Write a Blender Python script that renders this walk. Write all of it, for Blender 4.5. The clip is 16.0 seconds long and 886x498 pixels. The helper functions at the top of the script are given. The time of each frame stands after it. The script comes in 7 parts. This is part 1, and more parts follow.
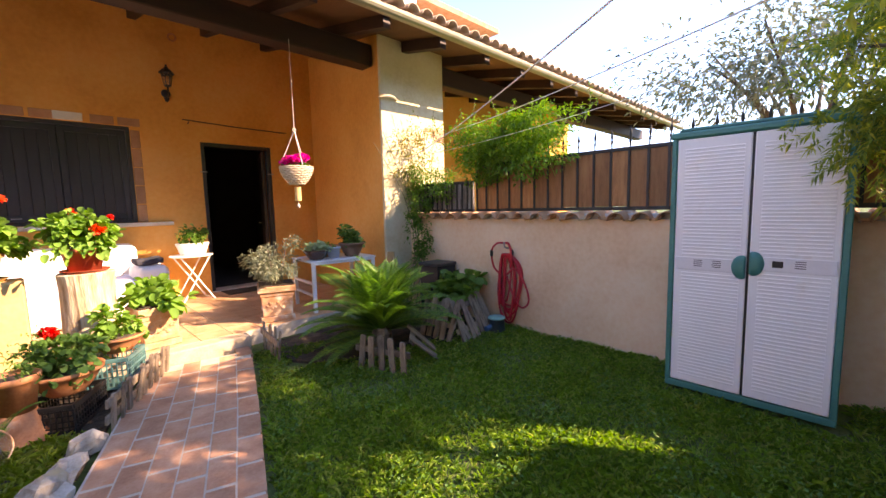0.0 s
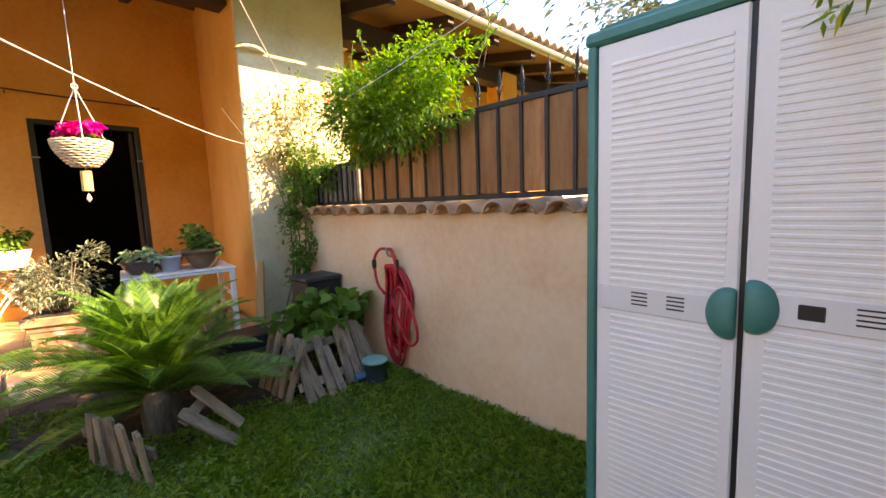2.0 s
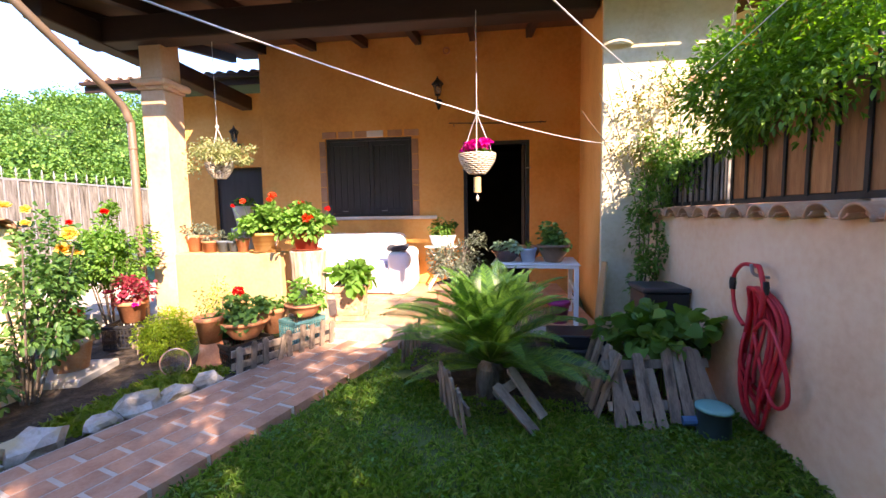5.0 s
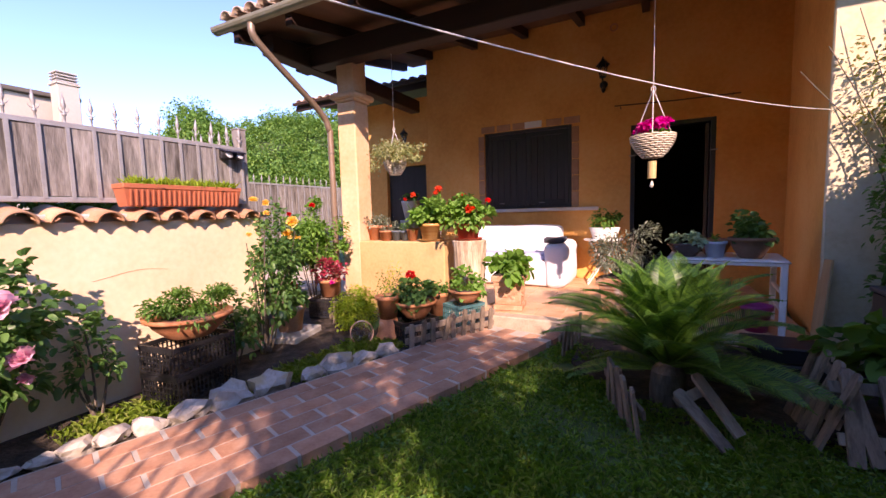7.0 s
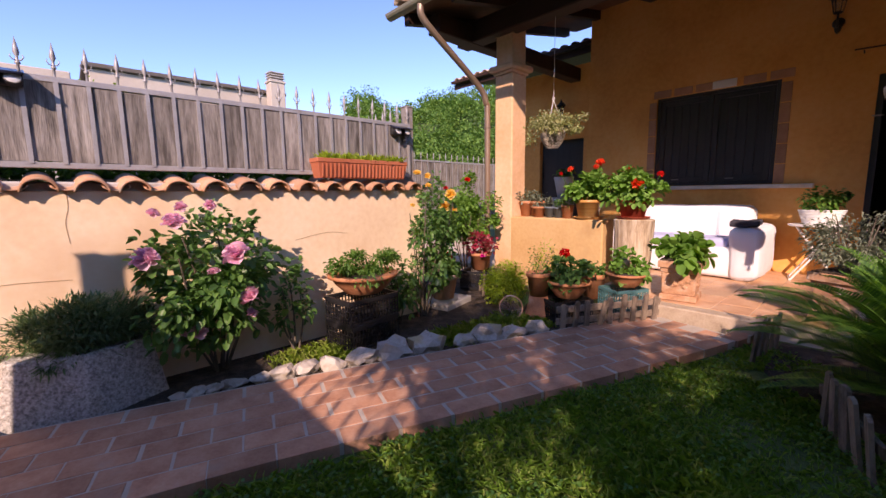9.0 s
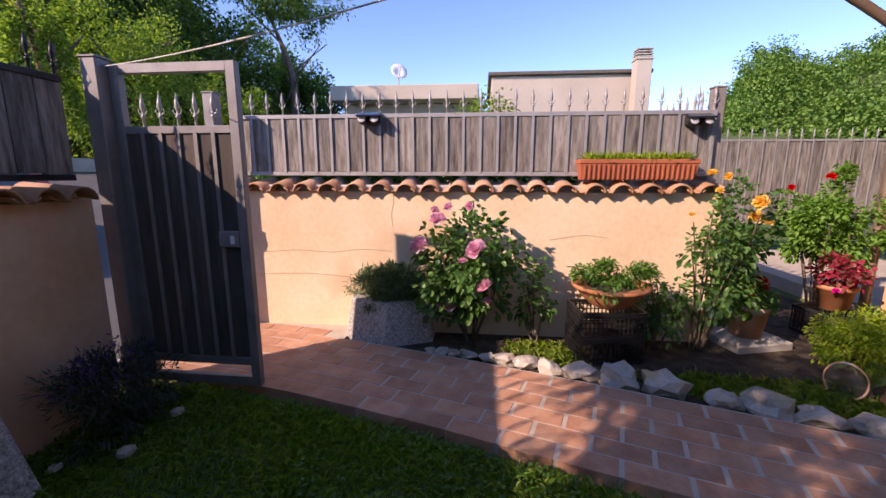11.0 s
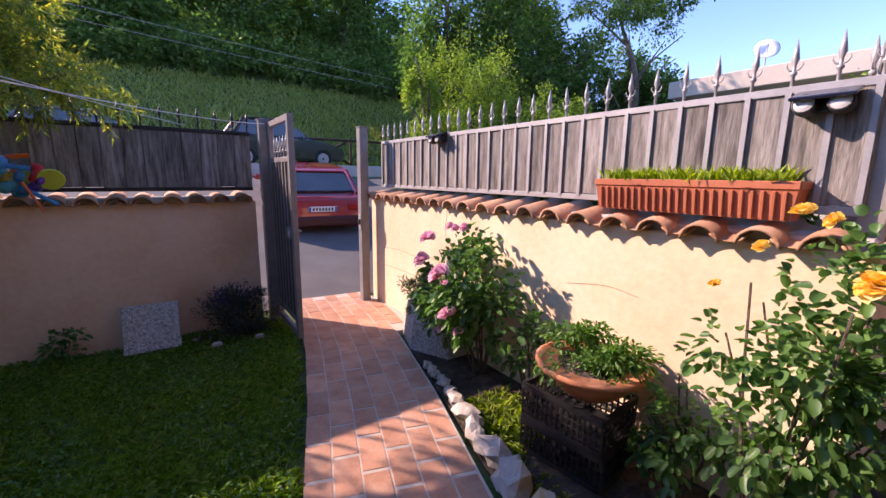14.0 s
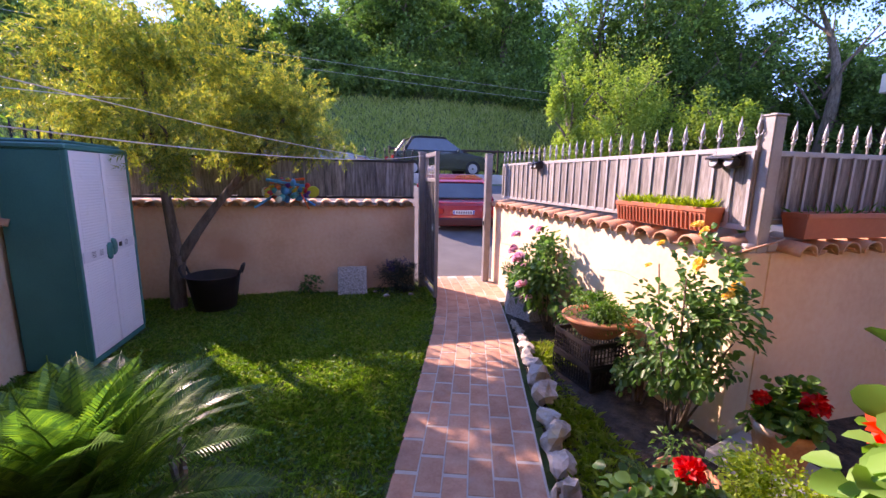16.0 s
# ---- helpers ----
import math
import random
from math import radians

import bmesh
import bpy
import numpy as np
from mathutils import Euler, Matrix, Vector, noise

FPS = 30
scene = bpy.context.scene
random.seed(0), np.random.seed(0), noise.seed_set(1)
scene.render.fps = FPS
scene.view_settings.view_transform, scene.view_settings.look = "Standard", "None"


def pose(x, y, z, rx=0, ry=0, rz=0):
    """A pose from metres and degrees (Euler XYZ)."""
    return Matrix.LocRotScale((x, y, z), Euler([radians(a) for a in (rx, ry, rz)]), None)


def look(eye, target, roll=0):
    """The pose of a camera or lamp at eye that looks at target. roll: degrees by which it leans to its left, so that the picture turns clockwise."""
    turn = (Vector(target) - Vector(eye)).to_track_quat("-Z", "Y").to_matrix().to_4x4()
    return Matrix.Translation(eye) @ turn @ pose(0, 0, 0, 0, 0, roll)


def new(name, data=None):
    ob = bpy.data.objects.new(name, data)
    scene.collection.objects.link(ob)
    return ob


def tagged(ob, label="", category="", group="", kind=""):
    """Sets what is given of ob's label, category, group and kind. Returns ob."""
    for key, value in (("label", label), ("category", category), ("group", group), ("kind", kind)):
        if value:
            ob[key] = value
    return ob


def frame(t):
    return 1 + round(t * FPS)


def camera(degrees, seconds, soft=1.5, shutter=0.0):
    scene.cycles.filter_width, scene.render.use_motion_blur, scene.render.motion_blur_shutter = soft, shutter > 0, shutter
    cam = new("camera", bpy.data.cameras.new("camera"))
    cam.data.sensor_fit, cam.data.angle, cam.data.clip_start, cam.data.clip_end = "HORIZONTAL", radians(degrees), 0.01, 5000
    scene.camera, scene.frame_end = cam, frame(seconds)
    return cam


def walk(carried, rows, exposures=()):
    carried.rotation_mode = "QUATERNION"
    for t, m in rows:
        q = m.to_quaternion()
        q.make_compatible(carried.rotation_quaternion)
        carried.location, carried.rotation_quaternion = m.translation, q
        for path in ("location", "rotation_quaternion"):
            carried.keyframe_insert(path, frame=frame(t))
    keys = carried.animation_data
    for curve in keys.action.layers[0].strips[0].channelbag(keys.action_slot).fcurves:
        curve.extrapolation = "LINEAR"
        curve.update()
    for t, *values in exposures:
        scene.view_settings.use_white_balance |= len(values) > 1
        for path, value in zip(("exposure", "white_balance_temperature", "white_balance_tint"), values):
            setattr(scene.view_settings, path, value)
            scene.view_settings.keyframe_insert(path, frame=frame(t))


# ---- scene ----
cam = camera(95.1, 16.0)
PATH = [
    (0, (1.223, 1.094, 1.438), (2.628, 2.502, 1.227), -1.4),
    (0.5, (1.549, 1.138, 1.465), (2.928, 2.571, 1.251), -1.4),
    (1, (2.091, 1.168, 1.416), (3.472, 2.598, 1.202), -1.7),
    (1.5, (2.578, 1.269, 1.334), (3.984, 2.674, 1.111), -1.8),
    (2, (3.136, 1.339, 1.343), (4.531, 2.754, 1.115), -2.1),
    (2.5, (3.593, 1.303, 1.338), (4.941, 2.764, 1.111), -2.1),
    (3, (3.841, 1.282, 1.342), (5.086, 2.83, 1.115), -2.1),
    (3.5, (3.79, 1.433, 1.332), (4.768, 3.164, 1.119), -1.9),
    (4, (3.64, 1.454, 1.336), (4.202, 3.364, 1.14), -1.6),
    (4.5, (3.577, 1.45, 1.311), (3.709, 3.438, 1.135), -1.3),
    (5, (3.539, 1.422, 1.314), (3.321, 3.403, 1.146), -1.0),
    (5.2, (3.535, 1.396, 1.312), (3.196, 3.36, 1.143), -1.0),
    (7.3, (3.393, 1.361, 1.242), (2.42, 3.101, 1.07), -1.2),
    (7.5, (3.365, 1.343, 1.225), (2.346, 3.055, 1.056), -0.9),
    (8, (3.332, 1.307, 1.227), (2.162, 2.918, 1.044), -0.7),
    (8.2, (3.3, 1.288, 1.221), (2.062, 2.848, 1.031), -0.7),
    (10.3, (3.411, 1.793, 1.272), (1.612, 2.582, 0.901), -1.0),
    (10.5, (3.424, 1.884, 1.302), (1.563, 2.521, 0.939), -0.9),
    (11, (3.561, 2.134, 1.408), (1.602, 1.95, 1.051), 0.1),
    (11.5, (3.711, 2.475, 1.417), (2.04, 1.438, 1.05), 0.7),
    (12, (3.714, 2.794, 1.481), (2.267, 1.466, 1.104), 0.9),
    (12.5, (3.436, 3.055, 1.351), (2.102, 1.613, 0.972), 0.7),
    (13, (2.939, 3.34, 1.421), (1.692, 1.822, 1.042), 0.8),
    (13.5, (2.479, 3.869, 1.499), (1.292, 2.303, 1.131), 0.7),
    (14, (2.211, 4.358, 1.543), (1.068, 2.755, 1.189), 0.7),
    (14.5, (2.123, 4.87, 1.621), (1.084, 3.197, 1.272), 0.6),
    (15, (2.233, 5.274, 1.682), (1.355, 3.51, 1.339), 0.9),
    (15.5, (2.368, 5.687, 1.701), (1.697, 3.835, 1.358), 1.0),
    (16, (2.472, 6.047, 1.706), (1.987, 4.138, 1.36), 1.0),
]
EXPOSURES = [(0, 3.15, 10800, 32), (1.5, 3.45, 13000, 26), (3.0, 3.65, 15500, 24), (4.0, 3.4, 12000, 32), (5.0, 3.25, 8200, 28), (5.2, 3.2, 8100, 28), (7.3, 2.05, 8000, 45), (8.0, 1.85, 8000, 45), (10.5, 1.4, 8100, 31), (11.0, 1.65, 8100, 37), (12.0, 2.3, 8400, 50), (14.0, 2.1, 7700, 40), (16.0, 2.75, 7700, 50)]
walk(cam, [(t, look(eye, target, roll)) for t, eye, target, roll in PATH], EXPOSURES)

# ---- light ----
SUN = Vector((1.13, -1.5, 1.16)).normalized()
world = bpy.data.worlds.new("sky")
scene.world = world
world.use_nodes = True
sky = world.node_tree.nodes.new("ShaderNodeTexSky")
sky.sky_type, sky.sun_disc = "NISHITA", False
sky.sun_elevation, sky.sun_rotation = math.asin(SUN.z), math.atan2(SUN.x, SUN.y)
sky.air_density, sky.dust_density, sky.ozone_density = 0.58, 0.05, 4.0
world.node_tree.nodes["Background"].inputs["Strength"].default_value = 0.15
clear = world.node_tree.nodes.new("ShaderNodeHueSaturation")
clear.inputs["Saturation"].default_value, clear.inputs["Value"].default_value = 1.12, 0.97
world.node_tree.links.new(sky.outputs[0], clear.inputs["Color"])
world.node_tree.links.new(clear.outputs[0], world.node_tree.nodes["Background"].inputs["Color"])
sun = new("sun", bpy.data.lights.new("sun", "SUN"))
sun.data.energy, sun.data.angle, sun.data.color = 2.0, radians(0.6), (1.0, 0.93, 0.82)
sun.matrix_world = look((20, -26, 20), Vector((20, -26, 20)) - SUN)


# ---- materials ----
def nodes_of(name):
    m = bpy.data.materials.new(name)
    m.use_nodes = True
    t = m.node_tree
    return m, t, t.nodes["Principled BSDF"]


def mat(name, cols, rough=0.7, scale=6.0, fine=60.0, bump=0.15, metal=0.0, piece=0.0, stretch=(1, 1, 1), local=False, spec=0.4, depth=0.01, island=0.0, stain=None, coat=0.0):
    """A surface of two or three colours mixed by a coarse and a fine noise, with bump; piece: spread of brightness between pieces."""
    m, t, b = nodes_of(name)
    N, L = t.nodes, t.links
    tc = N.new("ShaderNodeTexCoord")
    mp = N.new("ShaderNodeMapping")
    mp.inputs["Scale"].default_value = stretch
    if local:
        L.new(tc.outputs["Object"], mp.inputs["Vector"])
        oi = N.new("ShaderNodeObjectInfo")
        add = N.new("ShaderNodeVectorMath")
        add.operation = "MULTIPLY_ADD"
        add.inputs[1].default_value = (37, 53, 71)
        L.new(oi.outputs["Random"], add.inputs[0])
        L.new(tc.outputs["Object"], add.inputs[2])
        L.new(add.outputs[0], mp.inputs["Vector"])
    else:
        geo = N.new("ShaderNodeNewGeometry")
        L.new(geo.outputs["Position"], mp.inputs["Vector"])
    n1, n2 = N.new("ShaderNodeTexNoise"), N.new("ShaderNodeTexNoise")
    n1.inputs["Scale"].default_value, n1.inputs["Detail"].default_value = scale, 6
    n2.inputs["Scale"].default_value, n2.inputs["Detail"].default_value = fine, 4
    L.new(mp.outputs[0], n1.inputs["Vector"])
    L.new(mp.outputs[0], n2.inputs["Vector"])
    ramp = N.new("ShaderNodeValToRGB")
    ramp.color_ramp.elements[0].position, ramp.color_ramp.elements[1].position = 0.32, 0.68
    ramp.color_ramp.elements[0].color, ramp.color_ramp.elements[1].color = (*cols[0], 1), (*cols[-1], 1)
    if len(cols) > 2:
        ramp.color_ramp.elements.new(0.5).color = (*cols[1], 1)
    mixv = N.new("ShaderNodeMath")
    mixv.operation = "MULTIPLY_ADD"
    mixv.inputs[1].default_value = 0.35
    L.new(n2.outputs["Fac"], mixv.inputs[0])
    sc = N.new("ShaderNodeMath")
    sc.operation = "MULTIPLY_ADD"
    sc.inputs[1].default_value, sc.inputs[2].default_value = 0.75, -0.05
    L.new(n1.outputs["Fac"], sc.inputs[0])
    L.new(sc.outputs[0], mixv.inputs[2])
    L.new(mixv.outputs[0], ramp.inputs[0])
    col = ramp.outputs[0]
    if stain:
        n3 = N.new("ShaderNodeTexNoise")
        n3.inputs["Scale"].default_value, n3.inputs["Detail"].default_value = stain[1], 5
        L.new(mp.outputs[0], n3.inputs["Vector"])
        r3 = N.new("ShaderNodeValToRGB")
        r3.color_ramp.elements[0].position, r3.color_ramp.elements[1].position = stain[2], stain[2] + 0.12
        L.new(n3.outputs["Fac"], r3.inputs[0])
        mx = N.new("ShaderNodeMix")
        mx.data_type = "RGBA"
        mx.inputs[7].default_value = (*stain[0], 1)
        L.new(r3.outputs[0], mx.inputs[0])
        L.new(col, mx.inputs[6])
        col = mx.outputs[2]
    if piece or island:
        hs = N.new("ShaderNodeHueSaturation")
        mr = N.new("ShaderNodeMapRange")
        amount = piece or island
        mr.inputs[3].default_value, mr.inputs[4].default_value = 1 - amount, 1 + amount
        if piece:
            oi2 = N.new("ShaderNodeObjectInfo")
            L.new(oi2.outputs["Random"], mr.inputs[0])
        else:
            g2 = N.new("ShaderNodeNewGeometry")
            L.new(g2.outputs["Random Per Island"], mr.inputs[0])
        L.new(mr.outputs[0], hs.inputs["Value"])
        L.new(col, hs.inputs["Color"])
        col = hs.outputs[0]
    L.new(col, b.inputs["Base Color"])
    b.inputs["Roughness"].default_value, b.inputs["Metallic"].default_value = rough, metal
    b.inputs["Specular IOR Level"].default_value = spec
    b.inputs["Coat Weight"].default_value = coat
    if bump:
        bp = N.new("ShaderNodeBump")
        bp.inputs["Strength"].default_value, bp.inputs["Distance"].default_value = bump, depth
        L.new(mixv.outputs[0], bp.inputs["Height"])
        L.new(bp.outputs[0], b.inputs["Normal"])
    return m


def leaf_mat(name, cols, rough=0.5, glow=0.35, spec=0.4):
    """Leaves: each its own shade between the colours, partly letting light through."""
    m, t, b = nodes_of(name)
    N, L = t.nodes, t.links
    g = N.new("ShaderNodeNewGeometry")
    ramp = N.new("ShaderNodeValToRGB")
    ramp.color_ramp.elements[0].color, ramp.color_ramp.elements[1].color = (*cols[0], 1), (*cols[-1], 1)
    for k, c in enumerate(cols[1:-1]):
        ramp.color_ramp.elements.new((k + 1) / (len(cols) - 1)).color = (*c, 1)
    L.new(g.outputs["Random Per Island"], ramp.inputs[0])
    L.new(ramp.outputs[0], b.inputs["Base Color"])
    b.inputs["Roughness"].default_value, b.inputs["Specular IOR Level"].default_value = rough, spec
    tr = N.new("ShaderNodeBsdfTranslucent")
    hs = N.new("ShaderNodeHueSaturation")
    hs.inputs["Saturation"].default_value, hs.inputs["Value"].default_value = 1.15, 1.5
    L.new(ramp.outputs[0], hs.inputs["Color"])
    L.new(hs.outputs[0], tr.inputs["Color"])
    mx = N.new("ShaderNodeMixShader")
    mx.inputs[0].default_value = glow
    L.new(b.outputs[0], mx.inputs[1])
    L.new(tr.outputs[0], mx.inputs[2])
    L.new(mx.outputs[0], N["Material Output"].inputs["Surface"])
    return m


ORANGE = mat("orange_plaster", [(0.7, 0.31, 0.075), (0.8, 0.385, 0.105), (0.84, 0.45, 0.15)], 0.9, 1.1, 18, 0.25, depth=0.006, stain=((0.63, 0.26, 0.06), 0.6, 0.6))
PALE = mat("ochre_plaster", [(0.56, 0.45, 0.28), (0.66, 0.56, 0.38), (0.72, 0.63, 0.46)], 0.9, 1.5, 25, 0.3, depth=0.008, stain=((0.3, 0.22, 0.12), 0.9, 0.62))
PINK = mat("pink_plaster", [(0.7, 0.43, 0.26), (0.78, 0.53, 0.34), (0.82, 0.61, 0.42)], 0.92, 1.6, 22, 0.5, depth=0.01, stain=((0.64, 0.37, 0.225), 0.8, 0.6))
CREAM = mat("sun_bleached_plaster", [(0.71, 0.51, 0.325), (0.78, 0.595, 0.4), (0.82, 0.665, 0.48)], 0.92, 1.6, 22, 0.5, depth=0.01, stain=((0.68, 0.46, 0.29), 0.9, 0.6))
WHITE_WALL = mat("white_render", [(0.66, 0.58, 0.46), (0.76, 0.7, 0.6)], 0.9, 2, 30, 0.4, depth=0.008, stain=((0.5, 0.36, 0.22), 2.2, 0.62))
DARK_WOOD = mat("dark_stained_beam", [(0.028, 0.014, 0.01), (0.05, 0.024, 0.016)], 0.6, 3, 40, 0.3, stretch=(0.3, 2, 2))
CEIL_WOOD = mat("brown_boards", [(0.1, 0.045, 0.022), (0.16, 0.075, 0.035)], 0.7, 3, 40, 0.3, stretch=(2, 0.3, 2))
GREY_WOOD = mat("weathered_grey_board", [(0.08, 0.072, 0.064), (0.2, 0.183, 0.163), (0.33, 0.31, 0.285)], 0.85, 13, 70, 0.8, piece=0.25, stretch=(2.4, 2.4, 0.26), local=True, stain=((0.05, 0.042, 0.035), 5, 0.6))
BROWN_WOOD = mat("brown_stained_board", [(0.22, 0.085, 0.03), (0.34, 0.14, 0.05), (0.42, 0.19, 0.075)], 0.6, 8, 50, 0.4, piece=0.25, stretch=(3, 3, 0.35), local=True, stain=((0.09, 0.035, 0.014), 5, 0.64))
PALLET_WOOD = mat("old_pallet_wood", [(0.13, 0.1, 0.075), (0.25, 0.19, 0.14), (0.33, 0.26, 0.19)], 0.85, 10, 70, 0.5, piece=0.25, stretch=(2, 2, 0.6), local=True, stain=((0.08, 0.06, 0.045), 7, 0.6))
GREY_METAL = mat("grey_painted_iron", [(0.3, 0.3, 0.3), (0.4, 0.4, 0.4)], 0.5, 8, 80, 0.1, metal=0.3)
GATE_METAL = mat("gate_grey_iron", [(0.2, 0.19, 0.19), (0.28, 0.27, 0.27)], 0.45, 8, 80, 0.1, metal=0.3)
BLACK_METAL = mat("black_iron", [(0.018, 0.018, 0.02), (0.035, 0.035, 0.037)], 0.45, 8, 80, 0.1, metal=0.3)
TERRA = mat("terracotta", [(0.4, 0.14, 0.06), (0.52, 0.2, 0.09), (0.58, 0.27, 0.14)], 0.8, 7, 60, 0.25, island=0.08, stain=((0.55, 0.4, 0.3), 5, 0.66), depth=0.004)
COTTO_POT = mat("weathered_cotto", [(0.4, 0.19, 0.1), (0.52, 0.28, 0.16), (0.55, 0.38, 0.27)], 0.85, 9, 60, 0.4, stain=((0.58, 0.5, 0.42), 6, 0.55), depth=0.005)
ROOF_TILE = mat("roof_tile", [(0.4, 0.19, 0.105), (0.52, 0.275, 0.16), (0.48, 0.33, 0.23)], 0.85, 6, 50, 0.4, piece=0.22, stain=((0.3, 0.25, 0.2), 9, 0.6), depth=0.005)
OLD_TILE = mat("old_eave_tile", [(0.33, 0.24, 0.18), (0.44, 0.33, 0.26), (0.4, 0.36, 0.3)], 0.9, 6, 50, 0.4, piece=0.2, stain=((0.24, 0.22, 0.18), 9, 0.58), depth=0.005)
BRICK = mat("path_brick", [(0.4, 0.185, 0.11), (0.5, 0.255, 0.155), (0.56, 0.325, 0.215)], 0.82, 7, 60, 0.35, piece=0.16, stain=((0.45, 0.3, 0.22), 4, 0.64), depth=0.004)
MORTAR = mat("pale_mortar", [(0.43, 0.37, 0.3), (0.53, 0.465, 0.39)], 0.95, 9, 90, 0.4, depth=0.004)
PATIO_TILE = mat("patio_cotto", [(0.5, 0.26, 0.14), (0.6, 0.34, 0.2), (0.65, 0.42, 0.26)], 0.5, 5, 50, 0.15, piece=0.1, depth=0.002)
EDGE_STONE = mat("worn_step_stone", [(0.36, 0.27, 0.19), (0.46, 0.36, 0.26), (0.52, 0.43, 0.33)], 0.75, 7, 60, 0.3, depth=0.004)
MARBLE = mat("pale_stone_edge", [(0.6, 0.53, 0.43), (0.72, 0.66, 0.56)], 0.6, 6, 60, 0.2, depth=0.003)
SOIL = mat("dark_soil", [(0.025, 0.019, 0.014), (0.06, 0.044, 0.031), (0.119, 0.088, 0.065)], 1.0, 9, 50, 1.0, depth=0.05)
LAWN = mat("lawn_ground", [(0.049, 0.084, 0.02), (0.084, 0.133, 0.034), (0.126, 0.14, 0.056)], 1.0, 5, 60, 1.0, depth=0.04)
GRASS = leaf_mat("grass_blades", [(0.088, 0.188, 0.027), (0.144, 0.294, 0.043), (0.213, 0.4, 0.062), (0.35, 0.425, 0.125)], 0.5, 0.4)
ASPHALT = mat("asphalt", [(0.09, 0.088, 0.086), (0.13, 0.127, 0.122)], 0.9, 2, 90, 0.5, depth=0.006)
CONCRETE = mat("concrete", [(0.36, 0.34, 0.31), (0.48, 0.46, 0.42)], 0.9, 3, 60, 0.3, depth=0.004)
STONE = mat("pale_rock", [(0.285, 0.237, 0.18), (0.456, 0.399, 0.332), (0.551, 0.503, 0.437)], 0.9, 6, 40, 0.8, island=0.12, piece=0.12, depth=0.02, stain=((0.5, 0.36, 0.2), 4, 0.58))
PLASTIC_W = mat("white_cabinet_plastic", [(0.76, 0.755, 0.75), (0.82, 0.815, 0.8)], 0.45, 2, 60, 0.04, stain=((0.66, 0.61, 0.53), 3.5, 0.66))
PLASTIC_T = mat("teal_plastic", [(0.014, 0.17, 0.15), (0.024, 0.22, 0.19)], 0.45, 3, 60, 0.05)
WHITE_PAINT = mat("white_paint", [(0.72, 0.71, 0.7), (0.8, 0.8, 0.79)], 0.5, 4, 50, 0.06)
SHEET = mat("white_sofa_cover", [(0.72, 0.72, 0.76), (0.8, 0.8, 0.83)], 0.9, 5, 300, 0.2, depth=0.003)
BLUE_CLOTH = mat("pale_blue_cushion", [(0.42, 0.45, 0.68), (0.5, 0.54, 0.76)], 0.9, 6, 300, 0.2)
SHUTTER = mat("dark_shutter", [(0.03, 0.031, 0.035), (0.045, 0.046, 0.052)], 0.32, 4, 60, 0.15, stretch=(3, 3, 0.5))
# indoor shade put into the colour, for the room and the window backing
SHADE_IN = mat("painted_indoor_shade", [(0.05, 0.04, 0.03), (0.07, 0.055, 0.045)], 0.9, 3, 40, 0.1)
HOSE_RED = mat("red_hose_rubber", [(0.5, 0.012, 0.025), (0.62, 0.03, 0.045)], 0.4, 6, 60, 0.08)
GUTTER = mat("painted_gutter", [(0.28, 0.27, 0.2), (0.36, 0.35, 0.27)], 0.45, 5, 60, 0.08, metal=0.4)
PIPE = mat("brown_downpipe", [(0.24, 0.17, 0.12), (0.3, 0.22, 0.16)], 0.4, 5, 60, 0.08, metal=0.4)
BLACK_PL = mat("black_plastic", [(0.012, 0.012, 0.013), (0.022, 0.022, 0.024)], 0.5, 6, 60, 0.1)
AGG = mat("exposed_aggregate", [(0.2, 0.19, 0.17), (0.42, 0.4, 0.36), (0.62, 0.6, 0.56)], 0.9, 45, 90, 1.0, depth=0.012)
BARK = mat("bark", [(0.075, 0.055, 0.04), (0.14, 0.11, 0.085), (0.2, 0.165, 0.13)], 0.95, 8, 40, 1.0, stretch=(2, 2, 0.5), depth=0.03)
LOG = mat("pale_log", [(0.3, 0.2, 0.12), (0.5, 0.38, 0.26), (0.62, 0.52, 0.4)], 0.9, 8, 40, 0.8, stretch=(2.5, 2.5, 0.35), depth=0.02, stain=((0.16, 0.1, 0.06), 5, 0.6))
WICKER = mat("wicker", [(0.42, 0.33, 0.23), (0.62, 0.54, 0.43)], 0.8, 30, 90, 0.3, island=0.15)
CORD = mat("white_cord", [(0.6, 0.58, 0.55), (0.7, 0.68, 0.65)], 0.7, 10, 80, 0.1)
OCHRE = mat("parapet_plaster", [(0.5, 0.29, 0.12), (0.58, 0.36, 0.16), (0.62, 0.42, 0.21)], 0.9, 1.5, 25, 0.3, depth=0.008, stain=((0.4, 0.23, 0.1), 0.9, 0.62))
PEACH = mat("pillar_plaster", [(0.66, 0.38, 0.2), (0.74, 0.46, 0.27), (0.78, 0.54, 0.34)], 0.9, 1.4, 22, 0.3, depth=0.007)
PALE_BLDG = mat("far_cream_render", [(0.44, 0.385, 0.32), (0.52, 0.46, 0.39)], 0.9, 0.6, 9, 0.1)

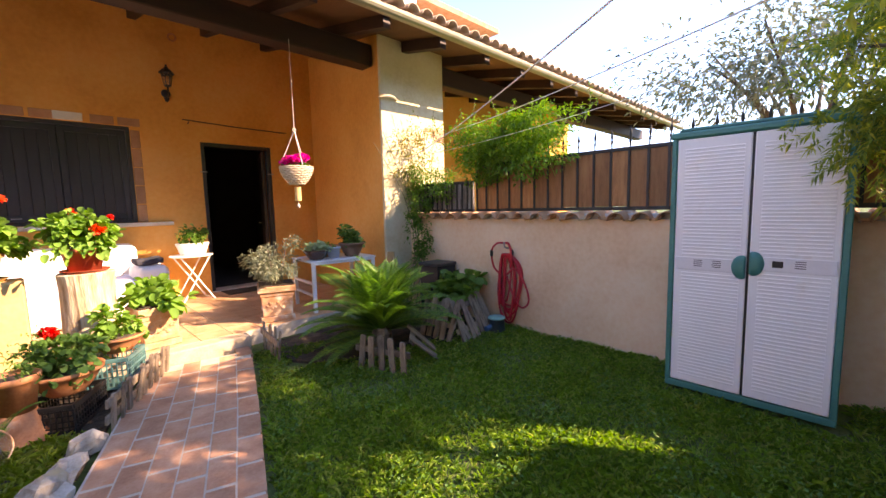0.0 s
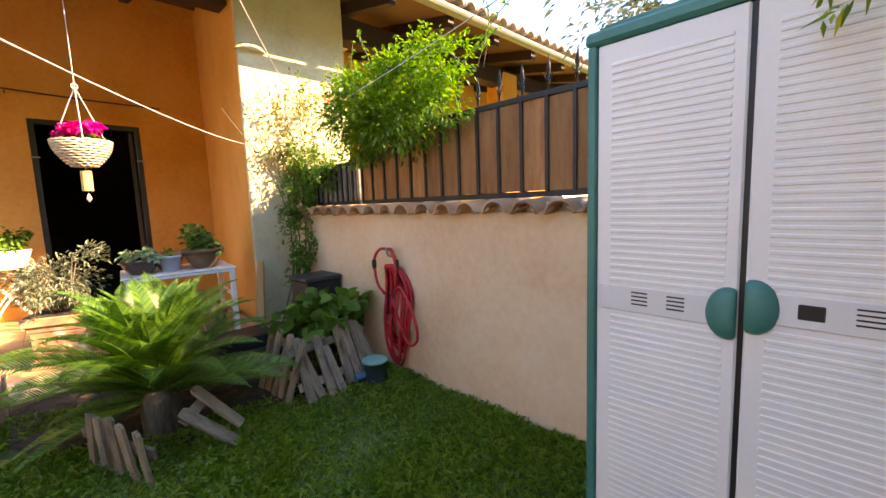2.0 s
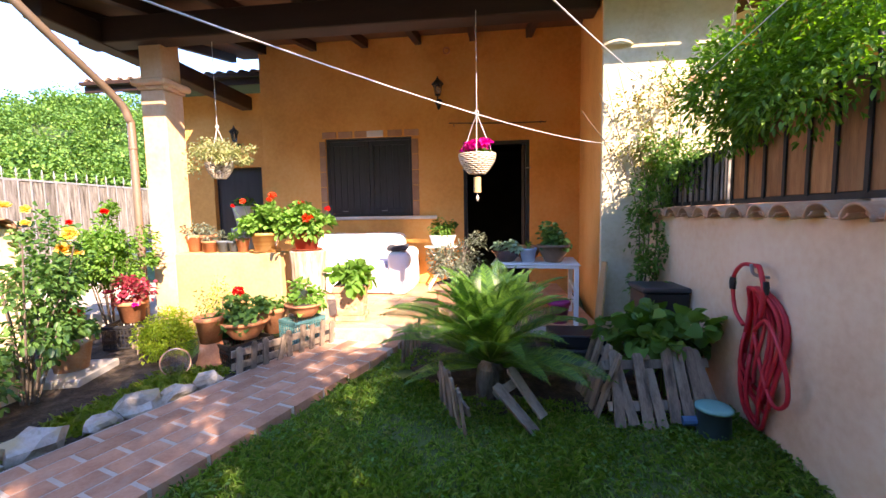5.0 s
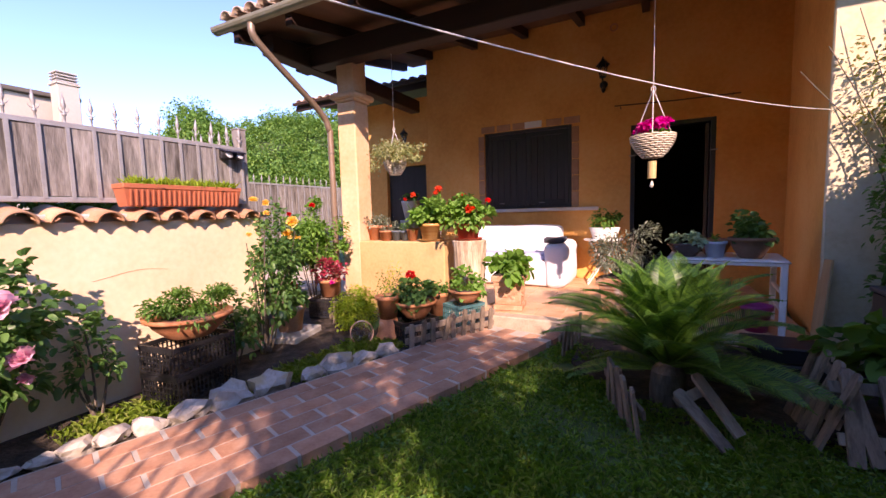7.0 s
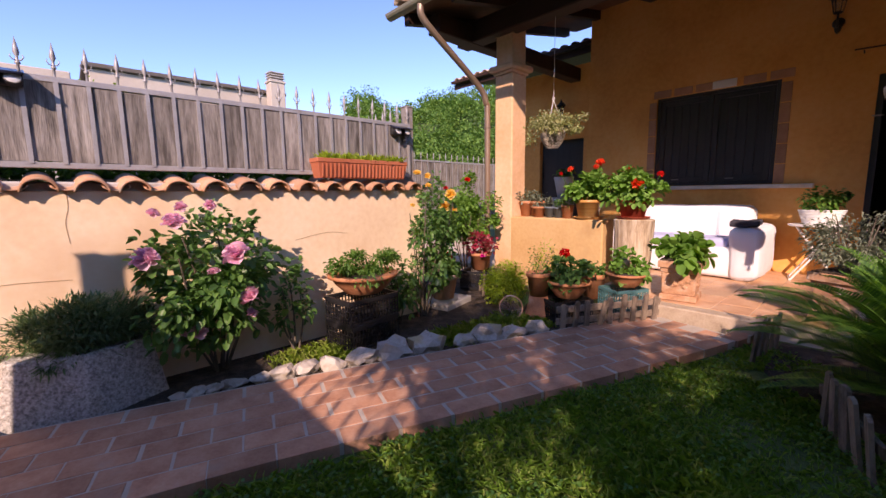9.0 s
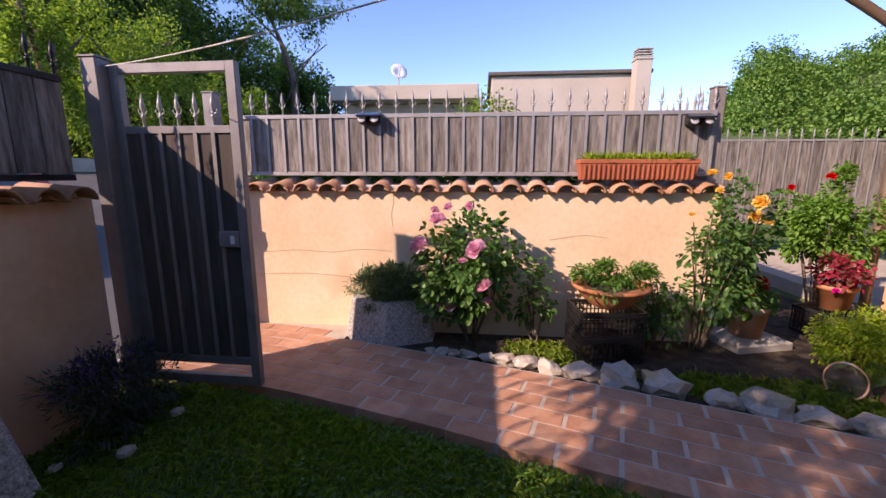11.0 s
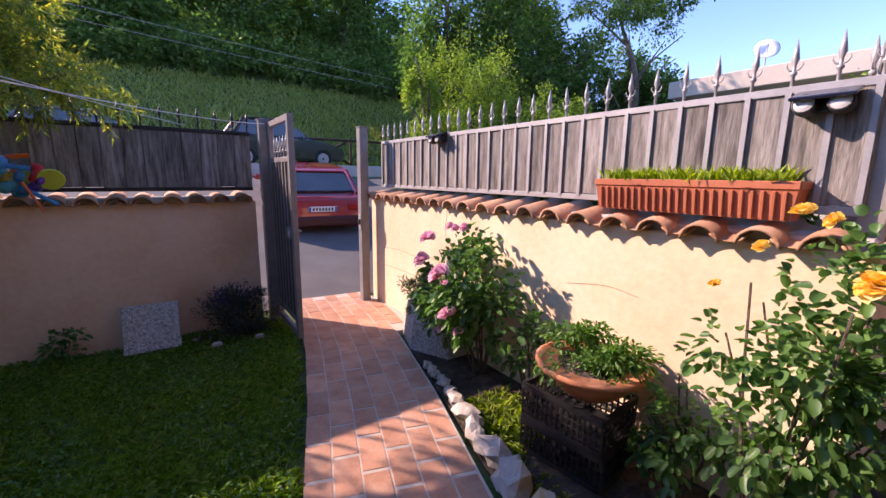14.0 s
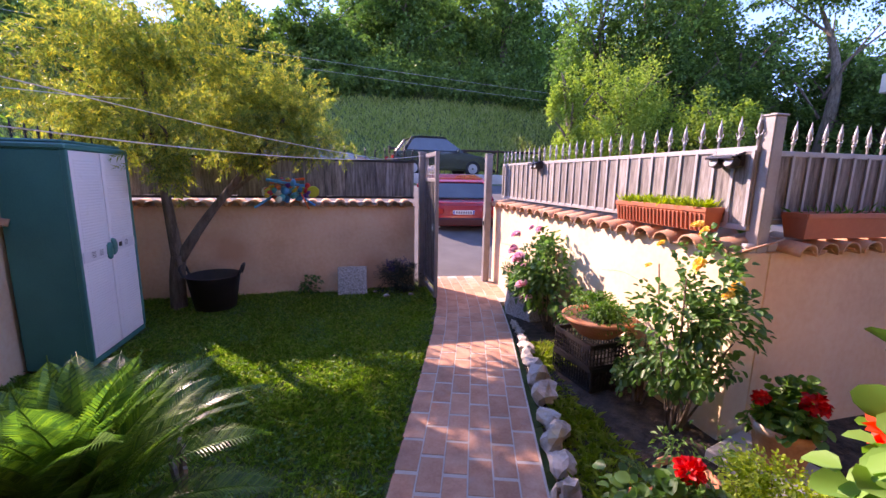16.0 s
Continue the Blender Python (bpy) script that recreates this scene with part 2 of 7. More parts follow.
LEAF_MID = leaf_mat("leaf_mid", [(0.05, 0.138, 0.025), (0.088, 0.213, 0.037), (0.138, 0.288, 0.056)])
LEAF_GER = leaf_mat("geranium_leaf", [(0.085, 0.21, 0.03), (0.135, 0.3, 0.05), (0.195, 0.38, 0.08)], 0.6)
LEAF_ROSE = leaf_mat("rose_leaf", [(0.045, 0.12, 0.034), (0.08, 0.195, 0.05), (0.14, 0.285, 0.075)], 0.4, 0.38)
LEAF_OLIVE = leaf_mat("olive_leaf", [(0.12, 0.15, 0.09), (0.2, 0.24, 0.16), (0.28, 0.31, 0.23)], 0.55, 0.2)
LEAF_CYC = leaf_mat("cycad_leaf", [(0.038, 0.112, 0.03), (0.068, 0.18, 0.039), (0.1, 0.24, 0.046), (0.155, 0.305, 0.055)], 0.38, 0.38)
LEAF_BRUSH = leaf_mat("needle_leaf", [(0.09, 0.15, 0.04), (0.16, 0.23, 0.055), (0.27, 0.32, 0.07), (0.46, 0.42, 0.085)], 0.5, 0.55)
LEAF_JAS = leaf_mat("climber_leaf", [(0.07, 0.17, 0.025), (0.12, 0.26, 0.04), (0.18, 0.34, 0.06)], 0.45, 0.45)
LEAF_DRY = leaf_mat("dry_vine_leaf", [(0.3, 0.22, 0.09), (0.22, 0.22, 0.07), (0.14, 0.19, 0.05)], 0.6, 0.4)
LEAF_FAR = leaf_mat("woodland_leaf", [(0.042, 0.1, 0.027), (0.08, 0.18, 0.046), (0.15, 0.28, 0.07)], 0.6, 0.45)
LEAF_FAR2 = leaf_mat("light_woodland_leaf", [(0.12, 0.22, 0.04), (0.2, 0.32, 0.065), (0.3, 0.41, 0.1)], 0.6, 0.5)
LEAF_PALE = leaf_mat("variegated_leaf", [(0.2, 0.26, 0.08), (0.38, 0.4, 0.18), (0.5, 0.48, 0.28)], 0.5, 0.35)
LEAF_LIME = leaf_mat("lime_leaf", [(0.19, 0.31, 0.025), (0.28, 0.41, 0.035), (0.38, 0.48, 0.06)], 0.5, 0.4)
LEAF_HILL = leaf_mat("far_hill_leaf", [(0.06, 0.15, 0.03), (0.112, 0.24, 0.045), (0.18, 0.315, 0.06)], 0.7, 0.25)
PETAL_RED = leaf_mat("red_petal", [(0.55, 0.01, 0.012), (0.75, 0.025, 0.015)], 0.5, 0.3)
PETAL_CORAL = leaf_mat("coral_petal", [(0.75, 0.06, 0.025), (0.85, 0.12, 0.04)], 0.5, 0.3)
PETAL_MAG = leaf_mat("magenta_petal", [(0.6, 0.01, 0.25), (0.8, 0.03, 0.4)], 0.5, 0.35)
PETAL_PINK = leaf_mat("pink_petal", [(0.66, 0.32, 0.46), (0.8, 0.52, 0.62), (0.84, 0.64, 0.7)], 0.5, 0.35)
PETAL_YEL = leaf_mat("amber_petal", [(0.82, 0.52, 0.08), (0.86, 0.66, 0.21), (0.88, 0.77, 0.42)], 0.5, 0.35)
PETAL_PURP = leaf_mat("lavender_petal", [(0.06, 0.035, 0.1), (0.12, 0.065, 0.18)], 0.6, 0.25)


# ---- builders ----
def link(name, data, parent=None, label="", m=None):
    ob = new(name, data)
    if parent is not None:
        ob.parent = parent
    if m is not None:
        ob.matrix_basis = m
    if label:
        ob["label"] = label
    return ob


def part(name, bm, material, parent=None, label="", smooth=False, m=None):
    """Links a bmesh as one mesh object under a thing or part."""
    me = bpy.data.meshes.new(name)
    bmesh.ops.recalc_face_normals(bm, faces=bm.faces)
    for f in bm.faces:
        f.smooth = smooth
    bm.to_mesh(me)
    bm.free()
    me.materials.append(material)
    return link(name, me, parent, label, m)


def thing(name, label, category, m=None, group="", kind=""):
    """An Empty at the base of a thing that parents its parts."""
    ob = link(name, None, None, "", m)
    ob.empty_display_size = 0.1
    return tagged(ob, label, category, group, kind)


def B():
    return bmesh.new()


def bx(bm, x0, x1, y0, y1, z0, z1, bev=0.0, m=None, seg=1):
    g = bmesh.ops.create_cube(bm, size=1.0)["verts"]
    for v in g:
        v.co = Vector(((x0 + x1) / 2 + v.co.x * (x1 - x0), (y0 + y1) / 2 + v.co.y * (y1 - y0), (z0 + z1) / 2 + v.co.z * (z1 - z0)))
    if bev:
        es = list({e for v in g for e in v.link_edges})
        r = bmesh.ops.bevel(bm, geom=es, offset=bev, segments=seg, affect="EDGES", profile=0.5)
        g = list({v for f in r["faces"] for v in f.verts} | {v for v in g if v.is_valid})
    if m is not None:
        bmesh.ops.transform(bm, matrix=m, verts=g)
    return bm


def boxed(x0, x1, y0, y1, z0, z1, bev=0.0, m=None, seg=1):
    return bx(B(), x0, x1, y0, y1, z0, z1, bev, m, seg)


def lathe(bm, prof, seg=20, m=None, wob=0.0):
    """Turns a profile of (radius, height) round z; ends with radius 0 close it."""
    rings = []
    for r, z in prof:
        if r <= 1e-6:
            rings.append([bm.verts.new((0, 0, z))])
        else:
            rings.append([bm.verts.new((r * (1 + wob * math.sin(3 * a + z * 9)) * math.cos(a), r * (1 + wob * math.cos(2 * a + z * 7)) * math.sin(a), z)) for a in (2 * math.pi * k / seg for k in range(seg))])
    for a, b in zip(rings, rings[1:]):
        for k in range(seg):
            q = [a[k % len(a)], a[(k + 1) % seg % len(a)], b[(k + 1) % seg % len(b)], b[k % len(b)]]
            q = [v for n, v in enumerate(q) if v not in q[:n]]
            if len(q) > 2:
                bm.faces.new(q)
    if m is not None:
        bmesh.ops.transform(bm, matrix=m, verts=[v for r in rings for v in r])
    return bm


def tube(bm, pts, r, seg=8, r1=None):
    """A round tube along points, tapering from r to r1, with closed ends."""
    pts = [Vector(p) for p in pts]
    r1 = r if r1 is None else r1
    rings, side = [], None
    for i, p in enumerate(pts):
        d = (pts[min(i + 1, len(pts) - 1)] - pts[max(i - 1, 0)]).normalized()
        if side is None:
            side = d.orthogonal().normalized()
        side = (side - d * side.dot(d)).normalized()
        up = d.cross(side)
        rr = r + (r1 - r) * i / max(1, len(pts) - 1)
        rings.append([bm.verts.new(p + side * rr * math.cos(a) + up * rr * math.sin(a)) for a in (2 * math.pi * k / seg for k in range(seg))])
    for a, b in zip(rings, rings[1:]):
        for k in range(seg):
            bm.faces.new((a[k], a[(k + 1) % seg], b[(k + 1) % seg], b[k]))
    bm.faces.new(rings[0])
    bm.faces.new(rings[-1])
    return bm


def prism(bm, pts, z0, z1):
    lo = [bm.verts.new((x, y, z0)) for x, y in pts]
    hi = [bm.verts.new((x, y, z1)) for x, y in pts]
    n = len(pts)
    bm.faces.new(lo[::-1])
    bm.faces.new(hi)
    for k in range(n):
        bm.faces.new((lo[k], lo[(k + 1) % n], hi[(k + 1) % n], hi[k]))
    return bm


def curve_pts(pts, n=8):
    """A smooth line through points."""
    P = [Vector(p) for p in pts]
    P = [2 * P[0] - P[1]] + P + [2 * P[-1] - P[-2]]
    out = []
    for a, b, c, d in zip(P, P[1:], P[2:], P[3:]):
        for k in range(n):
            t = k / n
            out.append(0.5 * (2 * b + (c - a) * t + (2 * a - 5 * b + 4 * c - d) * t * t + (3 * b - a - 3 * c + d) * t ** 3))
    return out + [P[-2]]


rng = np.random.default_rng(5)


def unit(a):
    return a / np.maximum(np.linalg.norm(a, axis=-1, keepdims=True), 1e-9)


def leaf_mesh(name, pos, way, length, width, material, parent=None, label="", droop=0.25, fold=0.25, full=False, rounded=False):
    """One mesh of many leaves: at pos, pointing along way, each a folded, drooping blade."""
    n = len(pos)
    way = unit(way)
    length, width = np.broadcast_to(length, n)[:, None], np.broadcast_to(width, n)[:, None]
    side = unit(np.cross(way, rng.normal(0, 0.35, (n, 3)) + (0, 0, 1)))
    up = np.cross(side, way)
    mid = pos + way * length * 0.45
    tip = pos + way * length - np.array((0, 0, 1)) * length * droop
    down = np.array((0, 0, 1)) * length * droop
    if rounded:
        ring = [2 * math.pi * (k + 0.5) / 9 for k in range(9)]
        rim = [pos + way * length * (0.5 - 0.5 * math.cos(q)) - down * (0.5 - 0.5 * math.cos(q)) ** 2 + side * width * 0.5 * math.sin(q) + up * width * fold * math.sin(q) ** 2 * (1 + 0.25 * (k % 2)) for k, q in enumerate(ring)]
        co = np.stack(rim, 1).reshape(-1, 3)
        faces = np.arange(n)[:, None] * 9
        tri = np.concatenate([faces + (0, k, k + 1) for k in range(1, 8)], 1).reshape(-1)
    elif full:
        a, b = pos + way * length * 0.22 - down * 0.05, pos + way * length * 0.66 - down * 0.45
        co = np.stack([pos, a + side * width * 0.42 + up * width * fold, b + side * width * 0.46 + up * width * fold, tip, b - side * width * 0.46 + up * width * fold, a - side * width * 0.42 + up * width * fold], 1).reshape(-1, 3)
        faces = np.arange(n)[:, None] * 6
        tri = np.concatenate([faces + (0, 1, 2), faces + (0, 2, 3), faces + (0, 3, 4), faces + (0, 4, 5)], 1).reshape(-1)
    else:
        co = np.stack([pos, mid + side * width / 2 + up * width * fold, tip, mid - side * width / 2 + up * width * fold], 1).reshape(-1, 3)
        faces = np.arange(n)[:, None] * 4
        tri = np.concatenate([faces + (0, 1, 2), faces + (0, 2, 3)], 1).reshape(-1)
    me = bpy.data.meshes.new(name)
    me.vertices.add(len(co))
    me.vertices.foreach_set("co", co.astype(np.float32).reshape(-1))
    me.loops.add(len(tri))
    me.loops.foreach_set("vertex_index", tri.astype(np.int32))
    me.polygons.add(len(tri) // 3)
    me.polygons.foreach_set("loop_start", np.arange(0, len(tri), 3, dtype=np.int32))
    me.polygons.foreach_set("loop_total", np.full(len(tri) // 3, 3, dtype=np.int32))
    me.update(calc_edges=True)
    me.materials.append(material)
    return link(name, me, parent, label)


def cloud(n, centre, radii, clumps=12, spread=0.35, hollow=0.5):
    """Leaf places and ways in an uneven crown of clumps."""
    c = unit(rng.normal(size=(clumps, 3))) * (hollow + (1 - hollow) * rng.random((clumps, 1)))
    k = rng.integers(0, clumps, n)
    off = unit(rng.normal(size=(n, 3))) * rng.random((n, 1)) ** 0.5 * spread * (0.6 + 0.8 * rng.random(clumps)[k][:, None])
    p = c[k] + off
    return np.array(centre) + p * np.array(radii), unit(off + 0.5 * p + rng.normal(0, 0.35, (n, 3)))


def turn(x, y, z=0.0, a=0.0):
    return pose(x, y, z, 0, 0, a)


# ---- the setting: ground ----
def structure(ob, label, category):
    return tagged(ob, label, category, kind="structure")


def ground_height(x, y):
    """The garden lies level; the street rises to the south, the land beyond to the hill."""
    z = -0.04
    if y < -0.5:
        z += 0.19 * min(-0.5 - y, 10)
        if y < -13:
            z += min((-13 - y) * 0.5, 7)
    if x < -14:
        z += min((-14 - x) * 0.2, 8) if y > 6 else 0
    return z


bm = B()
xs = [-400, -200, -90, -60, -40, -30, -22, -16, -12, -9, -6, -4, -2, 0, 2, 4, 6, 9, 12, 16, 22, 30, 45, 80, 200, 400]
ys = [-400, -200, -90, -62, -50, -40, -32, -27, -22, -17, -13, -11, -8, -5, -3, -1.5, -0.5, 1, 3, 5, 8, 12, 20, 30, 60, 120, 400]
grid = [[bm.verts.new((x, y, ground_height(x, y))) for x in xs] for y in ys]
for a, b in zip(grid, grid[1:]):
    for k in range(len(xs) - 1):
        bm.faces.new((a[k], a[k + 1], b[k + 1], b[k]))
structure(part("ground", bm, LAWN, smooth=True), "grassy earth of the garden and the land around", "ground")

bm = B()
for y0, y1 in ((-12.5, -8), (-8, -3), (-3, -0.5)):
    q = [bm.verts.new((x, y, ground_height(x, y) + 0.02)) for x, y in ((-40, y0), (40, y0), (40, y1), (-40, y1))]
    bm.faces.new(q)
structure(part("road", bm, ASPHALT), "grey asphalt street rising past the gate", "road")

# flower bed of bare soil along the rose wall, and the bed round the cycad
bm = B()
prism(bm, [(0.05, 0.9), (0.42, 1.35), (0.66, 2.2), (1.0, 3.35), (1.4, 4.5), (1.75, 5.55), (-0.6, 5.9), (-2.4, 5.6), (-2.4, 4.1), (0.05, 4.1)], -0.05, -0.012)
structure(part("flower_bed", bm, SOIL), "dark bare soil of the flower bed", "soil")
bm = B()
prism(bm, [(2.85, 5.55), (2.85, 4.85), (3.2, 4.3), (3.6, 4.05), (4.3, 4.15), (4.9, 4.05), (5.14, 4.2), (5.14, 5.6)], -0.05, -0.014)
structure(part("cycad_bed", bm, SOIL), "dark soil round the cycad", "soil")

# the patio and its pale edge
PATIO = 0.13
bm = B()
bx(bm, -4.0, 4.68, 6.0, 8.38, -0.1, PATIO - 0.006)
bx(bm, 1.32, 4.68, 5.68, 6.0, -0.1, PATIO - 0.006)
patio = structure(part("patio_floor", bm, MORTAR), "raised patio floor of warm cotto tiles", "patio")
structure(part("patio_edge", boxed(1.3, 2.72, 5.5, 5.675, -0.1, PATIO + 0.002, 0.012), EDGE_STONE), "pale stone edge of the patio step", "step")


# ---- walls ----
def wall(name, x0, x1, y0, y1, z1, material, label):
    return structure(part(name, boxed(x0, x1, y0, y1, -0.2, z1, 0.006), material), label, "wall")


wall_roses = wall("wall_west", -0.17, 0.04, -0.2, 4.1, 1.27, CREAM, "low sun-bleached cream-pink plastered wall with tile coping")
wall_side = wall("wall_side", -4.0, -0.172, 3.9, 4.1, 1.27, PINK, "low plastered wall beside the patio, tile coping")
wall_hose = wall("wall_east", 5.15, 5.37, -0.36, 5.7, 1.27, PINK, "pink plastered boundary wall with tile coping")
wall_gate = wall("wall_south", 1.36, 5.148, -0.36, -0.15, 1.27, PINK, "pink plastered wall beside the gate, tile coping")
wall("wall_gate_end", -0.6, -0.172, -0.36, -0.15, 1.27, PINK, "short pink wall end beside the gate post")

# house: facade with door and window openings
FY = 8.35


def wall_with_holes(name, x0, x1, z0, z1, y0, y1, holes, material, label):
    bm = B()
    xs = sorted({x0, x1, *(h[0] for h in holes), *(h[1] for h in holes)})
    zs = sorted({z0, z1, *(h[2] for h in holes), *(h[3] for h in holes)})
    V = {}

    def v(x, y, z):
        k = (x, y, z)
        if k not in V:
            V[k] = bm.verts.new(k)
        return V[k]

    def solid(a, c):
        if not (0 <= a < len(xs) - 1 and 0 <= c < len(zs) - 1):
            return False
        mx, mz = (xs[a] + xs[a + 1]) / 2, (zs[c] + zs[c + 1]) / 2
        return not any(h[0] < mx < h[1] and h[2] < mz < h[3] for h in holes)
    for a in range(len(xs) - 1):
        for c in range(len(zs) - 1):
            if not solid(a, c):
                continue
            xa, xb, za, zb = xs[a], xs[a + 1], zs[c], zs[c + 1]
            bm.faces.new((v(xa, y0, za), v(xb, y0, za), v(xb, y0, zb), v(xa, y0, zb)))
            bm.faces.new((v(xa, y1, za), v(xa, y1, zb), v(xb, y1, zb), v(xb, y1, za)))
            for ok, q in ((solid(a - 1, c), ((xa, za), (xa, zb))), (solid(a + 1, c), ((xb, za), (xb, zb))), (solid(a, c - 1), ((xa, za), (xb, za))), (solid(a, c + 1), ((xa, zb), (xb, zb)))):
                if not ok:
                    (p, r), (s, u) = q
                    bm.faces.new((v(p, y0, r), v(p, y1, r), v(s, y1, u), v(s, y0, u)))
    return structure(part(name, bm, material), label, "wall")


DOOR = (3.145, 4.245, PATIO, 2.53)
WIN = (0.75, 2.27, 1.31, 2.66)
facade = wall_with_holes("wall_house", -0.4, 5.3, -0.1, 4.6, FY, FY + 0.35, [(DOOR[0], DOOR[1], -0.2, DOOR[3]), WIN], ORANGE, "orange plastered house front under the porch")
structure(part("wall_house_side", boxed(-0.4, -0.05, FY + 0.352, 12.0, -0.1, 4.6), ORANGE), "orange side wall of the house", "wall")
structure(part("wall_wing", prism(B(), [(4.69, 5.742), (5.3, 5.742), (5.3, FY - 0.002), (5.05, FY - 0.002)], -0.1, 4.2), ORANGE), "orange side wall closing the porch", "wall")
wall_front = structure(part("wall_wing_front", boxed(4.686, 5.9, 5.7, 5.74, -0.1, 4.2, 0.008), PALE), "pale ochre wall beside the neighbour's porch", "wall")
# room behind the open door; its dark colour stands in for indoor shade
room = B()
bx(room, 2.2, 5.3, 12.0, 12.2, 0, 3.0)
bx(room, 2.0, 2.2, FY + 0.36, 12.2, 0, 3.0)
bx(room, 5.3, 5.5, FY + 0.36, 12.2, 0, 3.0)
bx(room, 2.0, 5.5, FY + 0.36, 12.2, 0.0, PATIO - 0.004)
structure(part("room_walls", room, SHADE_IN), "room behind the open door, its dimness put into the wall colour", "room")
structure(part("room_ceiling", boxed(2.0, 5.5, FY + 0.36, 12.2, 2.9, 3.1), SHADE_IN), "ceiling of the room, its dimness put into the colour", "ceiling")

# neighbour's porch
structure(part("wall_neighbour", boxed(5.9, 15.0, 8.4, 8.7, -0.1, 4.6), ORANGE), "orange wall of the neighbour's porch", "wall")
structure(part("neighbour_pillar", boxed(9.2, 9.6, 5.8, 6.2, -0.1, 3.6, 0.02), ORANGE), "orange pillar of the neighbour's porch", "pillar")
# western building
west = wall_with_holes("wall_west_building", -2.7, -0.402, -0.1, 3.8, 9.3, 9.6, [(-2.05, -1.0, PATIO, 2.35)], ORANGE, "orange wall of the adjoining building")
structure(part("west_door", boxed(-2.05, -1.0, 9.4, 9.46, PATIO, 2.35, 0.01), SHUTTER), "dark closed door of the adjoining building", "door")
structure(part("pillar", bx(bx(bx(boxed(-0.57, -0.26, 5.98, 6.3, -0.1, 2.86, 0.015), -0.59, -0.24, 5.96, 6.32, 2.86, 2.9, 0.008), -0.64, -0.19, 5.91, 6.37, 2.9, 2.98, 0.02), -0.56, -0.27, 5.99, 6.29, 2.98, 3.62, 0.01), PEACH), "peach plastered porch pillar with a moulded capital", "pillar")
structure(part("low_wall", boxed(-0.258, 1.1, 5.96, 6.26, -0.1, 0.9, 0.015), OCHRE), "low ochre plastered parapet holding flower pots", "wall")

# ---- porch roof ----
SL = 0.2


def under(y):
    return 3.66 + SL * (y - 5.94)


def sloped(bm, x0, x1, y0, y1, h0, h1):
    """A bar under the roof between x0 and x1, from h0 to h1 over the rafters' underside."""
    vs = [bm.verts.new((x, y, under(y) + h)) for y in (y0, y1) for x in (x0, x1) for h in (h0, h1)]
    for q in ((0, 1, 3, 2), (4, 6, 7, 5), (0, 2, 6, 4), (1, 5, 7, 3), (0, 4, 5, 1), (2, 3, 7, 6)):
        bm.faces.new([vs[k] for k in q])
    return bm


roof = structure(part("porch_ceiling", sloped(B(), -1.3, 15.0, 4.86, 9.4, 0.14, 0.2), CEIL_WOOD), "brown boarded underside of the porch roof", "ceiling")
for k in range(18):
    x = -1.2 + 0.905 * k
    structure(part("rafter", sloped(B(), x - 0.05, x + 0.05, 4.92, 8.9, 0.0, 0.139), DARK_WOOD), "dark stained rafter end of the porch roof", "rafter")
for x0, x1, y in ((-1.2, 4.688, 5.85), (5.9, 15.0, 5.85)):
    structure(part("porch_beam", boxed(x0, x1, y, y + 0.24, 3.37, 3.655, 0.012), DARK_WOOD), "heavy dark stained porch beam", "beam")
structure(part("porch_beam", boxed(-1.1, -0.88, 5.2, 8.9, 3.36, 3.6, 0.012), DARK_WOOD), "dark stained outer beam of the porch roof", "beam")


def coppo_mesh(name, r0, r1, length, thick=0.014, seg=8, material=ROOF_TILE, rise=0.85):
    """A barrel roof tile, hollow side down, along +y."""
    bm = B()
    rows = []
    for y, r in ((0, r0), (length, r1)):
        for rr in (r, r - thick):
            rows.append([bm.verts.new((rr * math.cos(a), y, rr * math.sin(a) * rise)) for a in (math.pi * k / seg for k in range(seg + 1))])
    o0, i0, o1, i1 = rows
    for k in range(seg):
        bm.faces.new((o0[k], o0[k + 1], o1[k + 1], o1[k]))
        bm.faces.new((i0[k], i1[k], i1[k + 1], i0[k + 1]))
        bm.faces.new((o0[k], i0[k], i0[k + 1], o0[k + 1]))
        bm.faces.new((o1[k], o1[k + 1], i1[k + 1], i1[k]))
    for k in (0, seg):
        bm.faces.new((o0[k], o1[k], i1[k], i0[k]))
    bmesh.ops.recalc_face_normals(bm, faces=bm.faces)
    me = bpy.data.meshes.new(name)
    for f in bm.faces:
        f.smooth = True
    bm.to_mesh(me)
    bm.free()
    me.materials.append(material)
    return me


COPPO = coppo_mesh("coping_tile", 0.088, 0.072, 0.37, seg=10, rise=0.92)
TROUGH = coppo_mesh("channel_tile", 0.072, 0.062, 0.35, seg=8, rise=0.42)
roof_top = structure(part("porch_roof", sloped(B(), -1.32, 15.0, 4.84, 9.4, 0.202, 0.24), OLD_TILE), "tiled roof of the porch", "roof")
EAVE = coppo_mesh("roof_tile", 0.095, 0.08, 0.45, material=OLD_TILE)
for k in range(74):
    x = -1.2 + 0.22 * k
    for j in range(2):
        y = 4.78 + 0.4 * j
        link("roof_tile", EAVE, roof_top, m=pose(x, y, under(y) + 0.25 + 0.012 * (1 - j), math.degrees(math.atan(SL)) + rng.normal(0, 0.8), 0, rng.normal(0, 1)))
bm = B()
prof = [(0.075 * math.cos(a), 0.075 * math.sin(a)) for a in (math.pi * (1 + k / 8) for k in range(9))]
ra = [[bm.verts.new((x, 4.76 + p, 3.58 + q)) for p, q in prof + [(p * 0.93, q * 0.93) for p, q in prof[::-1]]] for x in (-1.36, 15.0)]
n = len(ra[0])
for k in range(n):
    bm.faces.new((ra[0][k], ra[0][(k + 1) % n], ra[1][(k + 1) % n], ra[1][k]))
bm.faces.new(ra[0])
bm.faces.new(ra[1])
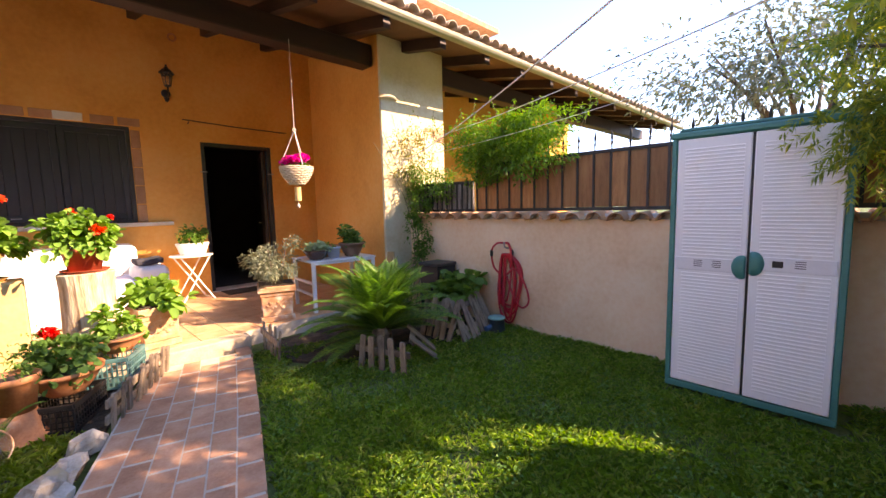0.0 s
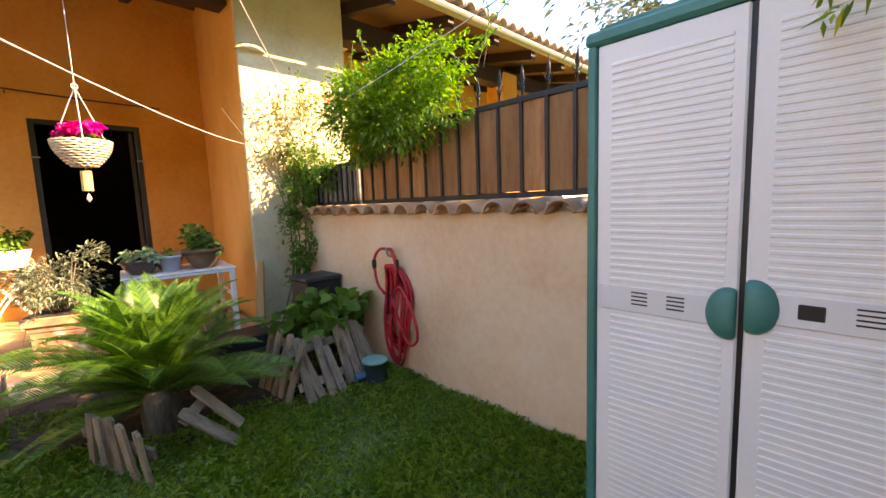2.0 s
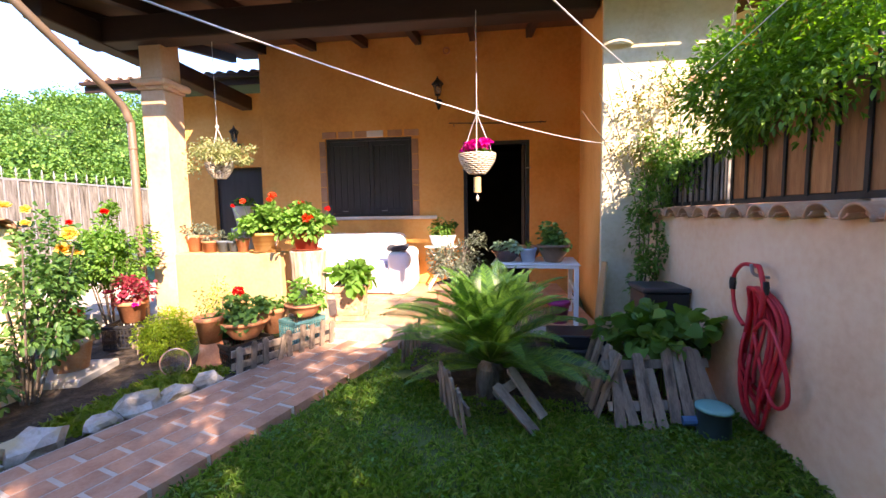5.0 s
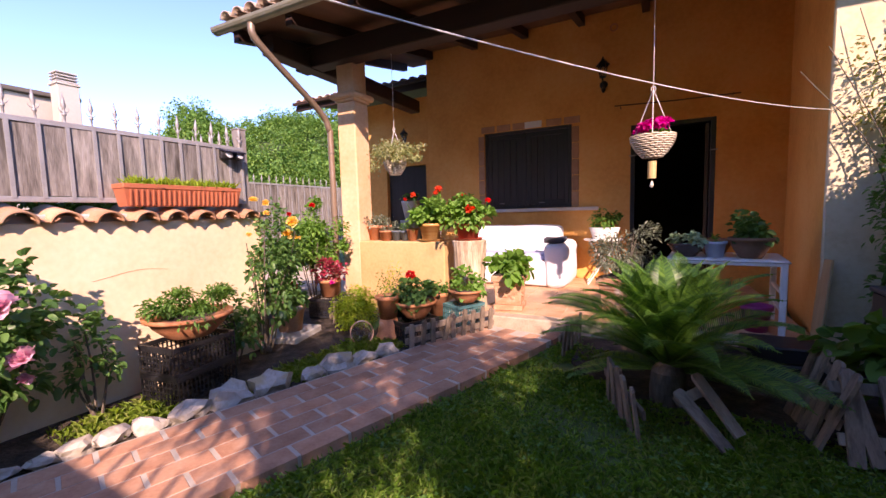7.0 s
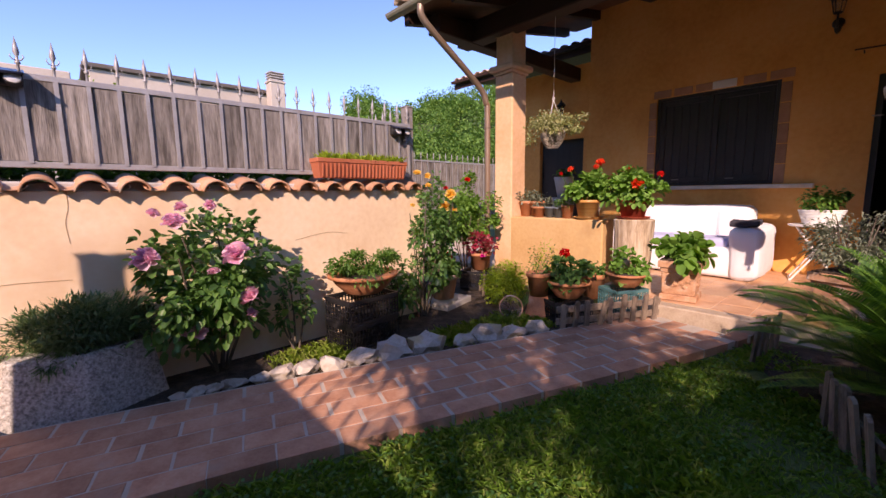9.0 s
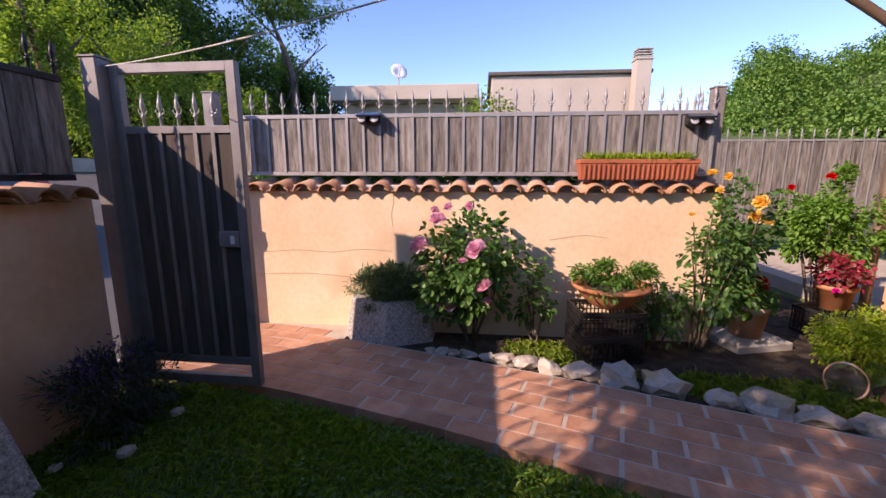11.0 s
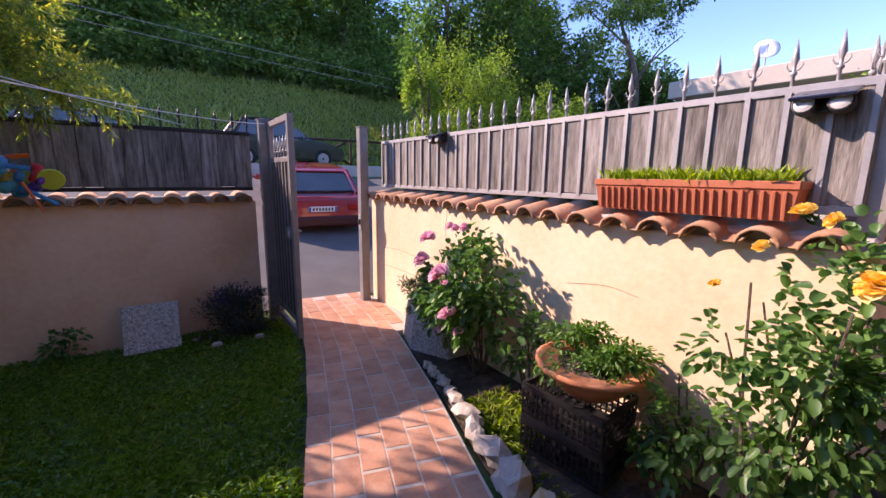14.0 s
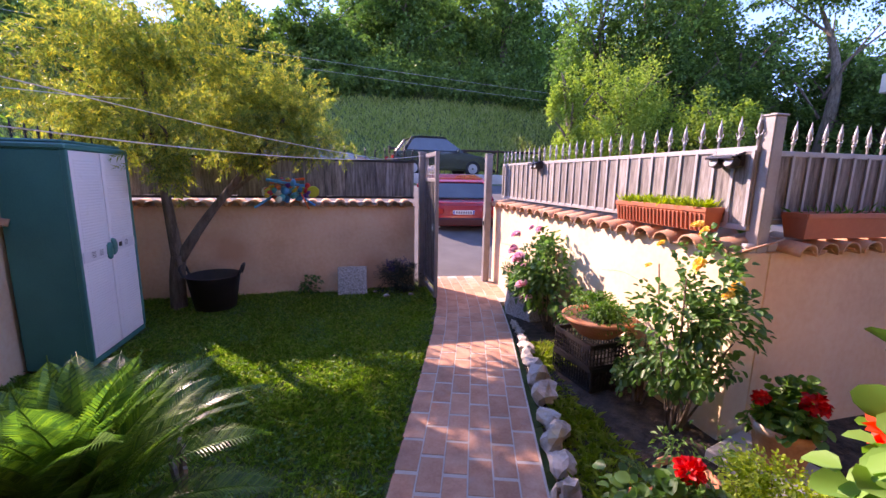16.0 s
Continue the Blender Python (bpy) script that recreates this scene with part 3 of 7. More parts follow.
structure(part("gutter", bm, GUTTER, smooth=False), "painted half-round gutter along the eaves", "gutter")
pipe = B()
tube(pipe, curve_pts([(-0.72, 4.76, 3.52), (-0.72, 4.78, 3.38), (-0.7, 5.0, 3.2), (-0.66, 5.72, 2.72), (-0.64, 5.87, 2.5), (-0.64, 5.9, 2.2), (-0.64, 5.9, -0.05)], 6), 0.042, 12)
pp = thing("downpipe", "brown painted metal downpipe on the porch pillar", "downpipe")
part("pipe", pipe, PIPE, pp, smooth=True)
for z in (0.9, 2.15):
    part("bracket", lathe(B(), [(0.043, 0), (0.05, 0.003), (0.05, 0.022), (0.043, 0.025)], 14, pose(-0.64, 5.9, z)), PIPE, pp)
# upper roof and chimney stack above the porch, adjoining lower roof in the west
wroof = structure(part("adjoining_roof", boxed(-4.01, -0.41, 8.55, 12.0, 0.0, 0.06, 0, pose(0, 0, 2.42, 9.5)), DARK_WOOD), "low tiled roof of the adjoining building", "roof")
for k in range(int((-0.45 - -4.01) / 0.22)):
    for j in range(3):
        link("roof_tile", EAVE, wroof, m=pose(-3.89 + 0.22 * k, 8.5 + 0.4 * j, 3.89 + 0.067 * j, 9.5 + rng.normal(0, 0.8)))
structure(part("adjoining_fascia", boxed(-4.01, -0.41, 8.53, 8.57, 3.72, 3.84, 0.006), DARK_WOOD), "dark wooden fascia of the adjoining roof", "fascia")

# ---- coping tiles on the garden walls ----
for par, box_ in ((wall_roses, (-0.16, 0.0, -0.18, 4.08)), (wall_side, (-3.98, -0.19, 3.94, 4.06)), (wall_hose, (5.19, 5.33, -0.3, 5.66)), (wall_gate, (1.38, 5.14, -0.32, -0.19))):
    part("mortar_bed", boxed(*box_, 1.24, 1.325, 0.012), CONCRETE, par, "mortar bedding under the coping tiles")
for pts in ([(0.12, 0.71), (0.5, 0.735), (0.8, 0.725), (1.05, 0.75), (1.35, 0.742)], [(1.36, 0.96), (1.35, 1.08), (1.37, 1.17), (1.36, 1.27)], [(0.1, 0.5), (0.55, 0.515), (0.95, 0.5)], [(2.75, 0.86), (3.0, 0.9), (3.2, 0.885)]):
    part("crack", tube(B(), curve_pts([(0.0405, y + rng.normal(0, 0.01), z + rng.normal(0, 0.004)) for y, z in pts], 5), 0.0022, 4), mat("crack_shadow", [(0.3, 0.19, 0.11), (0.42, 0.28, 0.17)], 1.0), wall_roses, "hairline crack in the plaster")

for par, n, f in ((wall_roses, 19, lambda k: pose(0.11, -0.1 + 0.2255 * k, 1.262, 11, 0, 90)), (wall_side, 18, lambda k: pose(-0.35 - 0.2 * k, 4.18, 1.262, 6, 0, 180)),
                  (wall_hose, 26, lambda k: pose(5.07, 0.045 + 0.2165 * k, 1.262, 6, 0, -90)), (wall_gate, 19, lambda k: pose(1.48 + 0.2 * k, -0.06, 1.262, 6, 0, 180))):
    for k in range(n):
        jig = pose(rng.normal(0, 0.006), rng.normal(0, 0.008), rng.normal(0, 0.002), rng.normal(0, 1.0), rng.normal(0, 2), rng.normal(0, 2))
        link("coping_tile", COPPO, par, m=f(k) @ jig)
        link("channel_tile", TROUGH, par, m=f(k + 0.5) @ jig @ pose(0, 0.012, 0.034, 0, 180, 0))



# ---- fences ----
def shared(name, bm, material, smooth=False):
    bmesh.ops.recalc_face_normals(bm, faces=bm.faces)
    me = bpy.data.meshes.new(name)
    for f in bm.faces:
        f.smooth = smooth
    bm.to_mesh(me)
    bm.free()
    me.materials.append(material)
    return me


def spike_mesh(material):
    bm = lathe(B(), [(0.007, 0), (0.007, 0.045), (0.013, 0.05), (0.013, 0.06), (0.007, 0.065), (0.007, 0.09), (0.015, 0.112), (0.011, 0.14), (0.0, 0.2)], 8)
    for s in (-1, 1):
        tube(bm, [(0, 0, 0.066), (s * 0.018, 0, 0.072), (s * 0.028, 0, 0.088), (s * 0.024, 0, 0.1)], 0.0045, 5, 0.002)
    return shared("spike", bm, material, True)


def fence(name, start, end, z0, z1, n_boards, wood, iron, label, every=1, bar_gap=1, spike_over=True, flat=0.04, sides=(1, -1)):
    """Boards between two rails, with flat upright irons and a row of spear points; start to end in plan."""
    a, b = Vector((*start, 0)), Vector((*end, 0))
    L = (b - a).length
    ang = math.degrees(math.atan2(b.y - a.y, b.x - a.x))
    f = thing(name, label, "fence", turn(a.x, a.y, 0, ang), kind="structure")
    w = L / n_boards
    board = shared("board", boxed(-w / 2 + 0.002, w / 2 - 0.002, -0.011, 0.011, 0, z1 - z0, 0.003), wood)
    upright = shared("upright", boxed(-0.011, 0.011, -0.005, 0.005, 0, z1 - z0 + 0.02), iron)
    spike = spike_mesh(iron)
    part("rail", boxed(0, L, -0.02, 0.02, z0 - 0.035, z0, 0.003), iron, f, "lower iron rail")
    part("rail", boxed(0, L, -0.02, 0.02, z1, z1 + 0.035, 0.003), iron, f, "upper iron rail")
    for k in range(n_boards):
        link("board", board, f, m=pose(w * (k + 0.5), 0.0, z0 + rng.normal(0, 0.003), rng.normal(0, 0.3), rng.normal(0, 0.25), rng.normal(0, 0.8)))
    for k in range(0, n_boards + 1, bar_gap):
        for s in sides:
            link("upright", upright, f, m=pose(min(max(w * k, 0.02), L - 0.02), s * flat / 2, z0 - 0.01))
    if spike_over:
        for k in range(0, n_boards + 1, every):
            link("spike", spike, f, m=pose(min(max(w * k, 0.02), L - 0.02), 0, z1 + 0.033, 0, rng.normal(0, 1.5), 0))
    return f


fence("fence_west", (-0.06, -0.08), (-0.06, 4.02), 1.44, 1.9, 28, GREY_WOOD, GREY_METAL, "weathered grey board fence with spear points on the wall")
fence("fence_side", (-0.14, 3.95), (-4.0, 3.95), 1.47, 1.88, 28, GREY_WOOD, GREY_METAL, "weathered grey board fence beside the patio")
fence("fence_south", (1.36, -0.25), (5.2, -0.25), 1.41, 1.92, 26, GREY_WOOD, BLACK_METAL, "shaded grey board fence with black spear points", sides=(-1,))
fence("fence_east", (5.26, 0.0), (5.26, 4.5), 1.39, 1.92, 26, BROWN_WOOD, BLACK_METAL, "brown stained board fence with black iron frame", every=1)
fence("fence_east_old", (5.26, 4.55), (5.26, 5.68), 1.39, 1.72, 12, GREY_WOOD, BLACK_METAL, "short old grey board fence by the house", spike_over=False)
fence("fence_far", (-4.2, 4.0), (-4.2, 12.0), 0.6, 2.0, 40, GREY_WOOD, GREY_METAL, "far grey board fence behind the patio")


def post(name, x, y, w, h, material, label, foot=-0.05):
    p = thing(name, label, "fence post", turn(x, y))
    part("shaft", boxed(-w / 2, w / 2, -w / 2, w / 2, foot, h, 0.006), material, p)
    part("cap", bx(boxed(-w / 2 - 0.006, w / 2 + 0.006, -w / 2 - 0.006, w / 2 + 0.006, h, h + 0.012, 0.003), -0.02, 0.02, -0.02, 0.02, h + 0.012, h + 0.02, 0.006), material, p)
    return p


post("fence_post", -0.115, 4.04, 0.09, 2.11, mat("post_metal", [(0.28, 0.25, 0.23), (0.36, 0.33, 0.3)], 0.5, 6, 60, 0.1, metal=0.3), "square grey metal corner fence post", 1.25)
post("gate_post", 1.25, -0.12, 0.1, 2.07, GATE_METAL, "square grey metal gate hinge post")
post("gate_post", 0.17, -0.15, 0.1, 2.08, GATE_METAL, "square grey metal gate latch post")


# ---- gate, standing open ----
def gate():
    g = thing("garden_gate", "open dark board gate in a grey metal frame", "gate", pose(1.2, -0.065, 0.05, 0, 0, 89))
    W, H = 0.79, 2.0
    for x in (0.025, W - 0.03):
        part("stile", boxed(x - 0.03, x + 0.03, -0.025, 0.025, 0, H, 0.004), GATE_METAL, g)
    for z, h in ((0.0, 0.06), (0.14, 0.05), (1.6, 0.045), (H - 0.055, 0.055)):
        part("crossbar", boxed(0.055, W - 0.06, -0.02, 0.02, z, z + h, 0.003), GATE_METAL, g)
    n = 6
    w = (W - 0.115) / n
    bd = shared("board", boxed(-w / 2 + 0.002, w / 2 - 0.002, -0.01, 0.01, 0, 1.41, 0.002), mat("gate_board", [(0.06, 0.048, 0.042), (0.11, 0.09, 0.08)], 0.85, 9, 60, 0.4, piece=0.2, stretch=(3, 3, 0.35), local=True))
    sp = spike_mesh(GREY_METAL)
    bar = shared("upright", boxed(-0.012, 0.012, -0.005, 0.005, 0, 1.42), GATE_METAL)
    for k in range(n):
        link("board", bd, g, m=pose(0.055 + w * (k + 0.5), 0, 0.192))
    for k in range(1, n):
        link("upright", bar, g, m=pose(0.055 + w * k, 0.018, 0.188))
        link("upright", bar, g, m=pose(0.055 + w * k, -0.018, 0.188))
        link("spike", sp, g, m=pose(0.055 + w * k, 0, 1.644))
    lk = part("lock", boxed(W - 0.19, W - 0.06, -0.035, 0.035, 0.92, 1.02, 0.006), GATE_METAL, g, "grey lock box")
    part("keyhole", boxed(W - 0.115, W - 0.085, -0.038, 0.038, 0.94, 0.995, 0.004), PLASTIC_W, lk, "pale lock plate")
    part("lever", tube(B(), [(W - 0.1, 0.035, 0.985), (W - 0.1, 0.07, 0.985), (W - 0.19, 0.075, 0.985)], 0.009), GREY_METAL, lk)
    return g


gate()
keep = thing("gate_strike", "grey metal lock keeper on the gate post", "lock", turn(0.225, -0.12, 1.0))
part("plate", boxed(0, 0.012, -0.03, 0.03, -0.09, 0.09, 0.003), GREY_METAL, keep)
part("slot", boxed(0.012, 0.03, -0.018, 0.018, -0.03, 0.03, 0.003), BLACK_METAL, keep)


# ---- plastic cabinet ----
def cabinet():
    """Front faces -y here; turned to face the lawn."""
    c = thing("garden_cabinet", "tall white and teal ribbed plastic garden cabinet, doors shut", "cabinet", pose(4.615, 1.562, 0.0, 0, 0, -90.5))
    W, D, H = 0.98, 0.5, 1.93
    part("body", bx(boxed(-W / 2, W / 2, 0.03, D, 0.0, H - 0.05, 0.012), -W / 2, W / 2, 0.004, 0.05, 0, 0.05, 0.006), PLASTIC_T, c, "teal side and back panels")
    bmr = bx(boxed(-W / 2 - 0.01, W / 2 + 0.01, -0.01, D + 0.01, H - 0.05, H, 0.012), -W / 2 + 0.03, W / 2 - 0.03, 0.03, D - 0.03, H, H + 0.03, 0.02)
    part("roof", bmr, PLASTIC_T, c, "teal lid")
    for s in (-1, 1):
        part("corner_post", boxed(min(s * W / 2, s * (W / 2 - 0.035)), max(s * W / 2, s * (W / 2 - 0.035)), -0.006, 0.04, 0.05, H - 0.05, 0.006), PLASTIC_T, c)
        x0, x1 = (0.008, W / 2 - 0.038) if s > 0 else (-W / 2 + 0.038, -0.008)
        door = part("door", boxed(x0, x1, 0.0, 0.026, 0.06, H - 0.055, 0.006), PLASTIC_W, c, "white ribbed door")
        lift = 0.03 if s > 0 else 0.0
        ribs = B()
        for za, zb, n in ((0.12, 0.9 + lift, 32), (1.04 + lift, 1.8, 31)):
            for k in range(n):
                z = za + (zb - za) * k / (n - 1)
                bx(ribs, x0 + 0.05, x1 - 0.035, -0.0035, 0.004, z - 0.008, z + 0.006, 0.003)
        tagged(part("rib_field", ribs, PLASTIC_W, door), kind="stuff")
        part("band", boxed(x0 + 0.01, x1 - 0.01, -0.007, 0.002, 0.925 + lift, 1.02 + lift, 0.004), mat("cabinet_band", [(0.66, 0.66, 0.67), (0.72, 0.72, 0.72)], 0.35, 3, 50, 0.03), door, "smooth grey band")
        for vx in ((-0.293, -0.178) if s < 0 else (0.272,)):
            for k in range(4):
                part("vent_slot", boxed(vx - 0.027, vx + 0.027, -0.0085, -0.004, 0.955 + lift + 0.014 * k, 0.96 + lift + 0.014 * k), BLACK_PL, door)
        bh = lathe(B(), [(0, 0), (0.09, 0), (0.095, 0.005), (0.085, 0.018), (0.03, 0.026), (0, 0.026)], 24, pose(s * 0.032, 0, 0.97 + lift, 90) @ Matrix.Diagonal((0.64, 0.88, 1, 1)))
        for v in bh.verts:
            v.co.x = max(v.co.x, 0.01) if s > 0 else min(v.co.x, -0.01)
        part("handle", bh, PLASTIC_T, door, "rounded teal handle", smooth=True)
    part("door_gap", boxed(-0.008, 0.008, 0.012, 0.03, 0.06, H - 0.056), BLACK_PL, c, "dark gap between the doors")
    part("lock_hole", boxed(0.13, 0.188, -0.0095, -0.004, 0.982, 1.026, 0.003), BLACK_PL, c, "square black lock recess")
    return c


cabinet()


# ---- house fittings ----
def window():
    w = thing("window_1", "closed dark double shutters in a brick surround", "window", kind="structure")
    x0, x1, z0, z1 = WIN
    part("window_frame", bx(bx(bx(boxed(x0, x0 + 0.05, FY + 0.03, FY + 0.1, z0, z1, 0.005), x1 - 0.05, x1, FY + 0.03, FY + 0.1, z0, z1, 0.005), x0 + 0.05, x1 - 0.05, FY + 0.03, FY + 0.1, z1 - 0.05, z1, 0.005), x0 + 0.05, x1 - 0.05, FY + 0.03, FY + 0.1, z0, z0 + 0.05, 0.005), SHUTTER, w)
    xm = (x0 + x1) / 2
    for a, b in ((x0 + 0.055, xm - 0.004), (xm + 0.004, x1 - 0.055)):
        s = part("shutter", bx(bx(bx(boxed(a, a + 0.07, FY + 0.04, FY + 0.085, z0 + 0.055, z1 - 0.055, 0.004), b - 0.07, b, FY + 0.04, FY + 0.085, z0 + 0.055, z1 - 0.055, 0.004), a + 0.07, b - 0.07, FY + 0.04, FY + 0.085, z0 + 0.055, z0 + 0.13, 0.004), a + 0.07, b - 0.07, FY + 0.04, FY + 0.085, z1 - 0.13, z1 - 0.055, 0.004), SHUTTER, w)
        n = 5
        wd = (b - a - 0.14) / n
        for k in range(n):
            part("board", boxed(a + 0.07 + wd * k + 0.002, a + 0.07 + wd * (k + 1) - 0.002, FY + 0.055, FY + 0.075, z0 + 0.13, z1 - 0.13, 0.004), SHUTTER, s)
        part("stay", boxed(a + 0.2, a + 0.3, FY + 0.028, FY + 0.04, z0 + 0.09, z0 + 0.1), GREY_METAL, s, "small metal stay")
    part("window_sill", boxed(x0 - 0.12, x1 + 0.42, FY - 0.06, FY + 0.1, z0 - 0.06, z0 - 0.004, 0.008), MARBLE, w, "pale stone sill")
    brick = shared("surround_brick", boxed(-0.055, 0.055, -0.018, 0.03, -0.125, 0.125, 0.006), mat("surround_brick", [(0.4, 0.2, 0.11), (0.5, 0.28, 0.17)], 0.85, 8, 60, 0.3, piece=0.14, depth=0.004))
    for s in (x0 - 0.058, x1 + 0.058):
        for k in range(5):
            link("surround_brick", brick, w, m=pose(s, FY + 0.012, z0 + 0.13 + 0.262 * k))
    for k in range(6):
        if k != 3:
            link("surround_brick", brick, w, m=pose(x0 + 0.0 + 0.29 * k + 0.07, FY + 0.012, z1 + 0.06, 0, 90))
    part("plaque", boxed(xm - 0.02, xm + 0.27, FY - 0.01, FY + 0.02, z1 + 0.008, z1 + 0.115, 0.004), WHITE_PAINT, w, "blank white plaque")


window()
# added sheet behind the shutters, coloured dark in place of shade
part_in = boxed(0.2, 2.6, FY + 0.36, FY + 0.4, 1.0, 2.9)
structure(part("window_backing", part_in, SHADE_IN), "backing sheet behind the shuttered window, indoor shade put into its colour", "wall")


def door():
    d = thing("door_1", "dark wooden front door standing open inward", "door", kind="structure")
    x0, x1, z0, z1 = DOOR
    part("door_frame", bx(bx(boxed(x0, x0 + 0.06, FY + 0.02, FY + 0.14, z0, z1, 0.005), x1 - 0.06, x1, FY + 0.02, FY + 0.14, z0, z1, 0.005), x0 + 0.06, x1 - 0.06, FY + 0.02, FY + 0.14, z1 - 0.06, z1, 0.005), SHUTTER, d)
    leaf = part("door_leaf", bx(boxed(0, 0.05, 0, 0.95, z0 + 0.01, z1 - 0.07, 0.004), -0.008, 0.058, 0.12, 0.83, 0.35, 1.1, 0.006), mat("dark_door_wood", [(0.05, 0.028, 0.018), (0.075, 0.04, 0.026)], 0.45, 5, 50, 0.2, stretch=(2, 2, 0.4)), d, m=pose(x1 - 0.12, FY + 0.15, 0, 0, 0, -18))
    part("door_handle", tube(B(), [(-0.01, 0.85, 1.2), (-0.06, 0.85, 1.2), (-0.06, 0.72, 1.2)], 0.011), GREY_METAL, leaf, "metal lever handle")
    part("threshold", boxed(x0, x1, FY - 0.02, FY + 0.34, PATIO - 0.02, PATIO + 0.012, 0.004), MARBLE, d)
    for x in (x0 + 0.03, x1 - 0.03):
        part("hook", boxed(x - 0.05, x + 0.05, FY - 0.006, FY + 0.018, 2.06, 2.075), GREY_METAL, d)
    mat_ = thing("door_mat", "dark brown doormat before the front door", "doormat", turn(3.6, 8.08, PATIO + 0.002))
    part("pile", boxed(-0.35, 0.35, -0.2, 0.2, 0, 0.014, 0.005), mat("coir", [(0.06, 0.04, 0.025), (0.1, 0.07, 0.045)], 1, 20, 120, 0.8), mat_)


door()


def lantern(x, y, z, label):
    l = thing("wall_lantern", label, "lantern", turn(x, y, z))
    part("wall_plate", lathe(B(), [(0, 0), (0.06, 0.0), (0.055, 0.02), (0.03, 0.035), (0, 0.035)], 16, pose(0, 0, -0.13, 90)), BLACK_METAL, l, smooth=True)
    part("bracket", tube(B(), curve_pts([(0, -0.02, -0.13), (0, -0.09, -0.2), (0, -0.15, -0.14), (0, -0.15, -0.05)], 5), 0.011), BLACK_METAL, l)
    part("finial", lathe(B(), [(0, -0.26), (0.02, -0.245), (0.035, -0.2), (0.02, -0.17), (0.012, -0.13)], 12, pose(0, -0.03, 0)), BLACK_METAL, l)
    g, t = nodes_of("lantern_glass")[0], None
    g.node_tree.nodes["Principled BSDF"].inputs["Transmission Weight"].default_value = 0.9
    g.node_tree.nodes["Principled BSDF"].inputs["Roughness"].default_value = 0.15
    part("glass", lathe(B(), [(0.04, -0.05), (0.07, 0.12)], 6, pose(0, -0.15, 0)), g, l, "clear glass panes")
    bm = lathe(B(), [(0, -0.06), (0.045, -0.06), (0.045, -0.045), (0, -0.045)], 6, pose(0, -0.15, 0))
    for k in range(6):
        a = math.pi * k / 3
        tube(bm, [(0.042 * math.cos(a), -0.15 + 0.042 * math.sin(a), -0.05), (0.072 * math.cos(a), -0.15 + 0.072 * math.sin(a), 0.12)], 0.005, 4)
    part("cage", bm, BLACK_METAL, l)
    part("hood", lathe(B(), [(0.1, 0.115), (0.1, 0.125), (0.05, 0.18), (0.03, 0.19), (0.025, 0.21), (0.01, 0.22), (0.014, 0.235), (0, 0.255)], 6, pose(0, -0.15, 0)), BLACK_METAL, l)
    return l


lantern(2.75, FY - 0.002, 3.32, "black six-sided iron wall lantern with clear glass")
lantern(-1.45, 9.298, 2.9, "small black wall lantern by the far door")
cr = thing("curtain_rod", "thin dark curtain rod above the front door", "rod", turn(0, FY, 0))
part("rod", tube(B(), [(2.92, -0.07, 2.83), (3.7, -0.07, 2.8), (4.5, -0.07, 2.79)], 0.009), mat("rust_iron", [(0.06, 0.03, 0.02), (0.1, 0.05, 0.03)], 0.7), cr)
for x in (3.0, 4.42):
    part("bracket", tube(B(), [(x, 0.0, 2.79), (x, -0.07, 2.805)], 0.007), BLACK_METAL, cr)
vt = thing("wall_vent", "small round terracotta vent cap in the plaster", "vent", pose(2.89, FY, 4.02, 90))
part("ring", lathe(B(), [(0.035, -0.01), (0.06, -0.01), (0.06, 0.012), (0.045, 0.014), (0.035, -0.002)], 16), TERRA, vt)
vt2 = thing("wing_lamp", "oval terracotta wall lamp shade on the corner", "wall lamp", turn(4.82, 5.715, 2.93))
part("shade", lathe(B(), [(0.02, 0.09), (0.09, 0.07), (0.12, 0), (0.11, -0.01), (0.03, 0.06)], 16, Matrix.Diagonal((1.3, 0.7, 0.8, 1))), PALE, vt2)
qb = thing("brick_quoin", "stepped bare bricks at the wall's edge", "bricks", turn(5.75, 5.72, 2.56))
for k, (a, b) in enumerate(((-0.26, 0.14), (-0.14, 0.14), (-0.04, 0.14))):
    part("brick", boxed(a, b, -0.03, 0.02, -0.07 * k, -0.07 * k + 0.06, 0.006), BRICK, qb)

# upper house body, chimney and roof over the porch
structure(part("upper_house", boxed(4.0, 11.5, 9.6, 14, 4.4, 6.7), WHITE_WALL), "pale upper storey behind the porch roof", "wall")
structure(part("upper_roof", boxed(3.7, 11.9, 9.1, 14.4, 6.7, 6.85), ROOF_TILE), "tiled upper roof", "roof")
structure(part("roof_stack", boxed(6.7, 7.5, 8.0, 8.6, 4.2, 6.5, 0.02), WHITE_PAINT), "white rendered chimney stack", "chimney")


# ---- pots and plants ----
def round_pot(r, h):
    return [(0, 0), (r * 0.7, 0), (r * 0.93, h * 0.82), (r * 1.04, h * 0.83), (r * 1.05, h * 0.99), (r * 1.0, h), (r * 0.93, h * 0.98), (r * 0.88, h * 0.84), (0, h * 0.84)]


def bowl_pot(r, h):
    return [(0, 0), (r * 0.5, 0), (r * 0.55, h * 0.06), (r * 0.82, h * 0.5), (r * 0.95, h * 0.82), (r * 1.04, h * 0.84), (r * 1.05, h * 0.98), (r * 0.98, h), (r * 0.92, h * 0.9), (0, h * 0.86)]


def blossom(parent, material, at, r, n=64, label="", name="flower"):
    p = unit(rng.normal(size=(n, 3))) * np.array((1, 1, 0.75)) * r * 0.65 * rng.random((n, 1)) ** 0.4
    return leaf_mesh(name, np.array(at) + p, p + rng.normal(0, 0.2 * r, (n, 3)), r * 0.6, r * 0.6, material, parent, label, droop=0.0, fold=0.3, full=True)


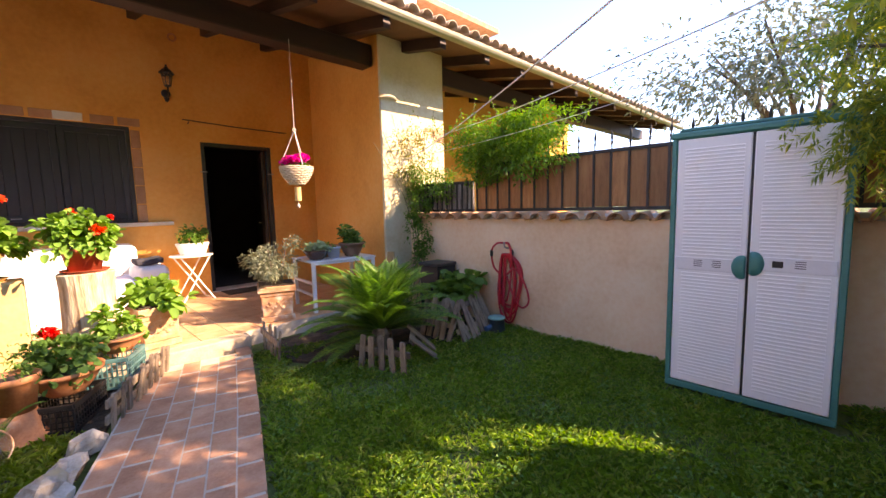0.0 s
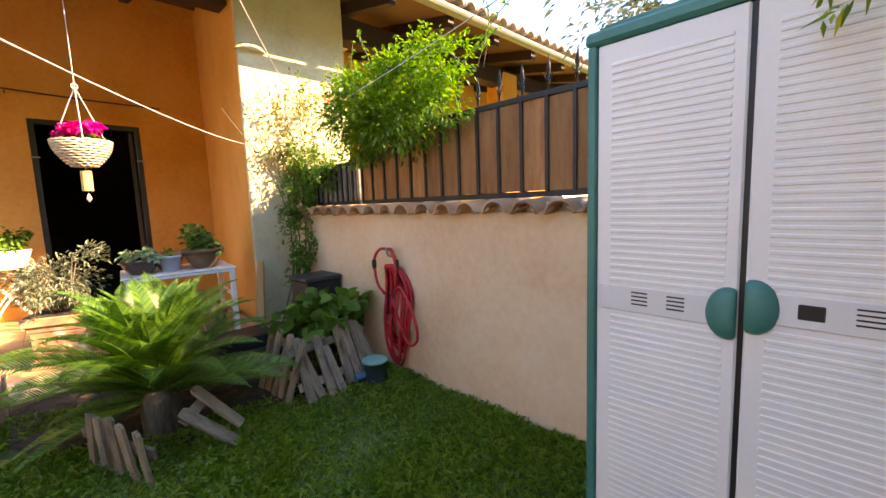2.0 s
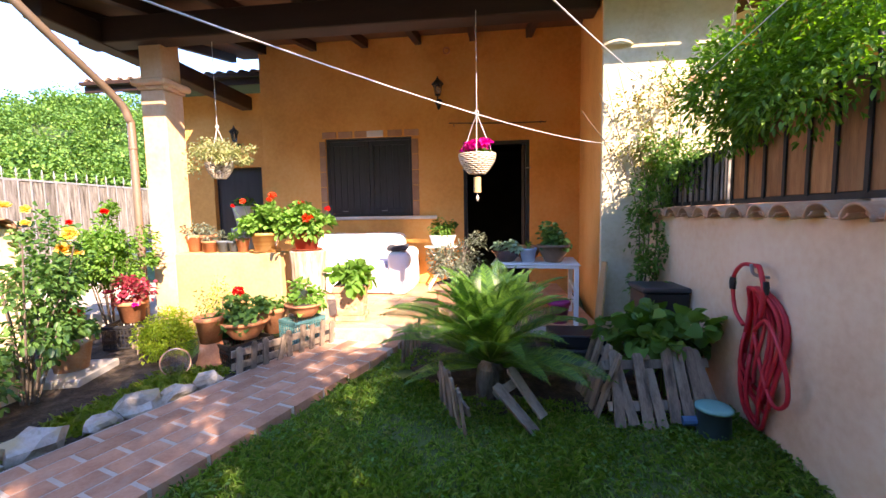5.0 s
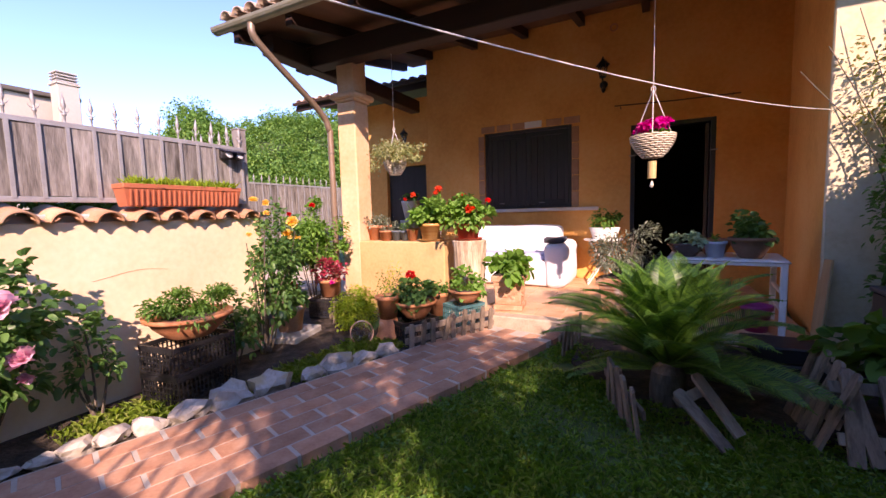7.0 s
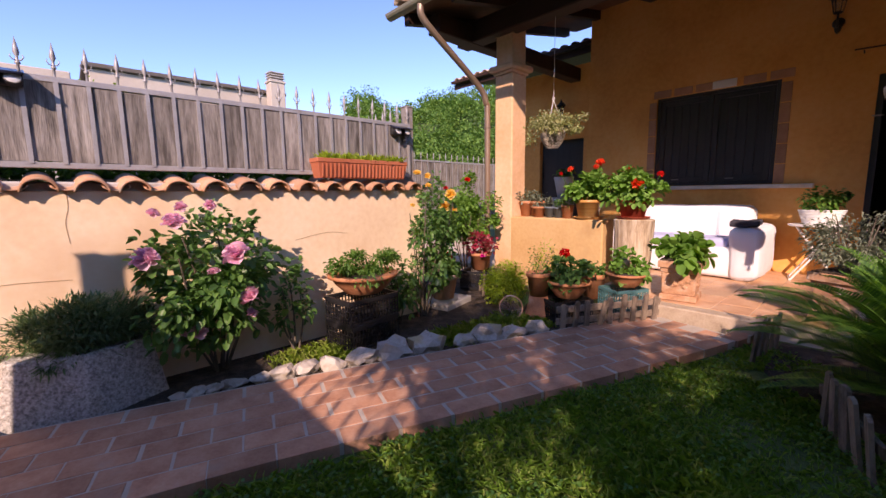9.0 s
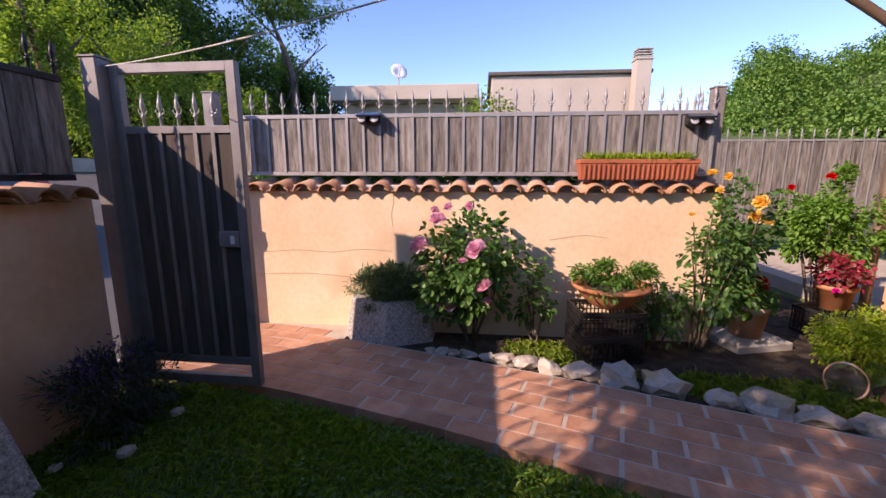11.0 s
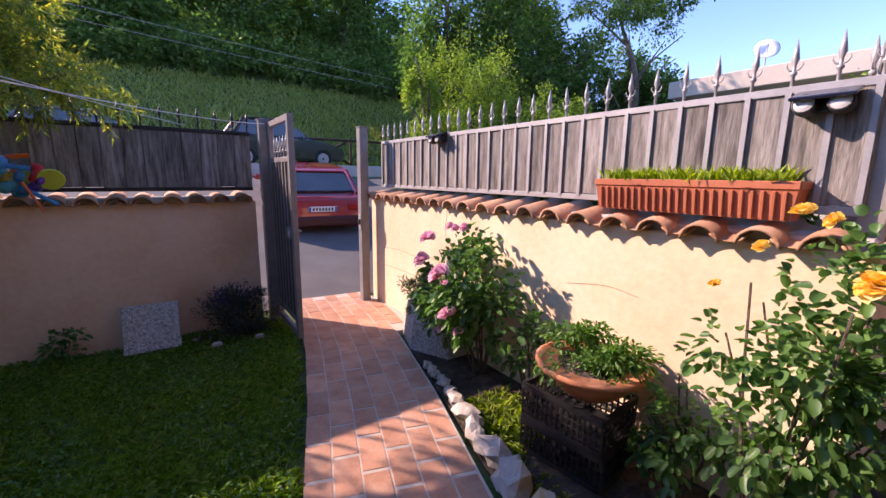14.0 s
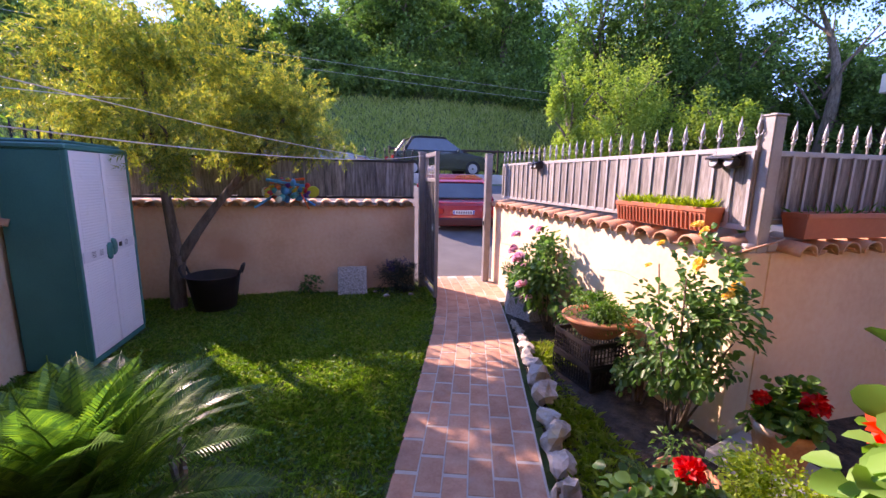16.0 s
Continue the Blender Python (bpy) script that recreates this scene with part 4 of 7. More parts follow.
def foliage(parent, material, at, radii, n, size, aspect=0.9, clumps=14, name="foliage", label="", droop=0.25, spread=0.4, hollow=0.35):
    p, w = cloud(n, at, radii, clumps, spread, hollow)
    p[:, 2] = np.maximum(p[:, 2], at[2] - radii[2] * 0.95)
    s = size * rng.uniform(0.7, 1.25, n)
    return leaf_mesh(name, p, w, s, s * aspect, material, parent, label, droop, full=aspect > 0.4, rounded=aspect > 0.65 and size < 0.13)


def stems(parent, material, at, radii, n, r=0.006, base_r=0.03, name="stem"):
    bm = B()
    for k in range(n):
        a = rng.uniform(0, 2 * math.pi)
        q = rng.uniform(0.3, 1) * np.array((math.cos(a), math.sin(a), 0))
        e = Vector((at[0] + q[0] * radii[0] * 0.8, at[1] + q[1] * radii[1] * 0.8, at[2] + radii[2] * rng.uniform(-0.2, 0.7)))
        b = Vector((q[0] * base_r, q[1] * base_r, 0.0))
        mid = (b + e) / 2 + Vector((rng.normal(0, 0.03), rng.normal(0, 0.03), 0.04))
        tube(bm, curve_pts([b, mid, e], 4), r, 5, r * 0.5)
    return part(name, bm, material, parent)


def potted(label, x, y, z, prof, r, h, material, leaf, fr, n, size, flowers=(), aspect=0.9, saucer=False, lift=0.0, name="potted_plant", rz=0, pot_label="", group=""):
    t = thing(name, label, "potted plant", turn(x, y, z, rz), group)
    part("pot", lathe(B(), prof(r, h), 24), material, t, pot_label, smooth=True)
    part("soil", lathe(B(), [(r * 0.9, h * 0.86), (r * 0.5, h * 0.9), (0, h * 0.92)], 14), SOIL, t)
    if saucer:
        part("saucer", lathe(B(), [(0, -0.012), (r * 0.9, -0.012), (r * 1.12, 0.012), (r * 1.08, 0.014), (r * 0.85, -0.004)], 22), material, t)
    foliage(t, leaf, (0, 0, h + fr[2] * 0.55 + lift), fr, n, size, aspect)
    for col, fx, fy, fz, rr in flowers:
        blossom(t, col, (fx, fy, fz), rr)
        part("flower_stalk", tube(B(), [(fx * 0.5, fy * 0.5, h), (fx, fy, fz - rr * 0.4)], 0.003, 4), LEAF_GER, t)
    return t


STRIPE = mat("striped_glaze", [(0.5, 0.2, 0.06), (0.62, 0.34, 0.12), (0.72, 0.55, 0.3)], 0.35, 1, 40, 0.1, stretch=(0.1, 0.1, 22), coat=0.3)
RED_PL = mat("red_plastic_pot", [(0.42, 0.075, 0.04), (0.5, 0.1, 0.055)], 0.45, 4, 50, 0.05)
SLATE_PL = mat("slate_plastic_pot", [(0.1, 0.125, 0.15), (0.15, 0.18, 0.2)], 0.5, 4, 50, 0.05)
GLAZE = mat("brown_glaze", [(0.06, 0.028, 0.018), (0.11, 0.05, 0.03)], 0.25, 5, 50, 0.05, coat=0.4)
CLAY = mat("dull_clay", [(0.17, 0.085, 0.05), (0.25, 0.14, 0.09)], 0.8, 6, 50, 0.2)
GREEN_PL = mat("green_plastic", [(0.01, 0.12, 0.05), (0.015, 0.16, 0.07)], 0.45, 4, 50, 0.05)
TEAL_TUB = mat("teal_tub", [(0.05, 0.16, 0.17), (0.08, 0.22, 0.22)], 0.5, 4, 50, 0.05)

# parapet: geraniums, log, small pots
potted("coral geranium in a striped glazed pot with saucer", 0.84, 6.1, 0.915, round_pot, 0.165, 0.22, STRIPE, LEAF_GER, (0.31, 0.28, 0.2), 760, 0.066, [(PETAL_CORAL, -0.2, -0.1, 0.6, 0.04), (PETAL_CORAL, 0.18, -0.1, 0.66, 0.05), (PETAL_CORAL, 0.05, 0.05, 0.62, 0.035), (PETAL_RED, -0.33, -0.1, 0.55, 0.025)], saucer=True)
lg = thing("log_stump", "upright barkless log used as a plant stand", "log", turn(1.49, 5.87))
lb = lathe(B(), [(0, -0.05), (0.215, -0.05), (0.2, 0.1), (0.188, 0.45), (0.195, 0.8), (0.205, 0.925), (0.195, 0.935), (0, 0.935)], 22, None, 0.045)
part("trunk", lb, LOG, lg, smooth=False)
potted("coral geranium in a red pot on the log", 1.49, 5.84, 0.948, round_pot, 0.16, 0.2, RED_PL, LEAF_GER, (0.28, 0.26, 0.18), 700, 0.06, [(PETAL_CORAL, 0.1, -0.17, 0.36, 0.06), (PETAL_RED, -0.05, 0.0, 0.52, 0.04), (PETAL_RED, 0.22, 0.1, 0.46, 0.035)], saucer=True)
for x, y, r, h, m_, lf, lab, sz in ((-0.16, 6.2, 0.09, 0.15, TERRA, LEAF_OLIVE, "trailing succulent in a small terracotta pot", 0.05), (0.02, 6.22, 0.095, 0.15, TERRA, LEAF_OLIVE, "grey succulent in a terracotta pot", 0.04),
                                    (0.13, 6.08, 0.085, 0.1, TERRA, LEAF_OLIVE, "rosette succulent in a low terracotta pot", 0.035), (0.29, 6.1, 0.068, 0.1, SLATE_PL, LEAF_OLIVE, "small succulent in a slate plastic pot", 0.03),
                                    (0.43, 6.1, 0.06, 0.095, SLATE_PL, LEAF_MID, "small cactus in a slate plastic pot", 0.03), (0.57, 6.07, 0.075, 0.12, TERRA, LEAF_MID, "sparse seedling in a terracotta pot", 0.03)):
    potted(lab, x, y, 0.903, round_pot, r * 1.08, h * 1.4, m_, lf, (r * 1.25, r * 1.2, r * 1.1), 150, sz * 1.15, aspect=0.4, group="small pots on the parapet")


def square_pot(label, x, y, z, w, h, rz, leaf, fr, n, size, aspect=0.9, lift=0.0):
    t = thing("square_planter", label, "potted plant", turn(x, y, z, rz))
    bm = B()
    for a, b, s0, s1 in ((0, 0.06, 0.98, 0.98), (0.06, h - 0.12, 0.86, 0.92), (h - 0.12, h - 0.07, 0.96, 1.0), (h - 0.07, h, 1.1, 1.1)):
        vs = [bm.verts.new((sx * w / 2 * s, sy * w / 2 * s, zz)) for zz, s in ((a, s0), (b, s1)) for sx, sy in ((-1, -1), (1, -1), (1, 1), (-1, 1))]
        bm.faces.new(vs[3::-1])
        bm.faces.new(vs[4:])
        for k in range(4):
            bm.faces.new((vs[k], vs[(k + 1) % 4], vs[4 + (k + 1) % 4], vs[4 + k]))
    bmesh.ops.bevel(bm, geom=list(bm.edges), offset=0.006, segments=1, affect="EDGES")
    pot = part("pot", bm, COTTO_POT, t)
    for k in range(4):
        g = B()
        for j in range(9):
            u = -0.11 + 0.0275 * j
            lathe(g, [(0.02 + 0.008 * math.sin(j * 2.3), 0), (0.014, 0.008), (0, 0.012)], 7, pose(0, 0, 0, 0, 0, 90 * k) @ pose(u, -w / 2 * 0.895, h * 0.45 + 0.035 * math.sin(j * 1.9), 90))
        part("garland", g, COTTO_POT, pot, "moulded garland relief")
    part("soil", boxed(-w / 2 * 1.0, w / 2 * 1.0, -w / 2 * 1.0, w / 2 * 1.0, h, h + 0.012), SOIL, t)
    foliage(t, leaf, (0, 0, h + fr[2] * 0.6 + lift), fr, n, size, aspect)
    return t


square_pot("broad-leaved plant in a square moulded cotto planter", 1.97, 5.93, PATIO + 0.003, 0.34, 0.4, 8, LEAF_GER, (0.3, 0.27, 0.13), 330, 0.1, 0.85)
op = square_pot("small olive bush in a square moulded cotto planter", 3.2, 5.95, PATIO + 0.003, 0.38, 0.42, -20, LEAF_OLIVE, (0.34, 0.32, 0.29), 2600, 0.045, 0.3, 0.08)
stems(op, BARK, (0, 0, 0.75), (0.25, 0.25, 0.2), 9, 0.009)

# bowls and pots behind the small picket fence
potted("dark green plant with one crimson geranium in a wide bowl", 1.27, 4.93, 0.2, bowl_pot, 0.21, 0.17, TERRA, LEAF_ROSE, (0.26, 0.24, 0.16), 420, 0.055, [(PETAL_RED, -0.06, 0.02, 0.43, 0.055)])
potted("young plant in a tall terracotta pot", 1.03, 4.78, 0.2, round_pot, 0.125, 0.24, TERRA, LEAF_MID, (0.15, 0.15, 0.2), 160, 0.035, aspect=0.35)
inv = thing("upturned_pot", "upturned terracotta pot used as a stand", "pot", turn(1.03, 4.78))
part("pot", lathe(B(), [(0.13, -0.02), (0.13, 0.03), (0.12, 0.035), (0.09, 0.198), (0, 0.198)], 20), TERRA, inv, smooth=True)
potted("small seedlings in a terracotta pot", 1.3, 5.38, 0.12, round_pot, 0.13, 0.26, TERRA, LEAF_MID, (0.12, 0.12, 0.08), 90, 0.04)
potted("bright green geranium in a terracotta bowl", 1.62, 5.44, 0.28, bowl_pot, 0.19, 0.14, TERRA, LEAF_GER, (0.22, 0.2, 0.13), 260, 0.06)


def crate(label, x, y, z, rz, L, W, H, material, name="plastic_crate"):
    """A crate of bars: corner posts, rims and a lattice on each side."""
    c = thing(name, label, "crate", turn(x, y, z, rz))
    for sx, sy, len_, ang in ((0, -W / 2, L, 0), (0, W / 2, L, 0), (-L / 2, 0, W, 90), (L / 2, 0, W, 90)):
        bm = B()
        bx(bm, -len_ / 2, len_ / 2, -0.008, 0.008, 0, 0.02)
        bx(bm, -len_ / 2, len_ / 2, -0.01, 0.01, H - 0.03, H)
        n = int(len_ / 0.032)
        for k in range(n + 1):
            u = -len_ / 2 + len_ * k / n
            bx(bm, u - 0.004, u + 0.004, -0.005, 0.005, 0.02, H - 0.03)
        for k in range(1, 5):
            zz = H * k / 5
            bx(bm, -len_ / 2, len_ / 2, -0.004, 0.004, zz - 0.004, zz + 0.004)
        part("side", bm, material, c, m=pose(sx, sy, 0, 0, 0, ang))
    part("bottom", boxed(-L / 2, L / 2, -W / 2, W / 2, 0, 0.012), material, c)
    return c


DARK_TEAL = mat("dark_teal_crate", [(0.02, 0.07, 0.075), (0.035, 0.1, 0.1)], 0.5, 4, 50, 0.05)
crate("black plastic crate with slotted sides", 1.25, 4.92, 0.0, 62, 0.42, 0.3, 0.19, BLACK_PL)
crate("teal plastic crate under a flower bowl", 1.6, 5.42, 0.02, 62, 0.36, 0.28, 0.25, TEAL_TUB)
crate("lower black plastic crate of the stack", 0.4, 3.12, 0.0, 98, 0.48, 0.35, 0.2, BLACK_PL)
crate("upper black plastic crate of the stack", 0.4, 3.12, 0.202, 95, 0.48, 0.35, 0.2, BLACK_PL)
crate("dark crate holding a begonia pot", -0.2, 5.26, 0.0, 20, 0.42, 0.32, 0.24, BLACK_PL)
gb = thing("green_bucket", "green plastic bucket among the pots", "bucket", turn(0.98, 5.1))
part("shell", lathe(B(), [(0, 0), (0.12, 0), (0.15, 0.3), (0.16, 0.31), (0.145, 0.31), (0.115, 0.02), (0, 0.02)], 20), GREEN_PL, gb, smooth=True)
bw = potted("ferny plants in a wide terracotta bowl on crates", 0.36, 3.16, 0.404, bowl_pot, 0.285, 0.17, TERRA, LEAF_MID, (0.29, 0.28, 0.15), 2200, 0.035, aspect=0.45)
potted("dark red geranium in a large weathered cotto pot", -0.02, 4.44, 0.05, round_pot, 0.165, 0.28, COTTO_POT, LEAF_MID, (0.22, 0.22, 0.15), 420, 0.06, [(PETAL_RED, -0.06, 0.1, 0.44, 0.075), (PETAL_RED, 0.1, -0.08, 0.4, 0.05)])
sl = thing("pot_slab", "pale concrete slab under the cotto pot", "slab", turn(0.0, 4.42, 0, 15))
part("slab", boxed(-0.22, 0.22, -0.26, 0.26, -0.02, 0.05, 0.008), CONCRETE, sl)
LEAF_BEG = leaf_mat("begonia_leaf", [(0.3, 0.03, 0.05), (0.42, 0.05, 0.09), (0.12, 0.09, 0.05)], 0.4, 0.3)
potted("red-leaved begonia in a terracotta pot on a crate", -0.2, 5.26, 0.25, round_pot, 0.14, 0.22, TERRA, LEAF_BEG, (0.24, 0.22, 0.15), 380, 0.045, [(PETAL_MAG, 0.15, -0.12, 0.2, 0.03)])
ls = thing("lime_shrub", "low bright lime-green clipped shrub", "shrub", turn(0.52, 4.84))
foliage(ls, LEAF_LIME, (0, 0, 0.26), (0.25, 0.23, 0.22), 5200, 0.026, 0.5, 40)
stems(ls, BARK, (0, 0, 0.2), (0.2, 0.2, 0.15), 6)
tf = thing("young_conifer", "feathery young green plant by the parapet", "shrub", turn(0.62, 5.5))
foliage(tf, LEAF_LIME, (0, 0, 0.36), (0.12, 0.12, 0.3), 420, 0.035, 0.25, 16)
stems(tf, BARK, (0, 0, 0.3), (0.08, 0.08, 0.2), 4)
rg = thing("glass_dish", "round clear dish leaning on its edge", "dish", pose(0.9, 4.5, 0.105, 80, 0, 25))
part("rim", tube(B(), [(0.115 * math.cos(a), 0.115 * math.sin(a), 0) for a in (2 * math.pi * k / 24 for k in range(25))], 0.006, 6), COTTO_POT, rg)
gl = mat("dusty_glass", [(0.8, 0.78, 0.74), (0.86, 0.84, 0.8)], 0.12, 6, 50, 0.0)
gl.node_tree.nodes["Principled BSDF"].inputs["Transmission Weight"].default_value = 0.97
part("disc", lathe(B(), [(0, -0.004), (0.11, -0.004), (0.11, 0.004), (0, 0.004)], 24), gl, rg)


# picket fences of old laths
def picket_panel(label, a, b, n, h, lean=0.0, tilt=0.0, rails=(0.35,), w=0.05):
    A, Bv = Vector((*a, 0)), Vector((*b, 0))
    L = (Bv - A).length
    t = thing("picket_panel", label, "picket fence", turn(A.x, A.y, 0, math.degrees(math.atan2(Bv.y - A.y, Bv.x - A.x))) @ pose(0, 0, -0.02, lean, tilt, 0), "small picket panels")
    bm = B()
    pts = [(-w / 2, 0), (w / 2, 0), (w / 2, h - w * 0.3), (w * 0.3, h), (-w * 0.3, h), (-w / 2, h - w * 0.3)]
    lo = [bm.verts.new((x, -0.009, z)) for x, z in pts]
    hi = [bm.verts.new((x, 0.009, z)) for x, z in pts]
    bm.faces.new(lo)
    bm.faces.new(hi[::-1])
    for k in range(6):
        bm.faces.new((lo[k], hi[k], hi[(k + 1) % 6], lo[(k + 1) % 6]))
    pk = shared("picket", bm, PALLET_WOOD)
    for k in range(n):
        link("picket", pk, t, m=pose(L * (k + 0.5) / n, -0.02, rng.normal(0, 0.012), rng.normal(0, 2), rng.normal(0, 4), rng.normal(0, 4)))
    for z in rails:
        part("rail", boxed(0, L, -0.008, 0.012, h * z, h * z + 0.06, 0.003), PALLET_WOOD, t)
    return t


picket_panel("low grey picket panel beside the path", (1.42, 4.47), (1.94, 5.42), 9, 0.3, 6, 0, (0.25, 0.62))
picket_panel("weathered low picket panel leaning at the cycad", (3.2, 4.24), (3.44, 3.76), 5, 0.34, 8, 4, (0.5,), 0.055)
picket_panel("broken picket panel leaning at the cycad", (3.76, 3.78), (3.93, 3.95), 2, 0.36, -47, -12, (0.72,), 0.07)
picket_panel("short row of old laths beside the path", (2.74, 4.88), (2.82, 5.5), 5, 0.3, 3, 0, (0.5,))
picket_panel("short pale picket panel by the pots", (0.1, 4.92), (0.05, 5.36), 4, 0.28, 0, 0, (0.3,))
pal = picket_panel("old pallet slats leaning round the squash bed", (4.3, 3.93), (5.0, 4.02), 8, 0.46, -28, 0, (0.2, 0.75), 0.065)
picket_panel("old pallet slats closing the squash bed", (4.22, 4.5), (4.26, 4.02), 5, 0.46, -16, 0, (0.3, 0.75), 0.065)
sq = thing("squash_plant", "broad-leaved squash plant behind pallet slats", "plant", turn(4.75, 4.42))
foliage(sq, LEAF_MID, (0, 0, 0.42), (0.38, 0.3, 0.16), 260, 0.11, 0.95, 16)
stems(sq, LEAF_MID, (0, 0, 0.4), (0.3, 0.25, 0.1), 14, 0.006, 0.1)


# ---- cycad ----
def frond_mesh(L, lift, bend, k):
    """A feathered frond along +x: a tapering rachis with two rows of narrow leaflets."""
    pts, a, p = [], lift, Vector((0, 0, 0))
    n = 14
    for i in range(n + 1):
        pts.append(p.copy())
        p = p + Vector((math.cos(a), 0, math.sin(a))) * L / n
        a -= bend / n * (0.5 + i / n)
    bm = tube(B(), pts, 0.007, 5, 0.002)
    for i in range(n * 4):
        s = 0.12 + 0.87 * i / (n * 4)
        j = min(int(s * n), n - 1)
        q = pts[j].lerp(pts[j + 1], s * n - j)
        d = (pts[j + 1] - pts[j]).normalized()
        up = Vector((-d.z, 0, d.x))
        ll = 0.165 * math.sin(math.pi * min(1, 0.18 + s * 0.86)) ** 0.7
        for side in (1, -1):
            w = (d * 0.62 + Vector((0, side, 0)) * 0.8 + up * 0.22).normalized()
            e = q + w * ll + Vector((0, 0, -0.012))
            t = d * 0.0042
            mid = q + w * ll * 0.5 + up * 0.006
            bm.faces.new([bm.verts.new(v) for v in (q - t, q + t, mid + t * 1.2, mid - t * 1.2)])
            bm.faces.new([bm.verts.new(v) for v in (mid - t * 1.2, mid + t * 1.2, e)])
    me = shared("frond", bm, LEAF_CYC)
    return me


cy = thing("cycad", "large cycad with arching glossy feathered fronds", "cycad", turn(3.55, 4.32))
part("trunk", lathe(B(), [(0, -0.02), (0.1, -0.02), (0.11, 0.08), (0.1, 0.2), (0.06, 0.25), (0, 0.26)], 14, None, 0.06), BARK, cy)
kinds = [frond_mesh(0.92, radians(68), radians(72), 0), frond_mesh(0.9, radians(46), radians(66), 1), frond_mesh(0.84, radians(22), radians(56), 2), frond_mesh(0.75, radians(80), radians(46), 3)]
for k in range(92):
    tier = k % 4 if k < 64 else 3
    if tier == 2 and 195 < k * 137.5 % 360 < 285:
        tier = 0
    link("frond", kinds[tier], cy, m=pose(0, 0, 0.22, rng.normal(0, 9), rng.normal(0, 5), k * 137.5 + rng.normal(0, 8)) @ Matrix.Scale(rng.uniform(0.85, 1.08), 4))

yc = thing("young_cycad", "young cycad seedling with two pale fronds in the bed", "cycad", turn(0.92, 4.62))
part("trunk", lathe(B(), [(0, -0.03), (0.03, -0.03), (0.035, 0.03), (0.02, 0.07), (0, 0.08)], 10, None, 0.06), BARK, yc)
for a, k in ((-35, 0), (75, 1)):
    link("frond", kinds[k], yc, m=pose(0, 0, 0.05, 0, 0, a) @ Matrix.Scale(0.48, 4))

low = frond_mesh(0.8, radians(4), radians(34), 4)
for k in range(11):
    link("frond", low, cy, m=pose(0, 0, 0.2, rng.normal(0, 10), rng.normal(0, 5), k * 18 + rng.normal(0, 6)) @ Matrix.Scale(rng.uniform(0.8, 1.05), 4))

# ---- hose, pump, box ----
hs = thing("garden_hose", "coiled red rubber hose hanging from a wall hook", "hose", turn(5.1, 3.92))
for k in range(9):
    bm = B()
    w, d, c = rng.uniform(0.08, 0.22), rng.uniform(0.55, 0.88), rng.normal(0, 0.02)
    pts = [(-0.012 * k % 0.05 - 0.02 + 0.02 * math.sin(3 * a), c + w * math.cos(a) * (0.6 + 0.4 * math.sin(a / 2)), 0.86 - d / 2 + d / 2 * math.sin(a)) for a in (2 * math.pi * j / 30 for j in range(31))]
    tube(bm, pts, 0.0115, 7)
    part("coil", bm, HOSE_RED, hs, smooth=True)
part("loop", tube(B(), curve_pts([(-0.03, -0.02, 0.62), (-0.05, -0.16, 0.7), (-0.05, -0.3, 0.5), (-0.05, -0.33, 0.33), (-0.04, -0.22, 0.26), (-0.03, -0.1, 0.4), (-0.03, -0.02, 0.6)], 6), 0.0115, 8), HOSE_RED, hs, smooth=True)
part("feed", tube(B(), curve_pts([(-0.02, 0.0, 0.99), (-0.03, 0.12, 0.98), (-0.03, 0.2, 0.88), (-0.03, 0.17, 0.7), (-0.03, 0.08, 0.62)], 6), 0.012, 8), HOSE_RED, hs, smooth=True)
part("feed", tube(B(), curve_pts([(-0.02, 0.0, 0.99), (-0.04, -0.06, 0.98), (-0.04, -0.1, 0.86), (-0.04, -0.08, 0.7)], 6), 0.014, 8), HOSE_RED, hs, smooth=True)
for y, z in ((0.2, 0.86), (-0.1, 0.88)):
    part("connector", lathe(B(), [(0, -0.04), (0.017, -0.04), (0.02, 0), (0.016, 0.035), (0, 0.035)], 10, pose(-0.032, y, z)), BLACK_PL, hs, "black hose connector")
part("hook", tube(B(), curve_pts([(0.06, 0.0, 0.92), (-0.03, 0.0, 0.94), (-0.05, 0, 1.0)], 4), 0.009), GREY_METAL, hs)
pu = thing("water_valve", "dark round valve pot with a teal lid on the grass", "valve pot", turn(4.87, 3.9))
part("body", lathe(B(), [(0.1, -0.03), (0.095, 0.0), (0.088, 0.13), (0.094, 0.135)], 20), mat("dark_green_pl", [(0.012, 0.03, 0.035), (0.02, 0.045, 0.05)], 0.45), pu, smooth=True)
part("lid", lathe(B(), [(0, 0.135), (0.1, 0.135), (0.1, 0.15), (0.085, 0.158), (0, 0.16)], 20), mat("pale_teal_lid", [(0.12, 0.4, 0.36), (0.17, 0.47, 0.42)], 0.5), pu, "pale teal lid", smooth=True)
part("pipe", tube(B(), [(-0.08, 0.02, 0.05), (-0.16, 0.03, 0.04)], 0.03, 10), mat("blue_pipe", [(0.02, 0.1, 0.2), (0.03, 0.13, 0.25)], 0.5), pu, "blue pipe stub")
bb = thing("storage_box", "dark grey plastic storage box against the wall", "box", turn(4.96, 4.95))
part("body", boxed(-0.17, 0.175, -0.17, 0.17, -0.02, 0.66, 0.01), BLACK_PL, bb)
part("lid", boxed(-0.185, 0.18, -0.185, 0.185, 0.66, 0.7, 0.01), mat("grey_lid", [(0.035, 0.037, 0.042), (0.05, 0.052, 0.058)], 0.5), bb)
tr_ = thing("black_tray", "black plastic nursery trays stacked under the table", "tray", turn(4.3, 5.2))
part("tray", bx(boxed(-0.3, 0.3, -0.2, 0.2, 0.0, 0.1, 0.01), -0.2, 0.28, -0.15, 0.2, 0.1, 0.22, 0.01), BLACK_PL, tr_)


